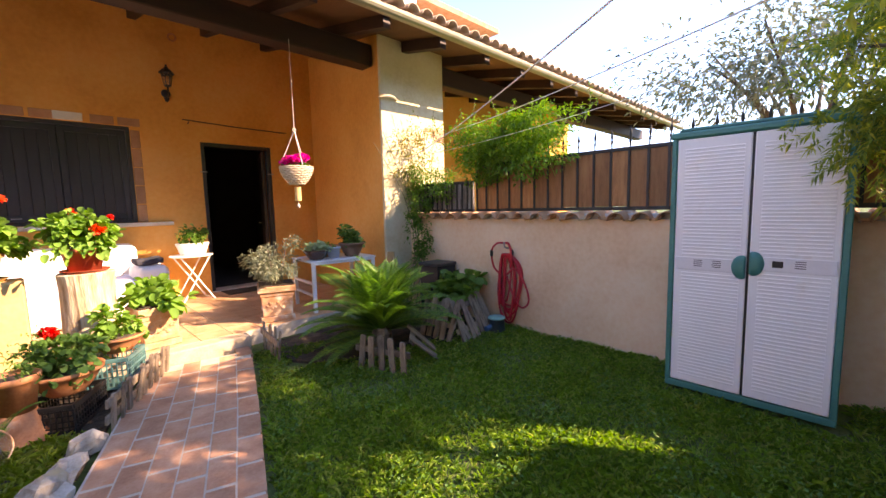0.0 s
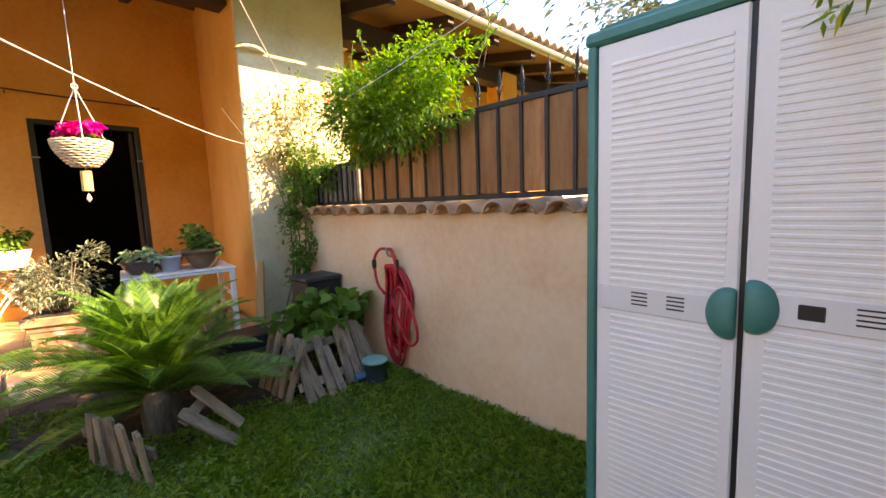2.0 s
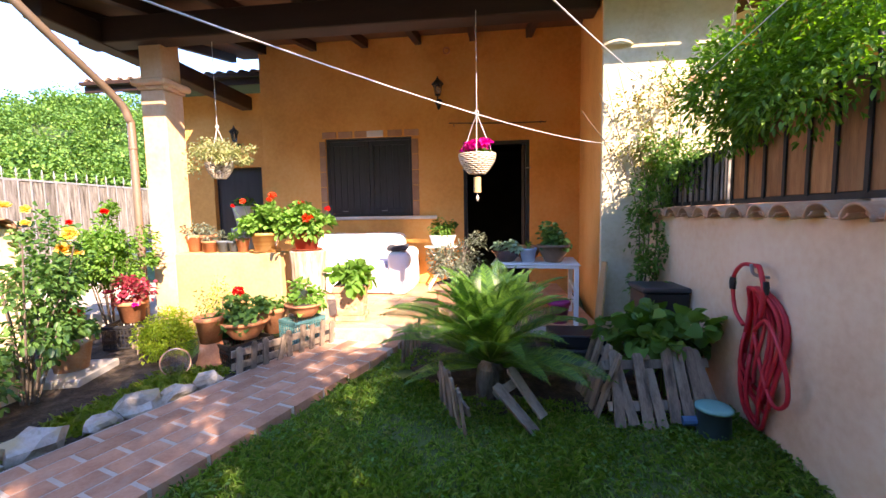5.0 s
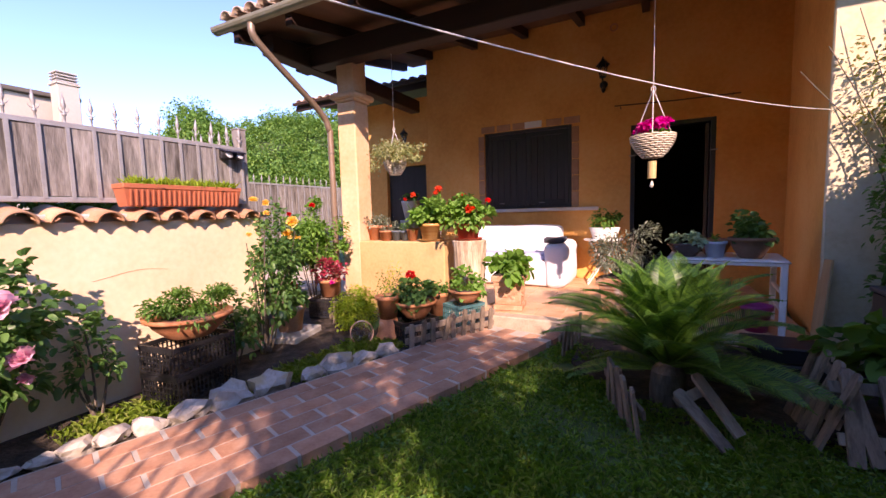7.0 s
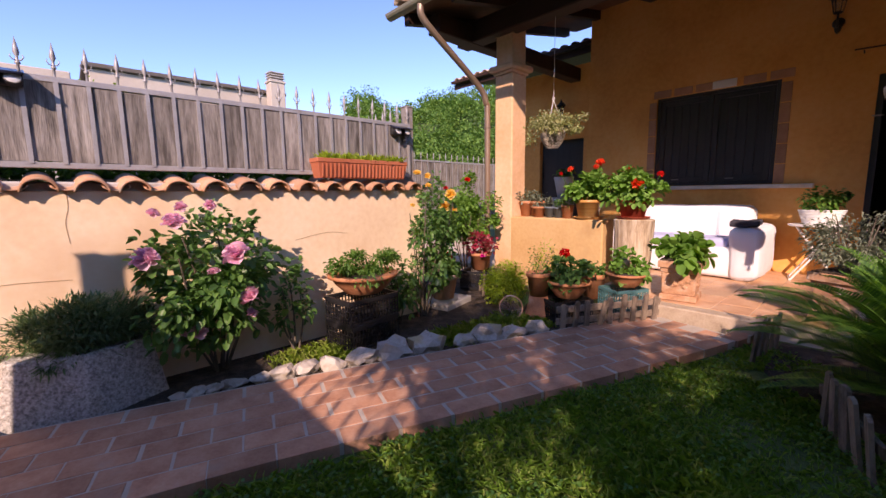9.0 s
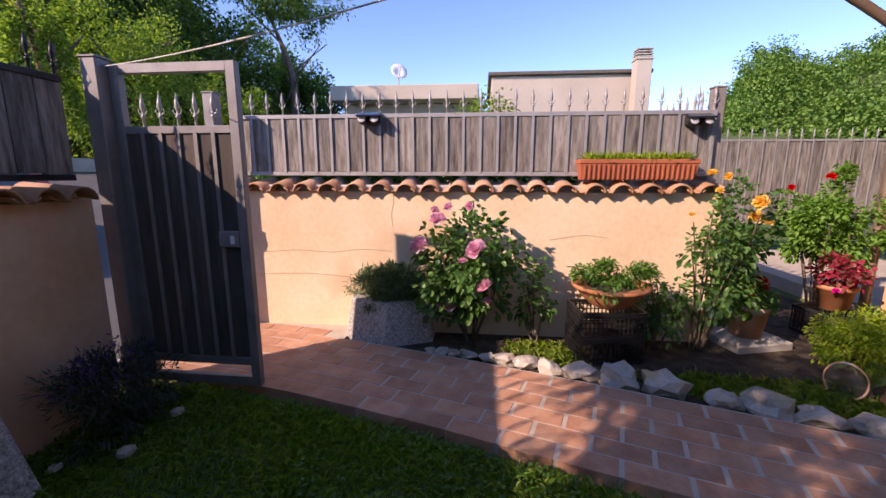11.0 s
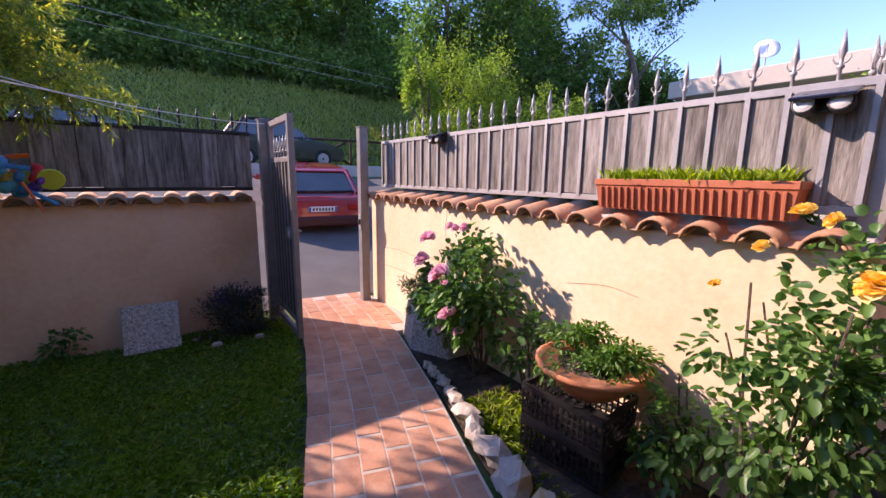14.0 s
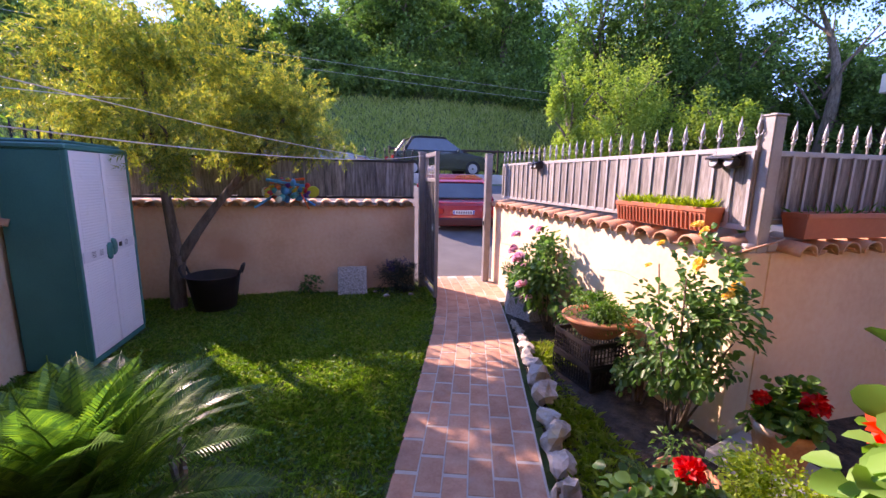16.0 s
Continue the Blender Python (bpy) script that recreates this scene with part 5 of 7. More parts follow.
# ---- table with pots ----
def table():
    t = thing("garden_table", "white plastic garden table crowded with pots", "table", turn(4.07, 6.08, PATIO, -6))
    part("tabletop", boxed(-0.46, 0.46, -0.36, 0.36, 0.63, 0.655, 0.01), WHITE_PAINT, t)
    for y in (-0.34, 0.34):
        part("apron", boxed(-0.42, 0.42, y - 0.012, y + 0.012, 0.605, 0.63, 0.004), WHITE_PAINT, t)
    for x in (-0.42, 0.42):
        for y in (-0.33, 0.33):
            part("leg", bx(B(), x - 0.025, x + 0.025, y - 0.02, y + 0.02, 0, 0.63, 0.008), WHITE_PAINT, t)
        part("side_rail", boxed(x - 0.015, x + 0.015, -0.31, 0.31, 0.2, 0.23, 0.004), WHITE_PAINT, t)
        part("side_rail", boxed(x - 0.015, x + 0.015, -0.31, 0.31, 0.35, 0.38, 0.004), WHITE_PAINT, t)


table()
TZ = PATIO + 0.657
potted("pale green rosette succulents in a brown bowl", 3.75, 5.95, TZ, bowl_pot, 0.16, 0.13, GLAZE, leaf_mat("pale_succulent", [(0.22, 0.36, 0.2), (0.32, 0.46, 0.3)], 0.5, 0.2), (0.15, 0.14, 0.05), 130, 0.07, aspect=0.6)
potted("bare earth in a pale blue-grey plastic pot", 3.98, 5.92, TZ, round_pot, 0.095, 0.15, mat("pale_blue_pot", [(0.45, 0.52, 0.6), (0.52, 0.58, 0.66)], 0.5), LEAF_MID, (0.03, 0.03, 0.02), 8, 0.03)
potted("low terracotta tray with seedlings", 4.0, 6.12, TZ, bowl_pot, 0.15, 0.16, TERRA, LEAF_MID, (0.04, 0.04, 0.03), 14, 0.03)
potted("bushy plant in a scalloped dull clay pot", 4.25, 5.9, TZ, bowl_pot, 0.17, 0.19, CLAY, LEAF_ROSE, (0.17, 0.16, 0.14), 260, 0.06)
bd = thing("leaning_board", "plain wooden board leaning on the wall", "board", pose(4.64, 5.6, 0.0, -4, 5, 0))
part("board", boxed(-0.01, 0.01, -0.1, 0.12, 0, 0.82, 0.003), mat("raw_board", [(0.4, 0.26, 0.13), (0.5, 0.34, 0.18)], 0.7, 6, 60, 0.2, stretch=(2, 2, 0.4)), bd)
pk_ = thing("magenta_pot", "magenta plastic pot under the table", "pot", turn(4.3, 5.85, PATIO))
part("pot", lathe(B(), round_pot(0.12, 0.24), 20), mat("magenta_pl", [(0.3, 0.02, 0.12), (0.38, 0.03, 0.16)], 0.45), pk_, smooth=True)


# ---- sofa, folding table ----
def soft(bm_size, bev):
    return boxed(*bm_size, bev, None, 4)


def draped(x0, x1, y0, y1, z0, z1, bev, amp, seed):
    """A padded block under cloth, with folds."""
    bm = boxed(x0, x1, y0, y1, z0, z1, bev, None, 3)
    bmesh.ops.subdivide_edges(bm, edges=list(bm.edges), cuts=3, use_grid_fill=True)
    for v in bm.verts:
        n = noise.noise_vector(Vector((v.co.x * 5 + seed, v.co.y * 5, v.co.z * 2.2)))
        v.co += n * amp
    return bm


so = thing("sofa", "two-seat sofa under a white sheet, blue cushion, on the patio", "sofa", turn(1.45, 7.72, PATIO))
part("seat", draped(-0.75, 0.68, -0.42, 0.3, 0.02, 0.4, 0.05, 0.02, 1), SHEET, so, smooth=True)
part("backrest", draped(-0.8, 0.72, 0.18, 0.52, 0.1, 0.9, 0.09, 0.022, 2), SHEET, so, smooth=True)
part("armrest", draped(0.6, 0.94, -0.48, 0.5, 0.0, 0.66, 0.1, 0.026, 3), SHEET, so, smooth=True)
part("armrest", draped(-1.0, -0.68, -0.48, 0.5, 0.0, 0.64, 0.1, 0.022, 4), SHEET, so, smooth=True)
part("cushion", draped(-0.66, 0.6, -0.4, 0.16, 0.36, 0.5, 0.05, 0.01, 5), BLUE_CLOTH, so, "pale blue seat cushion", smooth=True)
gc = thing("dark_garment", "crumpled dark grey garment on the sofa arm", "garment", turn(2.2, 7.42, PATIO + 0.665))
part("cloth", draped(-0.17, 0.14, -0.12, 0.12, 0.0, 0.07, 0.02, 0.03, 6), mat("dark_cloth", [(0.03, 0.03, 0.04), (0.06, 0.06, 0.075)], 0.95, 9, 120, 0.3), gc, smooth=True)
ft = thing("folding_table", "small round white metal folding table", "folding table", turn(2.8, 7.95, PATIO, 10))
part("tabletop", lathe(B(), [(0, 0.66), (0.27, 0.66), (0.28, 0.668), (0.28, 0.682), (0.265, 0.685), (0, 0.678)], 26), WHITE_PAINT, ft)
for s in (-1, 1):
    part("leg", tube(B(), [(s * -0.22, 0.12, 0), (s * 0.2, 0.12, 0.66)], 0.011), WHITE_PAINT, ft)
    part("leg", tube(B(), [(s * -0.22, -0.14, 0), (s * 0.2, -0.14, 0.66)], 0.011), WHITE_PAINT, ft)
    part("crossbar", tube(B(), [(s * -0.22, -0.14, 0.012), (s * -0.22, 0.12, 0.012)], 0.01), WHITE_PAINT, ft)
wb = thing("basket_plant", "green plant in a white wicker basket", "potted plant", turn(2.82, 7.93, PATIO + 0.686))
bm = B()
for k in range(9):
    z = 0.02 + 0.018 * k
    r = 0.13 + 0.005 * k
    tube(bm, [(1.25 * r * math.cos(a), 0.9 * r * math.sin(a), z + 0.003 * math.sin(14 * a + k * 3.14)) for a in (2 * math.pi * j / 28 for j in range(29))], 0.0098, 5)
part("weave", bm, WHITE_PAINT, wb)
part("base", lathe(B(), [(0, 0), (0.14, 0), (0.14, 0.02), (0, 0.02)], 20, Matrix.Diagonal((1.15, 0.9, 1, 1))), WHITE_PAINT, wb)
foliage(wb, LEAF_MID, (0, 0, 0.3), (0.21, 0.19, 0.15), 420, 0.045, 0.7)


# ---- hanging baskets ----
def basket(label, x, y, z, rx, ry, h, top, material):
    t = thing("hanging_basket", label, "hanging basket", turn(x, y, z))
    bm = B()
    n = 11
    for k in range(n):
        u = k / (n - 1)
        q = 0.45 + 0.55 * math.sin(u * math.pi / 2) ** 0.9
        tube(bm, [(rx * q * math.cos(a), ry * q * math.sin(a), u * h + 0.004 * math.sin(a * 16 + k * 3.14)) for a in (2 * math.pi * j / 30 for j in range(31))], h / n * 0.58, 5)
    part("weave", bm, material, t)
    part("lining", lathe(B(), [(0, 0.0), (0.45, 0.0), (0.8, h * 0.5), (0.95, h * 0.92), (0, h * 0.9)], 18, Matrix.Diagonal((rx, ry, 1, 1))), CLAY, t)
    for a in (0.5, 2.6, 4.7):
        part("cord", tube(B(), [(rx * math.cos(a), ry * math.sin(a), h), (0, 0, h + 0.42)], 0.004, 5), CORD, t)
    part("hanger", tube(B(), [(0, 0, h + 0.42), (0, 0, top - z)], 0.003, 5), CORD, t)
    part("ring", tube(B(), [(0.02 * math.cos(a), 0, h + 0.43 + 0.02 * math.sin(a)) for a in (2 * math.pi * j / 14 for j in range(15))], 0.004, 5), CORD, t)
    return t


h1 = basket("wicker hanging basket of magenta petunias with a wind chime", 3.44, 5.72, 1.74, 0.19, 0.17, 0.19, 3.37, WICKER)
for k in range(11):
    a = k * 2.4
    blossom(h1, PETAL_MAG, (0.14 * math.cos(a) * (0.4 + 0.06 * k), 0.12 * math.sin(a) * (0.4 + 0.06 * k), 0.25 + 0.03 * (k % 3)), 0.058, 34)
foliage(h1, LEAF_MID, (0, 0, 0.2), (0.13, 0.12, 0.04), 90, 0.04)
part("chime_tube", lathe(B(), [(0.035, -0.2), (0.037, -0.2), (0.037, -0.04), (0, -0.035)], 14), mat("bamboo", [(0.5, 0.33, 0.13), (0.6, 0.42, 0.2)], 0.5), h1, "bamboo chime tube")
part("chime_cord", tube(B(), [(0, 0, 0.0), (0, 0, -0.24)], 0.002, 4), CORD, h1)
part("chime_drop", lathe(B(), [(0, -0.29), (0.018, -0.265), (0.012, -0.24), (0, -0.22)], 10), MARBLE, h1)
h2 = basket("wicker hanging basket with a pale variegated trailing plant", 0.36, 6.02, 1.8, 0.15, 0.15, 0.17, 3.37, WICKER)
foliage(h2, LEAF_PALE, (0, 0, 0.27), (0.38, 0.34, 0.17), 2300, 0.034, 0.55, 34, spread=0.3)
foliage(h2, LEAF_PALE, (-0.3, -0.05, 0.1), (0.1, 0.1, 0.22), 180, 0.03, 0.5, 10, label="trailing shoots")
sg = thing("grey_planter", "tall grey pot with a dark plant by the far door", "planter", turn(-1.25, 9.0, PATIO))
part("pot", lathe(B(), [(0, 0), (0.16, 0), (0.23, 0.95), (0.24, 1.0), (0.2, 1.0), (0, 0.95)], 20), mat("grey_planter", [(0.25, 0.27, 0.29), (0.32, 0.34, 0.36)], 0.6), sg, smooth=True)
part("upper_pot", lathe(B(), [(0, 1.0), (0.12, 1.0), (0.2, 1.4), (0.2, 1.42), (0, 1.4)], 20), mat("pale_grey_pot", [(0.4, 0.42, 0.43), (0.48, 0.5, 0.51)], 0.6), sg, smooth=True)
foliage(sg, LEAF_ROSE, (0, 0, 1.5), (0.18, 0.18, 0.1), 120, 0.06)


# ---- roses ----
def rose_bloom(parent, material, at, r):
    """A full rose: rings of broad cupped petals, tight in the middle."""
    pos, way, size = [], [], []
    tilt = pose(0, 0, 0, rng.normal(20, 20), rng.normal(40, 15), 0).to_3x3()
    for ring, (count, lift, rr) in enumerate(((5, 0.35, 1.0), (6, 0.8, 1.0), (6, 1.5, 0.95), (5, 2.6, 0.9), (4, 5.0, 0.85))):
        for k in range(count):
            a = 2 * math.pi * (k + 0.37 * ring) / count
            d = tilt @ Vector((math.cos(a), math.sin(a), lift))
            pos.append(Vector(at) + tilt @ Vector((math.cos(a), math.sin(a), 0)) * r * 0.14)
            way.append(d)
            size.append(r * rr)
    size = np.array(size)
    return leaf_mesh("flower", np.array(pos), np.array(way), size, size * 1.1, material, parent, droop=0.0, fold=0.3, rounded=True)


def rose(label, x, y, at, radii, n, material, flower, blooms, fr, stem_n=10, dense=30, size=0.043, bloom=1.3):
    t = thing("rose_bush", label, "rose bush", turn(x, y))
    foliage(t, material, at, radii, n, size, 0.72, dense, hollow=0.3, spread=0.3)
    stems(t, BARK, at, radii, stem_n, 0.009, 0.05)
    for b in blooms:
        rose_bloom(t, flower, (b[0] - x + 0.03, b[1] - y, b[2]), (b[3] if len(b) > 3 else fr) * bloom)
    return t


rose("pink rose bush in bloom against the plastered wall", 0.2, 2.06, (0.15, -0.02, 0.68), (0.27, 0.46, 0.45), 1750, LEAF_ROSE, PETAL_PINK,
     [(0.6, 2.11, 0.86, 0.065), (0.58, 2.18, 0.58, 0.055), (0.5, 1.81, 1.07, 0.05), (0.46, 1.66, 0.87, 0.055), (0.35, 1.88, 1.16, 0.03), (0.33, 2.04, 1.17, 0.03), (0.42, 1.9, 0.37, 0.04), (0.42, 1.83, 0.38, 0.03), (0.48, 2.0, 0.75, 0.03), (0.5, 2.2, 0.45, 0.03), (0.2, 1.75, 1.12, 0.03)], 0.05, 11, 44, 0.058)
rose("tall amber rose bush in bloom at the wall's corner", 0.22, 3.92, (0.06, 0.1, 0.8), (0.27, 0.36, 0.56), 1350, LEAF_ROSE, PETAL_YEL,
     [(0.38, 4.15, 1.22, 0.06), (0.2, 4.25, 1.09, 0.065), (0.3, 4.28, 1.06, 0.04), (0.18, 3.9, 1.42, 0.05), (0.22, 4.0, 1.4, 0.04), (0.4, 3.85, 1.3, 0.035), (0.35, 3.7, 1.12, 0.03)], 0.05, 12, 40, 0.05, 0.88)
rose("low sprawling rose shoots beside the crates", 0.25, 3.58, (0.05, 0.0, 0.4), (0.2, 0.22, 0.32), 480, LEAF_ROSE, PETAL_YEL, [], 0.03, 7, 16)
rose("thin rose shoots beside the crates", 0.2, 2.62, (0.03, 0.0, 0.35), (0.14, 0.18, 0.34), 260, LEAF_ROSE, PETAL_PINK, [], 0.03, 6, 12)
rose("leafy rose bush with small red blooms by the pillar", -0.62, 5.45, (0.02, -0.02, 0.98), (0.44, 0.38, 0.5), 4200, LEAF_GER, PETAL_RED, [(-0.4, 5.2, 1.4, 0.03), (-0.7, 5.1, 1.3, 0.025)], 0.04, 10, 30, 0.045)

# aggregate planter with rosemary
ap = thing("stone_planter", "tapered exposed-aggregate planter of rosemary", "planter")
bm = B()
base = [(0.06, 0.93), (0.28, 0.96), (0.43, 1.37), (0.27, 1.74), (0.06, 1.74)]
cx, cy_ = 0.18, 1.35
lo = [bm.verts.new((x, y, -0.03)) for x, y in base]
hi = [bm.verts.new((max(0.062, cx + (x - cx) * 0.82), cy_ + (y - cy_) * 0.82, 0.36)) for x, y in base]
bm.faces.new(lo[::-1])
bm.faces.new(hi)
for k in range(5):
    bm.faces.new((lo[k], lo[(k + 1) % 5], hi[(k + 1) % 5], hi[k]))
bmesh.ops.bevel(bm, geom=list(bm.edges), offset=0.01, segments=1, affect="EDGES")
part("body", bm, AGG, ap)
foliage(ap, leaf_mat("rosemary_leaf", [(0.06, 0.12, 0.045), (0.11, 0.19, 0.08), (0.18, 0.26, 0.12)], 0.5, 0.3), (0.2, 1.33, 0.46), (0.2, 0.38, 0.19), 7500, 0.052, 0.2, 60, "rosemary", droop=0.0, spread=0.3)

# window boxes on the coping
BOX_PL = mat("terracotta_plastic", [(0.42, 0.12, 0.06), (0.5, 0.16, 0.08)], 0.5, 4, 50, 0.06)


def window_box(label, m, L, leaf, n, ribbed=True):
    t = thing("window_box", label, "window box", m)
    bm = B()
    W, H = 0.17, 0.165
    vs = [bm.verts.new((sx * (L / 2 - i), sy * (W / 2 - i), z)) for z, i in ((0, 0.025), (H - 0.03, 0.006)) for sx, sy in ((-1, -1), (1, -1), (1, 1), (-1, 1))]
    bm.faces.new(vs[3::-1])
    bm.faces.new(vs[4:])
    for k in range(4):
        bm.faces.new((vs[k], vs[(k + 1) % 4], vs[4 + (k + 1) % 4], vs[4 + k]))
    box = part("trough", bm, BOX_PL, t)
    rim = B()
    for a in ((-L / 2, L / 2, -W / 2, -W / 2 + 0.012), (-L / 2, L / 2, W / 2 - 0.012, W / 2), (-L / 2, -L / 2 + 0.012, -W / 2 + 0.012, W / 2 - 0.012), (L / 2 - 0.012, L / 2, -W / 2 + 0.012, W / 2 - 0.012)):
        bx(rim, *a, H - 0.035, H, 0.003)
    part("rim", rim, BOX_PL, t)
    nr = int(L / 0.04)
    rib = shared("rib", boxed(-0.007, 0.007, -0.005, 0.006, 0, H - 0.05, 0.002), BOX_PL)
    for k in range(nr if ribbed else 0):
        for s in (1, -1):
            link("rib", rib, box, m=pose(-L / 2 + 0.045 + (L - 0.09) * k / (nr - 1), s * (W / 2 - 0.014), 0.008, s * -6))
    part("soil", boxed(-L / 2 + 0.014, L / 2 - 0.014, -W / 2 + 0.014, W / 2 - 0.014, H - 0.03, H - 0.02), SOIL, t)
    p = np.stack([rng.uniform(-L / 2 + 0.05, L / 2 - 0.05, n), rng.normal(0, 0.04, n), np.full(n, H - 0.02)], 1)
    leaf_mesh("seedlings", p, np.stack([rng.normal(0, 0.4, n), rng.normal(0, 0.4, n), np.ones(n)], 1), rng.uniform(0.04, 0.14, n), 0.009, leaf, t)
    return t


window_box("terracotta plastic window box of seedlings on the coping", pose(0.03, 3.39, 1.375, 0, 0, 90), 0.93, LEAF_LIME, 850)
window_box("long terracotta plastic window box beside the corner post", pose(-0.76, 4.08, 1.36), 0.83, LEAF_MID, 30, False)
window_box("second terracotta plastic window box with violets", pose(-1.65, 4.08, 1.36), 0.8, LEAF_MID, 260, False)


def solar_lamp(label, m):
    t = thing("solar_lamp", label, "solar lamp", m)
    part("panel", boxed(-0.1, 0.1, -0.01, 0.11, 0.03, 0.045, 0.004, pose(0, 0, 0.0, -18)), mat("solar_cell", [(0.01, 0.012, 0.025), (0.02, 0.024, 0.045)], 0.15, 30, 60, 0.0), t, "dark solar panel")
    part("back_box", boxed(-0.09, 0.09, -0.01, 0.03, -0.05, 0.03, 0.006), BLACK_PL, t)
    for s in (-0.055, 0.055):
        hd = part("lamp_head", lathe(B(), [(0, 0), (0.035, 0.0), (0.04, 0.02), (0.04, 0.06), (0.035, 0.062)], 14, pose(s, 0.03, -0.03, -75)), BLACK_PL, t)
        part("lens", lathe(B(), [(0.036, 0.058), (0.02, 0.064), (0, 0.066)], 14, pose(s, 0.03, -0.03, -75)), mat("lamp_lens", [(0.5, 0.5, 0.48), (0.6, 0.6, 0.58)], 0.2), hd, "pale lens")


solar_lamp("black twin-head solar lamp on the fence boards", pose(-0.035, 1.16, 1.9, 0, 0, -90))
solar_lamp("black twin-head solar lamp near the corner post", pose(-0.035, 3.86, 1.86, 0, 0, -90))

# slab, lavender, tub, toys
sb = thing("paving_slab", "exposed-aggregate paving slab leaning on the wall", "slab", pose(2.33, 0.15, -0.01, -22, 0, 178))
part("slab", boxed(-0.21, 0.21, -0.022, 0.022, 0, 0.42, 0.006), AGG, sb)
lv = thing("lavender", "dark lavender clump with violet spikes", "lavender", turn(1.68, 0.1))
foliage(lv, leaf_mat("lavender_leaf", [(0.03, 0.045, 0.03), (0.06, 0.08, 0.05)], 0.6, 0.2), (-0.02, 0, 0.2), (0.35, 0.22, 0.24), 4200, 0.055, 0.16, 40, droop=0)
foliage(lv, PETAL_PURP, (0, 0, 0.38), (0.25, 0.18, 0.12), 260, 0.03, 0.5, 26, "flower_spikes", "violet flower spikes")
for k, (x, y, r) in enumerate(((1.86, 0.34, 0.045), (1.5, 0.34, 0.04), (2.0, 0.1, 0.03))):
    pb = thing("pebble", "small pale stone on the grass edge", "stone", turn(x, y, 0.01))
    part("stone", lathe(B(), [(0, -r * 0.6), (r, -r * 0.2), (r * 0.9, r * 0.3), (0, r * 0.6)], 9, None, 0.12), STONE, pb)
wd = thing("wall_weed", "small dark weed at the wall's foot", "weed", turn(2.95, -0.08))
foliage(wd, LEAF_ROSE, (0, 0.06, 0.14), (0.16, 0.08, 0.14), 130, 0.05, 0.7, 8)
stems(wd, BARK, (0, 0.06, 0.14), (0.1, 0.05, 0.1), 5, 0.004)
tb = thing("rubber_tub", "dark flexible garden tub with two handles", "tub", turn(4.08, 0.4))
part("shell", lathe(B(), [(0, 0), (0.24, 0), (0.31, 0.42), (0.325, 0.43), (0.31, 0.435), (0.23, 0.03), (0, 0.03)], 28), mat("dark_tub", [(0.02, 0.016, 0.02), (0.035, 0.028, 0.035)], 0.5), tb, smooth=True)
for s in (-1, 1):
    part("handle", tube(B(), curve_pts([(s * 0.31, -0.1, 0.42), (s * 0.35, -0.08, 0.54), (s * 0.36, 0.08, 0.54), (s * 0.31, 0.1, 0.42)], 5), 0.017, 8), BLACK_PL, tb)
ty = thing("toy_net", "net bag full of bright plastic beach toys on the coping", "toys", turn(3.2, -0.1, 1.36))
cols = [(0.75, 0.13, 0.02), (0.02, 0.28, 0.6), (0.62, 0.03, 0.04), (0.7, 0.5, 0.03), (0.65, 0.68, 0.6), (0.04, 0.42, 0.5), (0.12, 0.03, 0.3), (0.45, 0.5, 0.05)]
TOY = [mat("toy_plastic", [c, tuple(min(1, q * 1.2) for q in c)], 0.35, 5, 50, 0.03) for c in cols]
for k in range(42):
    x, z = rng.uniform(-0.3, 0.28), rng.uniform(-0.01, 0.28)
    z *= 1 - abs(x) * 1.2
    r = rng.uniform(0.042, 0.072)
    part("toy", lathe(B(), [(0, -r), (r * 0.8, -r * 0.6), (r, 0.1 * r), (r * 0.5, r * 0.8), (0, r)], 10, pose(x, rng.uniform(-0.04, 0.1), z + 0.02, rng.uniform(0, 90), rng.uniform(0, 90), 0) @ Matrix.Diagonal((1, rng.uniform(0.6, 1), rng.uniform(0.6, 1.4), 1)), 0.1), TOY[k % 8], ty, smooth=True)
for a, b, c, r in (((-0.25, 0.1, 0.2), (0.25, 0.12, 0.28), 1, 0.02), ((-0.25, 0.08, 0.3), (0.2, 0.1, 0.24), 0, 0.018), ((0.2, 0.06, 0.04), (0.42, 0.1, -0.1), 1, 0.018), ((-0.18, 0.08, 0.06), (-0.38, 0.12, -0.07), 1, 0.016), ((-0.2, 0.14, 0.1), (-0.3, 0.16, -0.12), 0, 0.01), ((-0.05, 0.06, 0.27), (0.2, 0.05, 0.27), 1, 0.022)):
    part("spade_handle", tube(B(), [a, b], r, 8), TOY[c], ty)
part("toy", lathe(B(), [(0, -0.015), (0.08, -0.01), (0.085, 0.01), (0, 0.015)], 14, pose(-0.36, 0.12, 0.12, 70, 20, 0)), TOY[7], ty, "lime plastic disc")
bm = B()
for k in range(9):
    a = -0.3 + 0.075 * k
    tube(bm, curve_pts([(a, 0.13, 0.0), (a * 0.8, 0.12, 0.22), (a * 0.3 + 0.05, 0.06, 0.4)], 4), 0.0022, 4)
    tube(bm, [(-0.3 + 0.02 * k, 0.13, 0.03 + 0.035 * k), (0.3 - 0.02 * k, 0.13, 0.03 + 0.035 * k)], 0.0022, 4)
part("net", bm, mat("net_cord", [(0.05, 0.2, 0.35), (0.08, 0.25, 0.4)], 0.7), ty, "blue cord net")


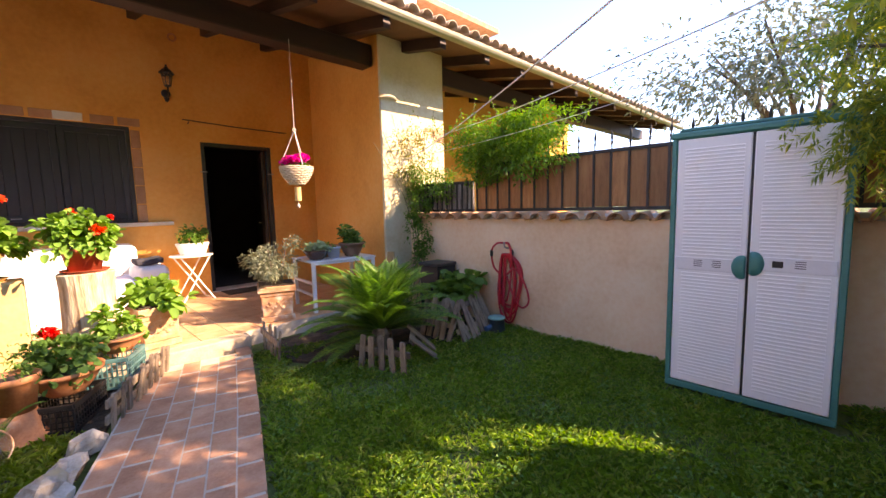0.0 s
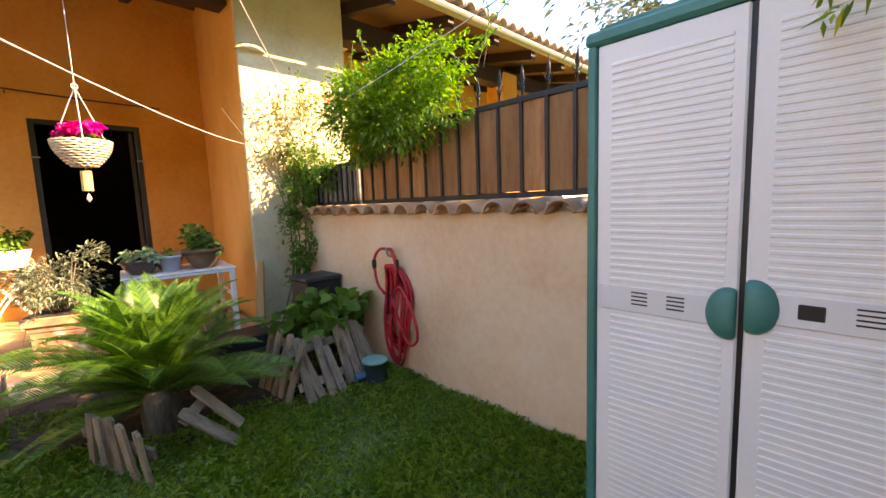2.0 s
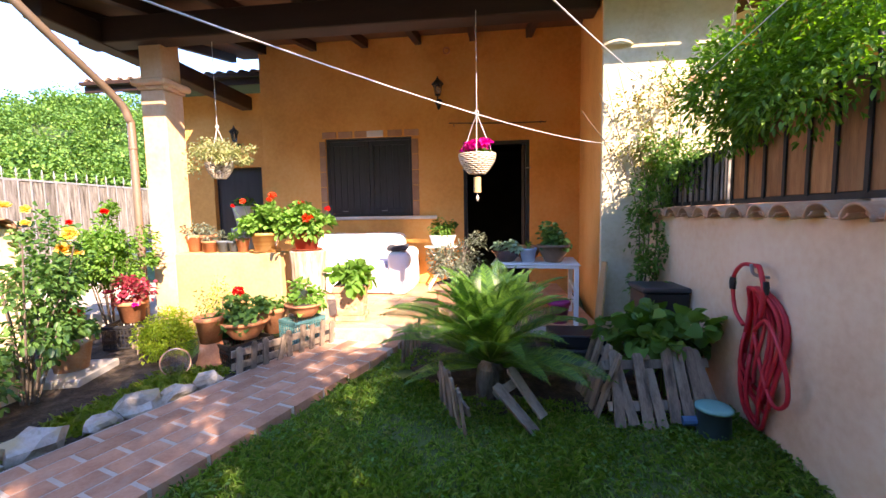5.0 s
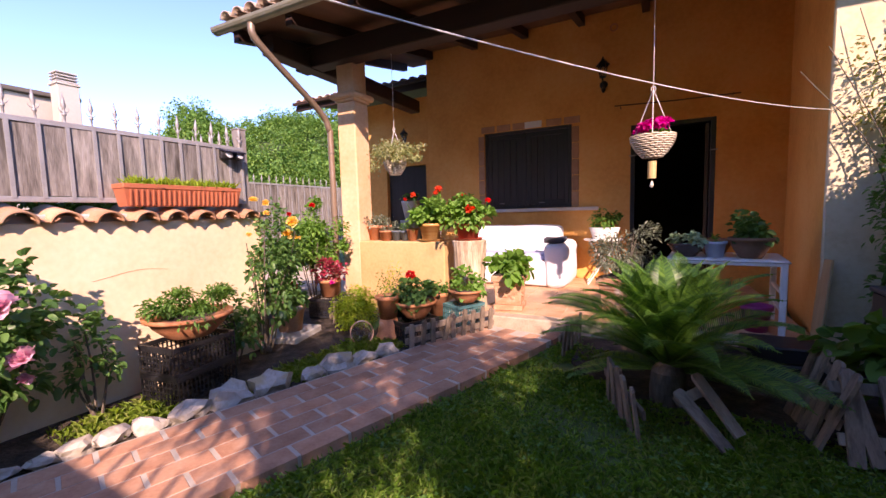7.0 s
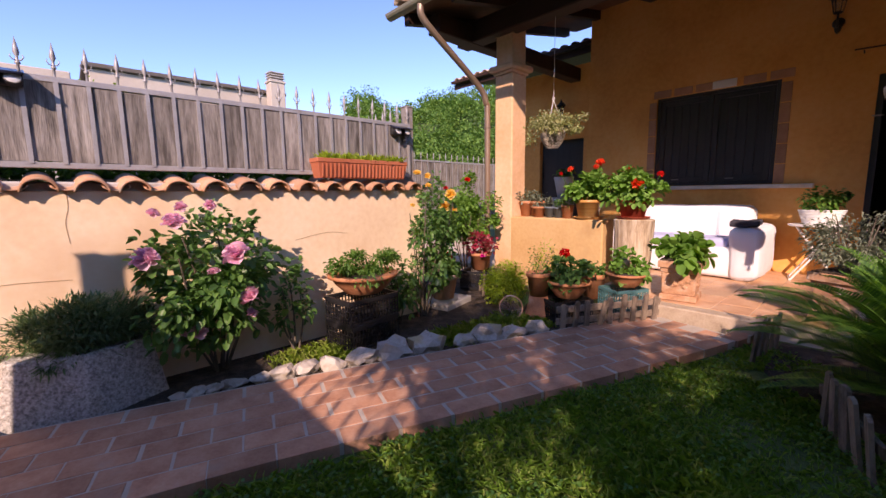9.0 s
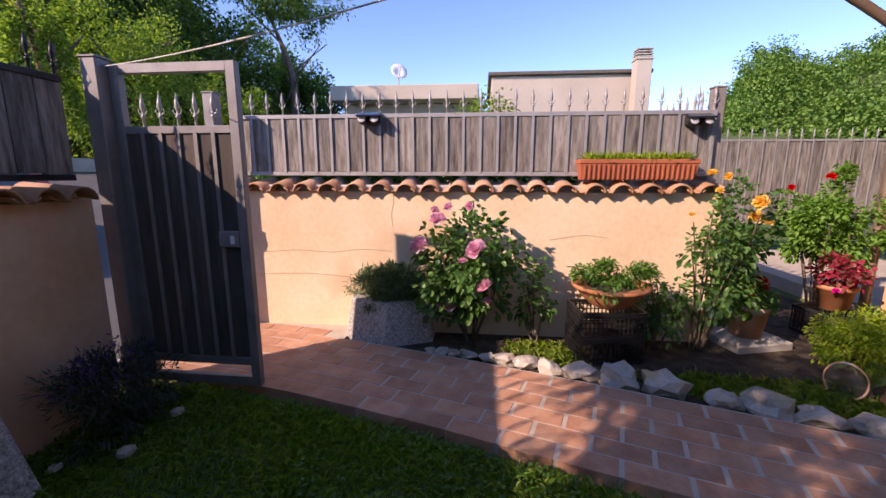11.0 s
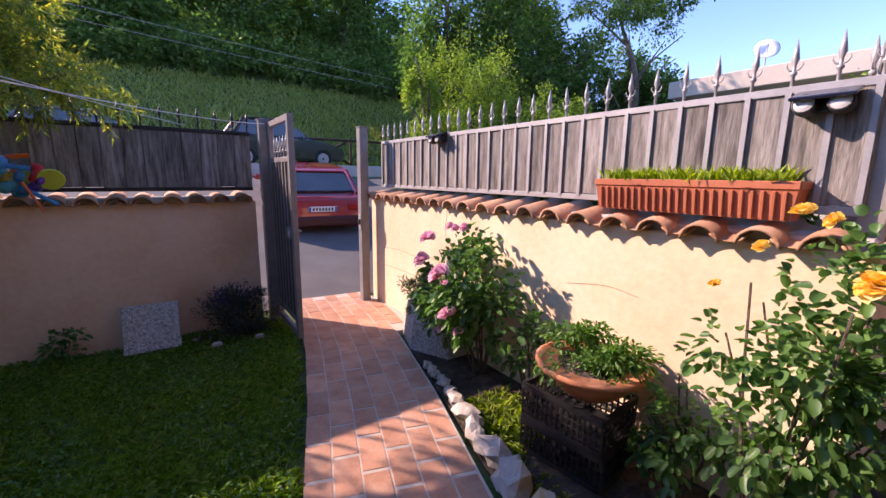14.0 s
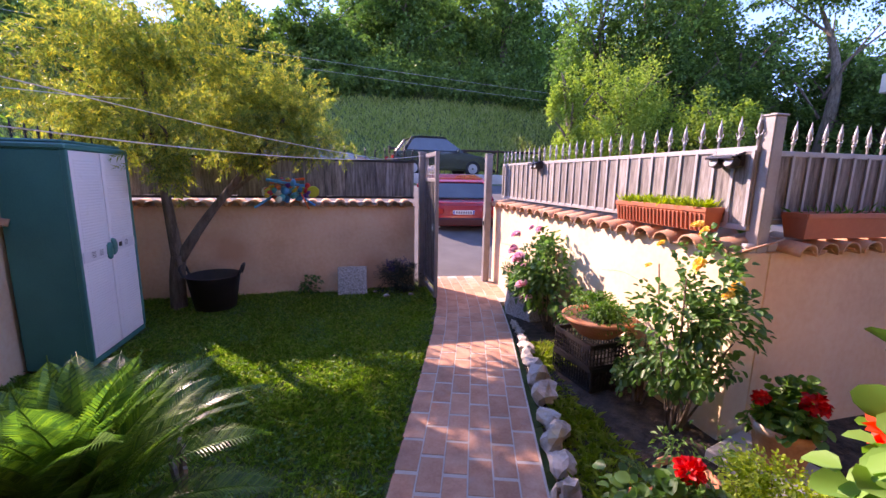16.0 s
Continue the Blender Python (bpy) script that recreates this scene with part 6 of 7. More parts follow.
# ---- stones along the path ----
def stone(x, y, r, flat, seed):
    bm = B()
    bmesh.ops.create_icosphere(bm, subdivisions=2, radius=1)
    for v in bm.verts:
        q = v.co.normalized()
        n = noise.noise(q * 1.4 + Vector((seed * 7.1, seed, 0))) * 0.7 + noise.cell(q * 1.7 + Vector((seed, 0, 3))) * 0.06
        v.co = Vector((q.x * r * (1.3 + n), q.y * r * (0.85 + n), max(q.z, -0.5) * r * flat * (1 + n)))
    t = thing("edging_stone", "rough pale stone edging the flower bed", "stone", pose(x, y, r * 0.25, rng.normal(0, 7), rng.normal(0, 7), 70 + rng.normal(0, 20)), "stones edging the bed")
    part("stone", bm, STONE, t)


y = 1.75
k = 0
while y < 4.45:
    r = 0.035 + 0.075 * min(1, max(0, (y - 1.7) / 1.2)) * rng.uniform(0.6, 1.05)
    px = float(np.interp(y, (0.5, 1.2, 2.1, 3.3, 4.4), (0.28, 0.42, 0.65, 1.06, 1.45)))
    stone(px - r * 1.1 - 0.02, y, r, rng.uniform(0.6, 1.0), k)
    y += r * rng.uniform(2.1, 2.7)
    k += 1


# ---- trees by the garden ----
def limb(bm, pts, r0, r1):
    tube(bm, curve_pts(pts, 5), r0, 9, r1)


tr = thing("bottlebrush_tree", "leaning garden tree with narrow yellow-green leaves", "tree", turn(4.52, 0.36))
bm = B()
limb(bm, [(0, 0, -0.1), (0.0, -0.02, 0.35), (-0.05, 0.0, 0.7)], 0.1, 0.085)
part("trunk", bm, BARK, tr, smooth=True)
part("limb", tube(B(), curve_pts([(-0.04, 0, 0.6), (0.0, 0.05, 1.3), (0.05, 0.1, 2.0), (0.1, 0.15, 2.9)], 5), 0.075, 9, 0.02), BARK, tr, smooth=True)
part("limb", tube(B(), curve_pts([(-0.05, 0, 0.62), (-0.4, 0.0, 1.15), (-0.85, 0.05, 1.7), (-1.4, 0.1, 2.4)], 5), 0.07, 9, 0.02), BARK, tr, smooth=True)
part("limb", tube(B(), curve_pts([(0.03, 0.08, 1.7), (-0.2, 0.45, 2.1), (-0.25, 0.75, 2.2)], 5), 0.025, 9, 0.008), BARK, tr, smooth=True)
part("limb", tube(B(), curve_pts([(-0.5, 0.02, 1.3), (-1.2, 0.05, 1.85), (-1.9, 0.1, 2.2)], 5), 0.03, 9, 0.01), BARK, tr, smooth=True)
part("limb", tube(B(), curve_pts([(0.05, 0.1, 2.0), (0.5, 0.1, 2.5), (0.9, 0.2, 2.9)], 5), 0.03, 9, 0.01), BARK, tr, smooth=True)


def brush(n_twigs, at, radii, per=26, clumps=16, hang=0.2):
    """Twigs with narrow leaves round them, like bottle brushes."""
    c, d = cloud(n_twigs, at, radii, clumps, 0.42, 0.25)
    d[:, 2] -= hang
    d = unit(d)
    u = np.tile(np.linspace(0, 1, per), n_twigs)
    P, D = np.repeat(c, per, 0), np.repeat(d, per, 0)
    pos = P + D * (u * 0.2)[:, None]
    r = unit(np.cross(D, rng.normal(size=D.shape)))
    return pos, unit(r + D * 0.9)


pp_, ww = [], []
for at, radii, n in (((0.0, 0.15, 2.75), (1.0, 0.75, 0.75), 380), ((-1.45, 0.1, 2.5), (0.8, 0.55, 0.6), 260), ((-0.22, 0.72, 2.0), (0.26, 0.2, 0.5), 70), ((-0.8, 0.05, 2.15), (0.5, 0.5, 0.4), 110), ((0.7, 0.1, 2.6), (0.6, 0.6, 0.7), 210), ((-0.75, 0.1, 2.75), (0.6, 0.5, 0.5), 160), ((-0.1, 0.1, 3.4), (0.9, 0.7, 0.5), 130)):
    a, b = brush(int(n * 2.3), at, radii)
    pp_.append(a)
    ww.append(b)
pp_, ww = np.concatenate(pp_), np.concatenate(ww)
leaf_mesh("crown", pp_, ww, rng.uniform(0.04, 0.075, len(pp_)), 0.0125, LEAF_BRUSH, tr, "narrow yellow-green leaves", droop=0.1, fold=0.1)

ol = thing("olive_tree", "grey-green tree behind the boundary wall", "tree", turn(6.9, 1.4))
bm = B()
limb(bm, [(0, 0, -0.1), (0.05, 0, 1.0), (-0.05, 0.1, 1.8)], 0.13, 0.09)
for k in range(9):
    a = k * 0.7
    limb(bm, [(-0.05, 0.1, 1.6), (0.4 * math.cos(a), 0.4 * math.sin(a), 2.3), (0.9 * math.cos(a), 1.0 * math.sin(a), 2.9 + 0.15 * (k % 3))], 0.04, 0.008)
part("trunk", bm, BARK, ol, smooth=True)
foliage(ol, LEAF_OLIVE, (-0.2, 0.1, 2.85), (1.0, 1.3, 0.65), 5200, 0.075, 0.36, 44, "crown")
foliage(ol, LEAF_MID, (0.2, -1.2, 2.9), (0.9, 0.8, 0.9), 3600, 0.07, 0.5, 34, "crown")

# climber on the east fence and vine on the wing wall
cl = thing("climbing_shrub", "bright green climber spilling over the fence", "climber", turn(5.2, 4.2))
foliage(cl, LEAF_JAS, (0, -0.15, 2.05), (0.36, 0.85, 0.42), 9000, 0.042, 0.45, 60, spread=0.33, hollow=0.2)
foliage(cl, LEAF_JAS, (0, -0.55, 2.3), (0.3, 0.5, 0.25), 2200, 0.04, 0.45, 30, spread=0.3)
foliage(cl, LEAF_MID, (-0.02, 1.1, 1.75), (0.26, 0.5, 0.35), 3000, 0.036, 0.5, 36, spread=0.33)
bm = B()
lp, lw = [], []
for k in range(26):
    a = rng.uniform(-1.2, 0.9)
    p0 = Vector((rng.normal(0, 0.1), a, 2.2))
    p1 = p0 + Vector((rng.normal(0, 0.15), rng.normal(0, 0.15), rng.uniform(0.2, 0.55)))
    mid = (p0 + p1) / 2 + Vector((rng.normal(0, 0.04), rng.normal(0, 0.04), 0.03))
    c = curve_pts([p0, mid, p1], 4)
    tube(bm, c, 0.004, 4, 0.002)
    for q in c[2:]:
        for _ in range(3):
            lp.append(tuple(q))
            lw.append(tuple(rng.normal(size=3)))
for k in range(5):
    limb(bm, [(0.02, 0.9 + 0.12 * k, 0.0), (-0.02 + 0.02 * k, 0.85 + 0.1 * k, 0.7), (0.0, 0.7 + 0.2 * k, 1.6)], 0.012, 0.006)
tagged(part("shoot", bm, BARK, cl), kind="stuff")
leaf_mesh("shoot_leaves", np.array(lp), np.array(lw), 0.04, 0.018, LEAF_JAS, cl)
vn = thing("dry_vine", "half-dry vine trailing down the pale wall corner", "vine", turn(5.1, 5.45))
foliage(vn, LEAF_DRY, (0.05, 0.12, 2.15), (0.42, 0.16, 0.55), 900, 0.04, 0.5, 40, spread=0.25)
foliage(vn, LEAF_MID, (-0.02, -0.1, 1.35), (0.24, 0.22, 0.5), 800, 0.04, 0.55, 26, spread=0.28)
foliage(vn, LEAF_MID, (-0.05, -0.2, 0.75), (0.2, 0.25, 0.4), 700, 0.045, 0.6, 22, spread=0.3, label="lower green shoots")
bm = B()
for k in range(8):
    a = rng.normal(0, 0.12)
    limb(bm, [(a, 0.1, 0.0), (a * 0.5, -0.05, 0.8), (a + 0.1, 0.1, 1.6), (a * 2.2, 0.15, 2.3 + 0.08 * k)], 0.008, 0.003)
part("vine_stem", bm, BARK, vn)


# ---- clothes lines ----
def sag(a, b, d, n=20):
    a, b = Vector(a), Vector(b)
    return [a.lerp(b, k / n) - Vector((0, 0, 4 * d * (k / n) * (1 - k / n))) for k in range(n + 1)]


for a, b, d in (((1.25, -0.06, 2.03), (4.685, 5.695, 2.0), 0.17), ((1.9, -0.25, 1.98), (5.3, 5.695, 2.4), 0.1), ((5.0, 5.69, 2.12), (4.56, 0.42, 2.55), 0.12)):
    c = thing("clothes_line", "white plastic-coated clothes line across the garden", "clothes line")
    part("line", tube(B(), sag(a, b, d), 0.003, 6), CORD, c)

# ---- street: cars, barrier ----
CAR_RED = mat("red_car_paint", [(0.33, 0.02, 0.025), (0.38, 0.03, 0.035)], 0.25, 2, 40, 0.0, coat=1.0)
CAR_BLACK = mat("black_car_paint", [(0.012, 0.013, 0.018), (0.018, 0.02, 0.026)], 0.25, 2, 40, 0.0, coat=1.0)
CAR_GREY = mat("grey_car_paint", [(0.08, 0.1, 0.12), (0.1, 0.12, 0.14)], 0.25, 2, 40, 0.0, coat=1.0)
CAR_GLASS = mat("car_glass", [(0.05, 0.066, 0.07), (0.07, 0.09, 0.095)], 0.06, 2, 40, 0.0, spec=1.0, coat=1.0)
TYRE = mat("tyre", [(0.012, 0.012, 0.012), (0.02, 0.02, 0.02)], 0.8, 20, 80, 0.2)
LAMP_RED = mat("tail_lamp", [(0.35, 0.01, 0.01), (0.45, 0.02, 0.02)], 0.2, 6, 40, 0.0)


def car(label, m, paint, L=4.1, W=1.68, H=1.4, plate=False):
    """A saloon along x, rear at x = 0."""
    t = thing("car", label, "car", m)

    def loft(bm, prof, half):
        """Closed outline (x, z) extruded across, narrowing with height."""
        sides = []
        for s in (-1, 1):
            sides.append([bm.verts.new((x, s * half(z), z)) for x, z in prof])
        n = len(prof)
        bm.faces.new(sides[0])
        bm.faces.new(sides[1][::-1])
        for k in range(n):
            bm.faces.new((sides[0][k], sides[0][(k + 1) % n], sides[1][(k + 1) % n], sides[1][k]))
        bmesh.ops.bevel(bm, geom=list(bm.edges), offset=0.06, segments=3, affect="EDGES")
        return bm
    lower = [(0.06, 0.25), (0.0, 0.42), (0.02, 0.62), (0.08, 0.88), (0.5, 0.93), (L - 1.1, 0.93), (L - 0.3, 0.78), (L, 0.6), (L, 0.35), (L - 0.1, 0.22)]
    body = part("body", loft(B(), lower, lambda z: W / 2 - 0.06 * max(0, z - 0.5)), paint, t, smooth=False)
    cab = [(0.42, 0.92), (0.82, H - 0.04), (1.1, H), (L * 0.52, H), (L * 0.72, 0.92)]
    part("cabin", loft(B(), cab, lambda z: W / 2 - 0.04 - 0.32 * max(0, z - 0.92)), CAR_GLASS, t, "tinted windows")
    part("roof", loft(B(), [(0.72, H - 0.08), (0.85, H + 0.005), (1.1, H + 0.02), (L * 0.52, H + 0.02), (L * 0.56, H - 0.06)], lambda z: W / 2 - 0.17), paint, t)
    for s in (-1, 1):
        part("pillar", tube(B(), [(0.4, s * (W / 2 - 0.07), 0.92), (0.8, s * (W / 2 - 0.2), H - 0.03)], 0.05, 6), paint, t)
        part("tail_lamp", boxed(-0.012, 0.1, min(s * (W / 2 - 0.36), s * (W / 2 - 0.05)), max(s * (W / 2 - 0.36), s * (W / 2 - 0.05)), 0.62, 0.76, 0.02), LAMP_RED, t)
        part("mirror", boxed(L * 0.62, L * 0.62 + 0.12, min(s * W / 2, s * (W / 2 + 0.17)), max(s * W / 2, s * (W / 2 + 0.17)), 0.92, 1.05, 0.03), paint, t)
        for x in (0.75, L - 0.8):
            w = part("wheel", lathe(B(), [(0, -0.1), (0.3, -0.1), (0.31, -0.06), (0.31, 0.06), (0.3, 0.1), (0.22, 0.1), (0.2, 0.08), (0, 0.08)], 24, pose(x, s * (W / 2 - 0.09), 0.31, -90 * s)), TYRE, t)
            part("rim", lathe(B(), [(0, 0.075), (0.06, 0.09), (0.19, 0.085), (0.2, 0.1)], 10, pose(x, s * (W / 2 - 0.085), 0.31, -90 * s)), GREY_METAL, w, "silver wheel rim")
    part("bumper", boxed(-0.06, 0.14, -W / 2 + 0.04, W / 2 - 0.04, 0.3, 0.5, 0.03), mat("dark_bumper", [(0.05, 0.012, 0.014), (0.07, 0.016, 0.018)], 0.5), t)
    if plate:
        pl = part("number_plate", boxed(-0.026, -0.008, -0.26, 0.26, 0.6, 0.71, 0.004), WHITE_PAINT, t, "white plate with unreadable characters")
        for k in range(7):
            part("character", boxed(-0.03, -0.0255, -0.19 + 0.057 * k, -0.155 + 0.057 * k, 0.625, 0.685), mat("plate_ink", [(0.05, 0.05, 0.08), (0.06, 0.06, 0.09)], 0.6), pl)
        for s in (-1, 1):
            part("end_band", boxed(-0.03, -0.0255, min(s * 0.22, s * 0.255), max(s * 0.22, s * 0.255), 0.605, 0.705), mat("plate_blue", [(0.01, 0.05, 0.3), (0.015, 0.06, 0.35)], 0.5), pl)
    return t


car("parked dark red saloon car seen from behind", pose(-0.3, -3.0, 0.36, 0, 0, -98) @ pose(0, 0, 0, 0, -6, 0) @ Matrix.Diagonal((1, 0.97, 0.87, 1)), CAR_RED, plate=True)
car("parked black hatchback on the upper lane", pose(0.6, -10.2, 1.76, 0, 0, 184), CAR_BLACK, 4.0, 1.72, 1.5)
car("parked grey car on the upper lane", pose(5.4, -10.4, 1.66, 0, 0, 181), CAR_GREY, 4.2, 1.72, 1.45)
kb = thing("road_kerb_wall", "low pale concrete kerb wall of the upper lane", "kerb", turn(0, -8.8), kind="structure")
part("wall", boxed(-22, 22, -0.12, 0.12, 0.8, 1.85, 0.02), CONCRETE, kb)
br_ = thing("wooden_barrier", "crossed dark wooden roadside barrier", "barrier", turn(-3.6, -11.6, 1.9))
for a, b in (((-3, 0, 1.0), (4, 0, 1.0)), ((-0.8, 0, 0.1), (0.8, 0, 1.0)), ((-0.8, 0, 1.0), (0.8, 0, 0.1)), ((-3, 0, -0.2), (-3, 0, 1.1)), ((-0.9, 0, -0.2), (-0.9, 0, 1.1)), ((1, 0, -0.2), (1, 0, 1.1)), ((4, 0, -0.2), (4, 0, 1.1))):
    part("rail", tube(B(), [a, b], 0.05, 7), DARK_WOOD, br_)

# ---- buildings to the west ----
bd1 = thing("far_building", "long cream flat-roofed building beyond the wall", "building")
part("wall", boxed(-30, -21.2, 2.6, 11.2, 0, 7.0, 0.05), PALE_BLDG, bd1)
part("roof", boxed(-30.2, -21.0, 2.4, 11.4, 7.0, 7.2, 0.03), mat("roof_edge", [(0.1, 0.085, 0.075), (0.14, 0.12, 0.1)], 0.8), bd1)
part("chimney", bx(boxed(-20.6, -19.9, 10.1, 10.9, 0, 7.4, 0.03), -20.65, -19.85, 10.05, 10.95, 7.4, 7.5, 0.02), PALE_BLDG, bd1)
for k in range(4):
    part("chimney_cap", boxed(-20.6, -19.9, 10.1, 10.9, 7.52 + 0.13 * k, 7.58 + 0.13 * k, 0.01), CONCRETE, bd1)
bd2 = thing("far_building", "low cream house with a satellite dish beyond the wall", "building")
part("wall", boxed(-24, -18.4, -5.2, 1.6, 0, 5.1, 0.05), PALE_BLDG, bd2)
part("roof", boxed(-24.3, -17.2, -5.5, 1.9, 5.1, 5.8, 0.03), PALE_BLDG, bd2)
for k in range(2):
    wnd = part("window", boxed(-18.42, -18.37, -3.4 + 2.4 * k, -2.2 + 2.4 * k, 3.5, 4.5, 0.02), CAR_GLASS, bd2)
    part("sill", boxed(-18.4, -18.3, -3.5 + 2.4 * k, -2.1 + 2.4 * k, 3.42, 3.5), WHITE_PAINT, wnd)
ds = thing("satellite_dish", "white satellite dish on a roof mast", "satellite dish", pose(-17.6, -2.1, 5.8))
part("mast", tube(B(), [(0, 0, 0), (0, 0, 0.6)], 0.03, 8), GREY_METAL, ds)
part("dish", lathe(B(), [(0, 0), (0.2, 0.03), (0.42, 0.14), (0.42, 0.15), (0.2, 0.04), (0, 0.01)], 20, pose(0.05, 0, 0.62, 0, 65, 30)), WHITE_PAINT, ds, smooth=True)
part("arm", tube(B(), [(0.1, 0.05, 0.4), (0.5, 0.2, 0.75)], 0.012, 6), GREY_METAL, ds)
bl = thing("far_bush", "rounded bush in front of the far building", "bush", turn(-14.5, 2.4))
foliage(bl, LEAF_FAR2, (0, 0, 3.6), (1.3, 1.3, 1.5), 1500, 0.16, 0.6, 30)
part("trunk", tube(B(), [(0, 0, 0), (0.1, 0, 3.2)], 0.12, 7), BARK, bl)


n = 20000
hp = np.stack([rng.uniform(-0.6, -0.22, n), rng.uniform(-0.1, 3.8, n), 1.44 - 1.46 * rng.random(n) ** 2], 1)
tagged(leaf_mesh("hedge", hp, rng.normal(size=(n, 3)) + (0, 0, 0.8), rng.uniform(0.03, 0.06, n), 0.03, LEAF_MID, full=True), "low green hedge behind the fence on the rose wall", "hedge", kind="stuff")


# ---- far trees ----
def far_tree(label, x, y, h, r, material, n=1500, size=0.3, shape=1.0, low=0.35, clumps=34):
    z = ground_height(x, y)
    t = thing("tree", label, "tree", turn(x, y, z - 0.1))
    bm = B()
    limb(bm, [(0, 0, 0), (rng.normal(0, 0.2), rng.normal(0, 0.2), h * 0.45), (rng.normal(0, 0.3), rng.normal(0, 0.3), h * 0.8)], 0.05 * h ** 0.8, 0.05)
    for k in range(5):
        a = k * 1.3 + x
        limb(bm, [(0, 0, h * (0.3 + 0.08 * k)), (0.4 * r * math.cos(a), 0.4 * r * math.sin(a), h * (0.42 + 0.08 * k)), (0.8 * r * math.cos(a), 0.8 * r * math.sin(a), h * (0.5 + 0.09 * k))], 0.07, 0.02)
    part("trunk", bm, BARK, t)
    p, w = cloud(n, (0, 0, h * (low + 1) / 2), (r, r, h * (1 - low) / 2), clumps, 0.26, 0.25)
    if shape < 1:
        u = np.clip((p[:, 2] - h * low) / (h * (1 - low)), 0, 1)[:, None]
        p[:, :2] *= 1.15 - u * (1 - shape)
    s = size * rng.uniform(0.6, 1.3, n)
    leaf_mesh("crown", p, w, s, s * 0.7, material, t, droop=0.2)
    return t


rs = np.random.default_rng(11)
for k in range(30):
    x = -34 + 2.5 * k + rs.normal(0, 0.9)
    y = -29 - 4.0 * (k % 3) + rs.normal(0, 1.0)
    far_tree("tall dark woodland tree on the bank", x, y, rs.uniform(9.5, 12.5) if -14 < x < 2 else rs.uniform(4.5, 6.5), rs.uniform(3.6, 5.0), LEAF_FAR, 7500, 0.33, low=0.0, clumps=46)
for k in range(14):
    far_tree("tall dark woodland tree on the slope", -26 + 5.2 * k, -46 + rs.normal(0, 2), rs.uniform(14, 18) if k < 6 else rs.uniform(8, 10), rs.uniform(4.5, 6), LEAF_FAR, 6500, 0.5, low=0.0, clumps=46)
ux, uy = rs.uniform(-38, 42, 420), rs.uniform(-30, -22, 420)
uc = []
for a, b in zip(ux, uy):
    rr = rs.uniform(0.6, 1.4) * (1.0 + 0.08 * (-22 - b))
    uc.append(cloud(260, (a, b, ground_height(a, b) + rr * 0.6), (rr * 1.2, rr, rr), 8, 0.45, 0.4))
tagged(leaf_mesh("undergrowth", np.concatenate([c[0] for c in uc]), np.concatenate([c[1] for c in uc]), rng.uniform(0.2, 0.42, 420 * 260), 0.2, leaf_mat("undergrowth_leaf", [(0.05, 0.115, 0.03), (0.095, 0.2, 0.05), (0.17, 0.29, 0.075)], 0.6, 0.4)), "dense green undergrowth at the edge of the woods", "undergrowth", kind="stuff")
far_tree("slim yellow-green young tree by the street", -6.55, -9.0, 5.25, 0.95, LEAF_FAR2, 7000, 0.1, 0.55, 0.0)
far_tree("round bright green tree by the street", -8.7, -8.6, 5.3, 2.0, LEAF_FAR2, 17000, 0.1, 1.0, 0.0, 80)
far_tree("light green spreading bush by the street", -12.6, -7.6, 4.3, 1.7, LEAF_FAR2, 8000, 0.13, 1.0, 0.08, 50)
for x, y, h in ((-12.4, -12.2, 12.5), (-15.2, -12.6, 13), (-17.6, -13, 11), (-10.2, -13.2, 11)):
    far_tree("dark conifer with drooping boughs", x, y, h, 2.7, LEAF_FAR, 9000, 0.19, 0.35, 0.02, 60)
for x, y, h in ((-11, -13.8, 8.5), (-13.6, -11.6, 7.5), (-16.2, -10.6, 7.5), (-19.2, -12, 8.5), (-21.5, -9.6, 8), (-15, -15.5, 10), (-24, -11, 8.5), (-20.5, -7.4, 6)):
    far_tree("dense dark broadleaf tree beyond the street", x, y, h, rs.uniform(2.4, 3.0), LEAF_FAR, 7000, 0.2, 0.8, 0.0, 36)
um = far_tree("leaning umbrella pine with a bare trunk", -19.0, -8.6, 11.0, 3.2, LEAF_FAR, 9000, 0.15, 1.0, 0.68, 70)

# grassy bank and wooded hill
g = rng.uniform(-20, 24, 34000), rng.uniform(-23, -12.6, 34000)
gz = np.array([ground_height(a, b) for a, b in zip(*g)]) - 0.02
bank = leaf_mesh("bank_grass", np.stack([*g, gz], 1), np.stack([rng.normal(0, 0.35, 34000), rng.normal(0, 0.35, 34000), np.ones(34000)], 1), rng.uniform(0.25, 0.7, 34000), 0.045, leaf_mat("tall_grass", [(0.2, 0.27, 0.06), (0.31, 0.37, 0.1), (0.42, 0.44, 0.17)], 0.6, 0.5))
tagged(bank, "tall sunlit meadow grass on the roadside bank", "grass", kind="stuff")
bm = B()
hv = []
for i in range(25):
    row = []
    for j in range(13):
        a = math.radians(100 + 80 * i / 24)
        d = 45 + 9 * j
        zz = -2 + 26 * math.sin(min(1, j / 7) * math.pi / 2) * (0.88 + 0.1 * math.sin(i * 0.9) + 0.05 * math.sin(i * 2.3 + 1)) * min(1, max(0.1, (16 - i) / 2))
        row.append(bm.verts.new((d * math.cos(a), d * math.sin(a), zz)))
    hv.append(row)
for a, b in zip(hv, hv[1:]):
    for k in range(12):
        bm.faces.new((a[k], a[k + 1], b[k + 1], b[k]))
hill = structure(part("backdrop_hill", bm, mat("hill_ground", [(0.03, 0.06, 0.015), (0.06, 0.1, 0.025)], 1, 0.2, 2, 0.3), smooth=True), "wooded hill beyond the roofs", "hill")
cs, cw = [], []
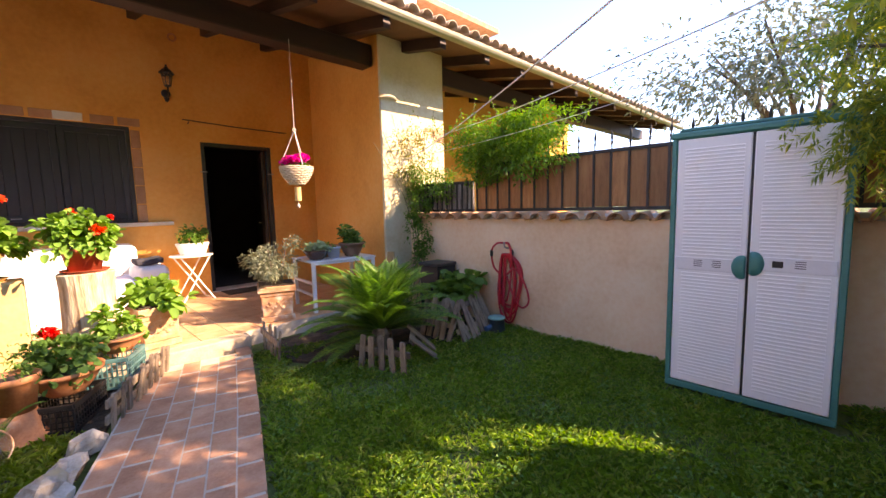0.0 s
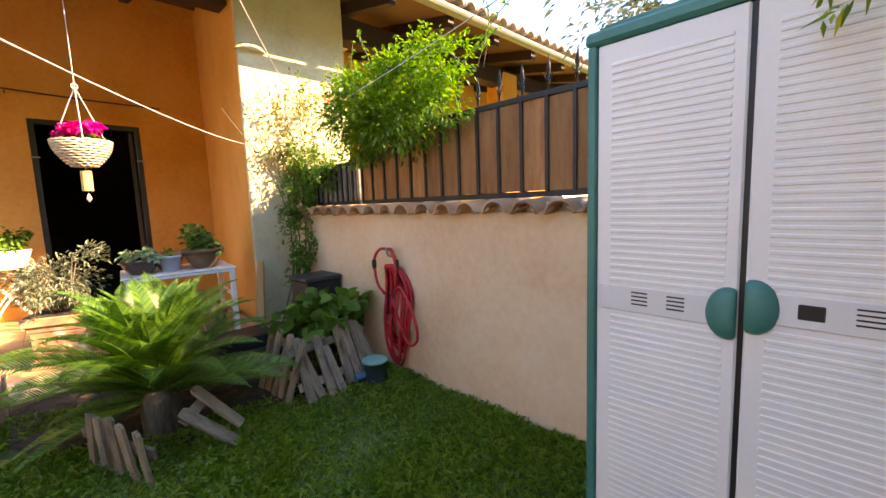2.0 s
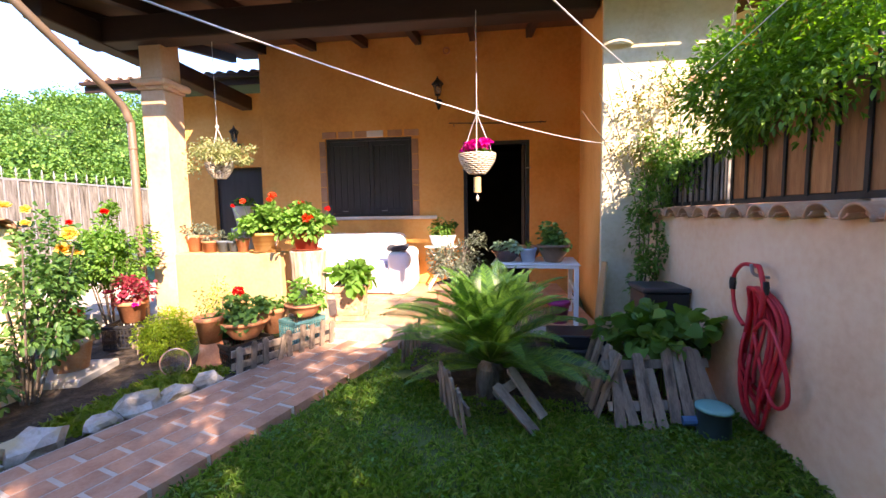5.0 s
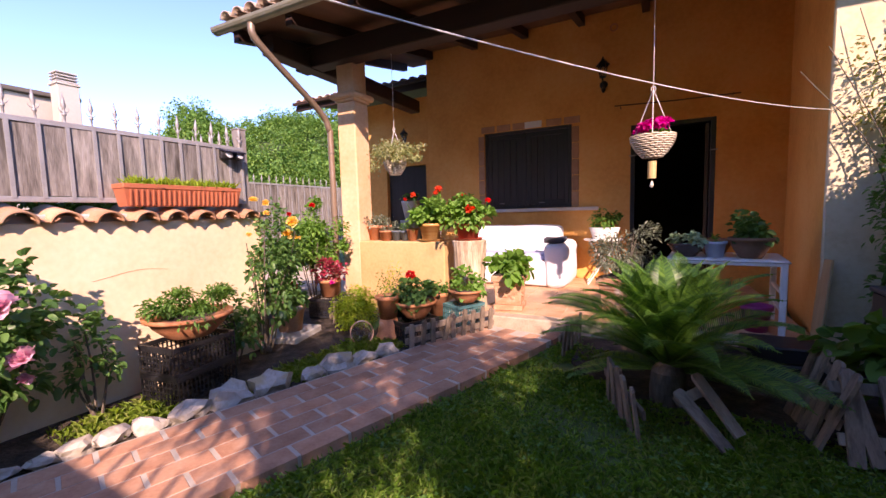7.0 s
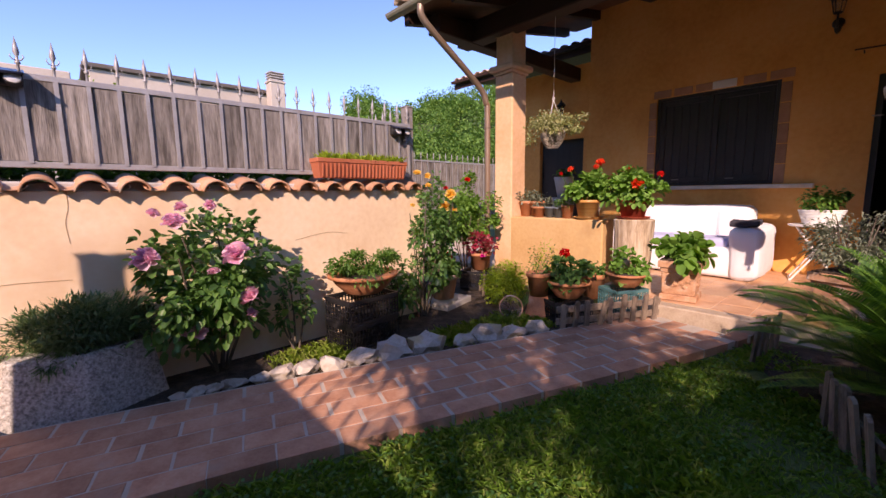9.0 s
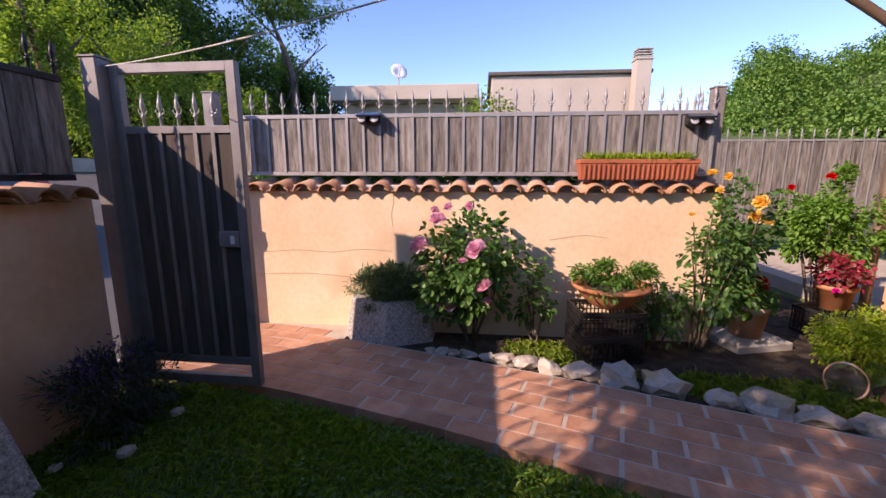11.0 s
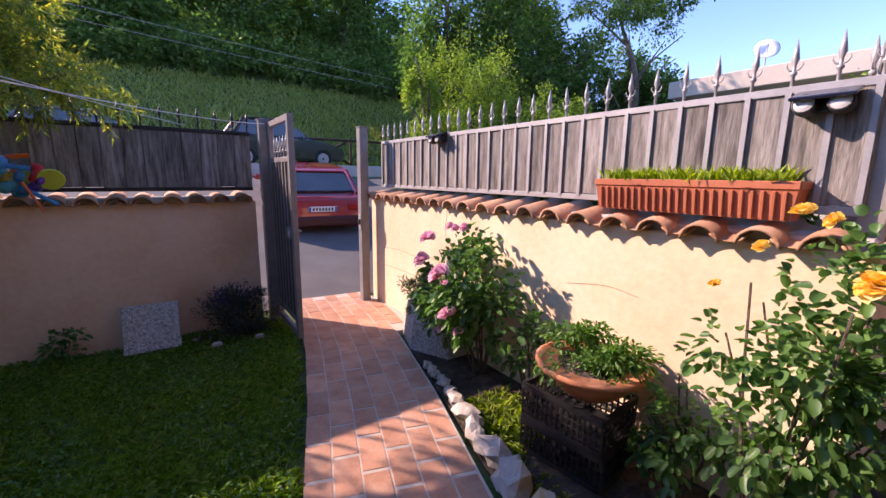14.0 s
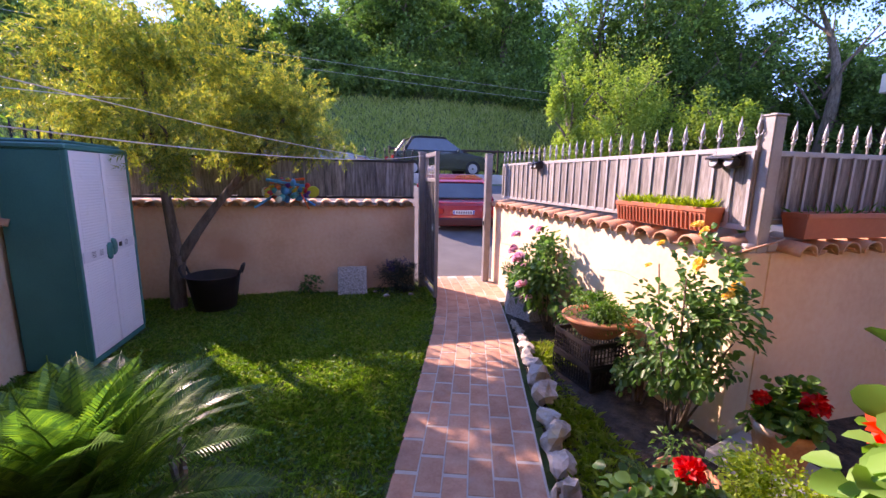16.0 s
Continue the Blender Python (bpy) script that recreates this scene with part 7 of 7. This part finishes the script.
for k in range(700):
    i, j = rs.uniform(0, 23.9), rs.uniform(0.3, 8)
    a = math.radians(100 + 80 * i / 24)
    d = 45 + 9 * j
    zz = -2 + 26 * math.sin(min(1, j / 7) * math.pi / 2) * (0.88 + 0.1 * math.sin(i * 0.9) + 0.05 * math.sin(i * 2.3 + 1)) * min(1, max(0.1, (16 - i) / 2))
    rr = rs.uniform(1.8, 3.2)
    p, w = cloud(330, (d * math.cos(a), d * math.sin(a), zz + rr * 0.7), (rr, rr, rr * 1.0), 9, 0.45, 0.4)
    cs.append(p)
    cw.append(w)
cs, cw = np.concatenate(cs), np.concatenate(cw)
tagged(leaf_mesh("hill_woods", cs, cw, rng.uniform(0.28, 0.55, len(cs)), 0.38, LEAF_HILL), "dense green broadleaf woods on the hill", "woods", kind="stuff")

# electricity lines over the street
for a, b in (((16, -15, 8.0), (-30, -14.5, 5.4)), ((16, -15.3, 7.6), (-30, -14.8, 5.1))):
    c = thing("power_line", "thin pale overhead cable over the street", "cable")
    part("cable", tube(B(), sag(a, b, 0.35), 0.009, 5), GREY_METAL, c)

# ---- path of bricks ----
def path_x(y):
    """The western edge of the path at y."""
    p = ((-0.6, 0.12), (0.5, 0.26), (1.2, 0.42), (2.1, 0.68), (3.3, 1.08), (4.4, 1.45), (5.6, 1.83))
    for (a, u), (b, v) in zip(p, p[1:]):
        if y <= b:
            return u + (v - u) * (y - a) / (b - a)
    return p[-1][1]


def path_frame(s):
    """A point of the path's west edge and its direction."""
    y = -0.5 + s
    x = path_x(y)
    d = Vector((path_x(y + 0.3) - path_x(y - 0.3), 0.6, 0)).normalized()
    return Vector((x, y, 0)), d


bm = B()
left, right = [], []
for k in range(31):
    p, d = path_frame(k * 0.2)
    n = Vector((d.y, -d.x, 0))
    left.append(p - n * 0.01)
    right.append(p + n * 0.858)
prism(bm, [(p.x, p.y) for p in left] + [(p.x, p.y) for p in right[::-1]], -0.06, 0.0232)
path = structure(part("path", bm, MORTAR), "garden path of red bricks with pale joints", "path")
apron = prism(B(), [(0.044, -0.5), (0.3, -0.5), (0.42, 0.6), (0.44, 0.98), (0.044, 0.98)], -0.06, 0.0205)
structure(part("path_apron", apron, MORTAR), "brick paving widening to the wall by the gate", "path")
BRICK_M = shared("brick", boxed(-0.068, 0.068, -0.139, 0.139, -0.075, 0.0, 0.002), BRICK)
for c in range(-3, 6):
    s = -0.15 - 0.1435 * (c % 2)
    while s < 5.75:
        s += 0.287
        if s < 0.02:
            continue
        p, d = path_frame(s)
        n = Vector((d.y, -d.x, 0))
        q = p + n * (0.0725 + 0.145 * c)
        if q.y > 5.42 or (c < 0 and (q.y > 0.86 or q.x < 0.125)):
            continue
        link("brick", BRICK_M, path, m=pose(q.x, q.y, 0.0255 + rng.normal(0, 0.0006), 0, 0, -math.degrees(math.atan2(d.x, d.y)) + rng.normal(0, 0.25)))

# patio tiles
TILE_M = shared("tile", boxed(-0.147, 0.147, -0.147, 0.147, -0.02, 0.0, 0.003), PATIO_TILE)
for i in range(15):
    for j in range(9):
        x, y = 0.35 + 0.3 * i, 5.84 + 0.3 * j
        if x < 4.6 and (y > 6.5 or x > 1.4) and y < 8.3:
            link("tile", TILE_M, patio, m=pose(x, y, PATIO + rng.normal(0, 0.0006)))

# ---- lawn grass ----
def in_lawn(x, y):
    px = np.interp(y, (-0.6, 0.5, 1.2, 2.1, 3.3, 4.4, 5.6), (0.12, 0.26, 0.42, 0.68, 1.08, 1.45, 1.83)) + 0.955
    return (x > px) & (y > -0.14) & (x < 5.14) & ~((y > 4.25) & (x > 3.0 + 0.3 * np.sin(y * 9))) & (y < 5.4) & ~((x > 4.57) & (y > 1.0) & (y < 2.05))


def grass(name, n, x0, x1, y0, y1, keep_fn, label, hmin=0.03, hmax=0.12, material=GRASS):
    x, y = rng.uniform(x0, x1, n), rng.uniform(y0, y1, n)
    dense = np.array([noise.noise((a * 1.7, b * 1.7, 3.0)) for a, b in zip(x, y)])
    k = keep_fn(x, y) & (rng.random(n) < 0.75 + 0.7 * dense)
    x, y, dense = x[k], y[k], dense[k]
    h = rng.uniform(hmin, hmax, len(x)) * (1 + 0.5 * dense)
    way = np.stack([rng.normal(0, 0.55, len(x)), rng.normal(0, 0.55, len(x)), np.ones(len(x))], 1)
    g = leaf_mesh(name, np.stack([x, y, np.full(len(x), -0.042)], 1), way, h, rng.uniform(0.004, 0.0095, len(x)), material, droop=0.42, fold=0.1)
    return tagged(g, label, "grass", kind="stuff")


n = 26000
cx_, cy2 = rng.uniform(0.9, 5.14, n), rng.uniform(-0.14, 5.3, n)
kp = in_lawn(cx_, cy2) & (np.array([noise.noise((a * 2.3, b * 2.3, 9.0)) for a, b in zip(cx_, cy2)]) > 0.02)
cx_, cy2 = cx_[kp], cy2[kp]
clover = leaf_mesh("clover", np.stack([cx_, cy2, rng.uniform(-0.03, 0.025, len(cx_))], 1), np.stack([rng.normal(size=len(cx_)), rng.normal(size=len(cx_)), np.full(len(cx_), 0.35)], 1), rng.uniform(0.012, 0.026, len(cx_)), 0.018, leaf_mat("clover_leaf", [(0.06, 0.16, 0.03), (0.1, 0.24, 0.05)], 0.5, 0.35), droop=0.1, full=True)
tagged(clover, "patches of clover in the lawn", "clover", kind="stuff")
grass("lawn_grass", 210000, 0.9, 5.15, -0.15, 5.3, in_lawn, "thick uneven green lawn grass")


def in_bed(x, y):
    px = np.interp(y, (0.5, 1.2, 2.1, 3.3, 4.4, 5.6), (0.28, 0.42, 0.65, 1.06, 1.45, 1.83)) - 0.16
    return (x < px) & (x > 0.06) & (((y > 2.35) & (y < 2.95) & (x > 0.2)) | ((y > 2.8) & (y < 3.3) & (x > 0.66)) | ((y > 3.0) & (y < 4.7) & (x > 0.72)))


# brighter, yellower blades than the lawn's: sunlight put into their colour
grass("bed_grass", 22000, 0.06, 1.6, 2.2, 4.8, in_bed, "tufts of sunlit grass in the flower bed", 0.05, 0.17, leaf_mat("sunlit_bed_blades", [(0.14, 0.24, 0.03), (0.24, 0.36, 0.05), (0.36, 0.42, 0.12)], 0.5, 0.4))
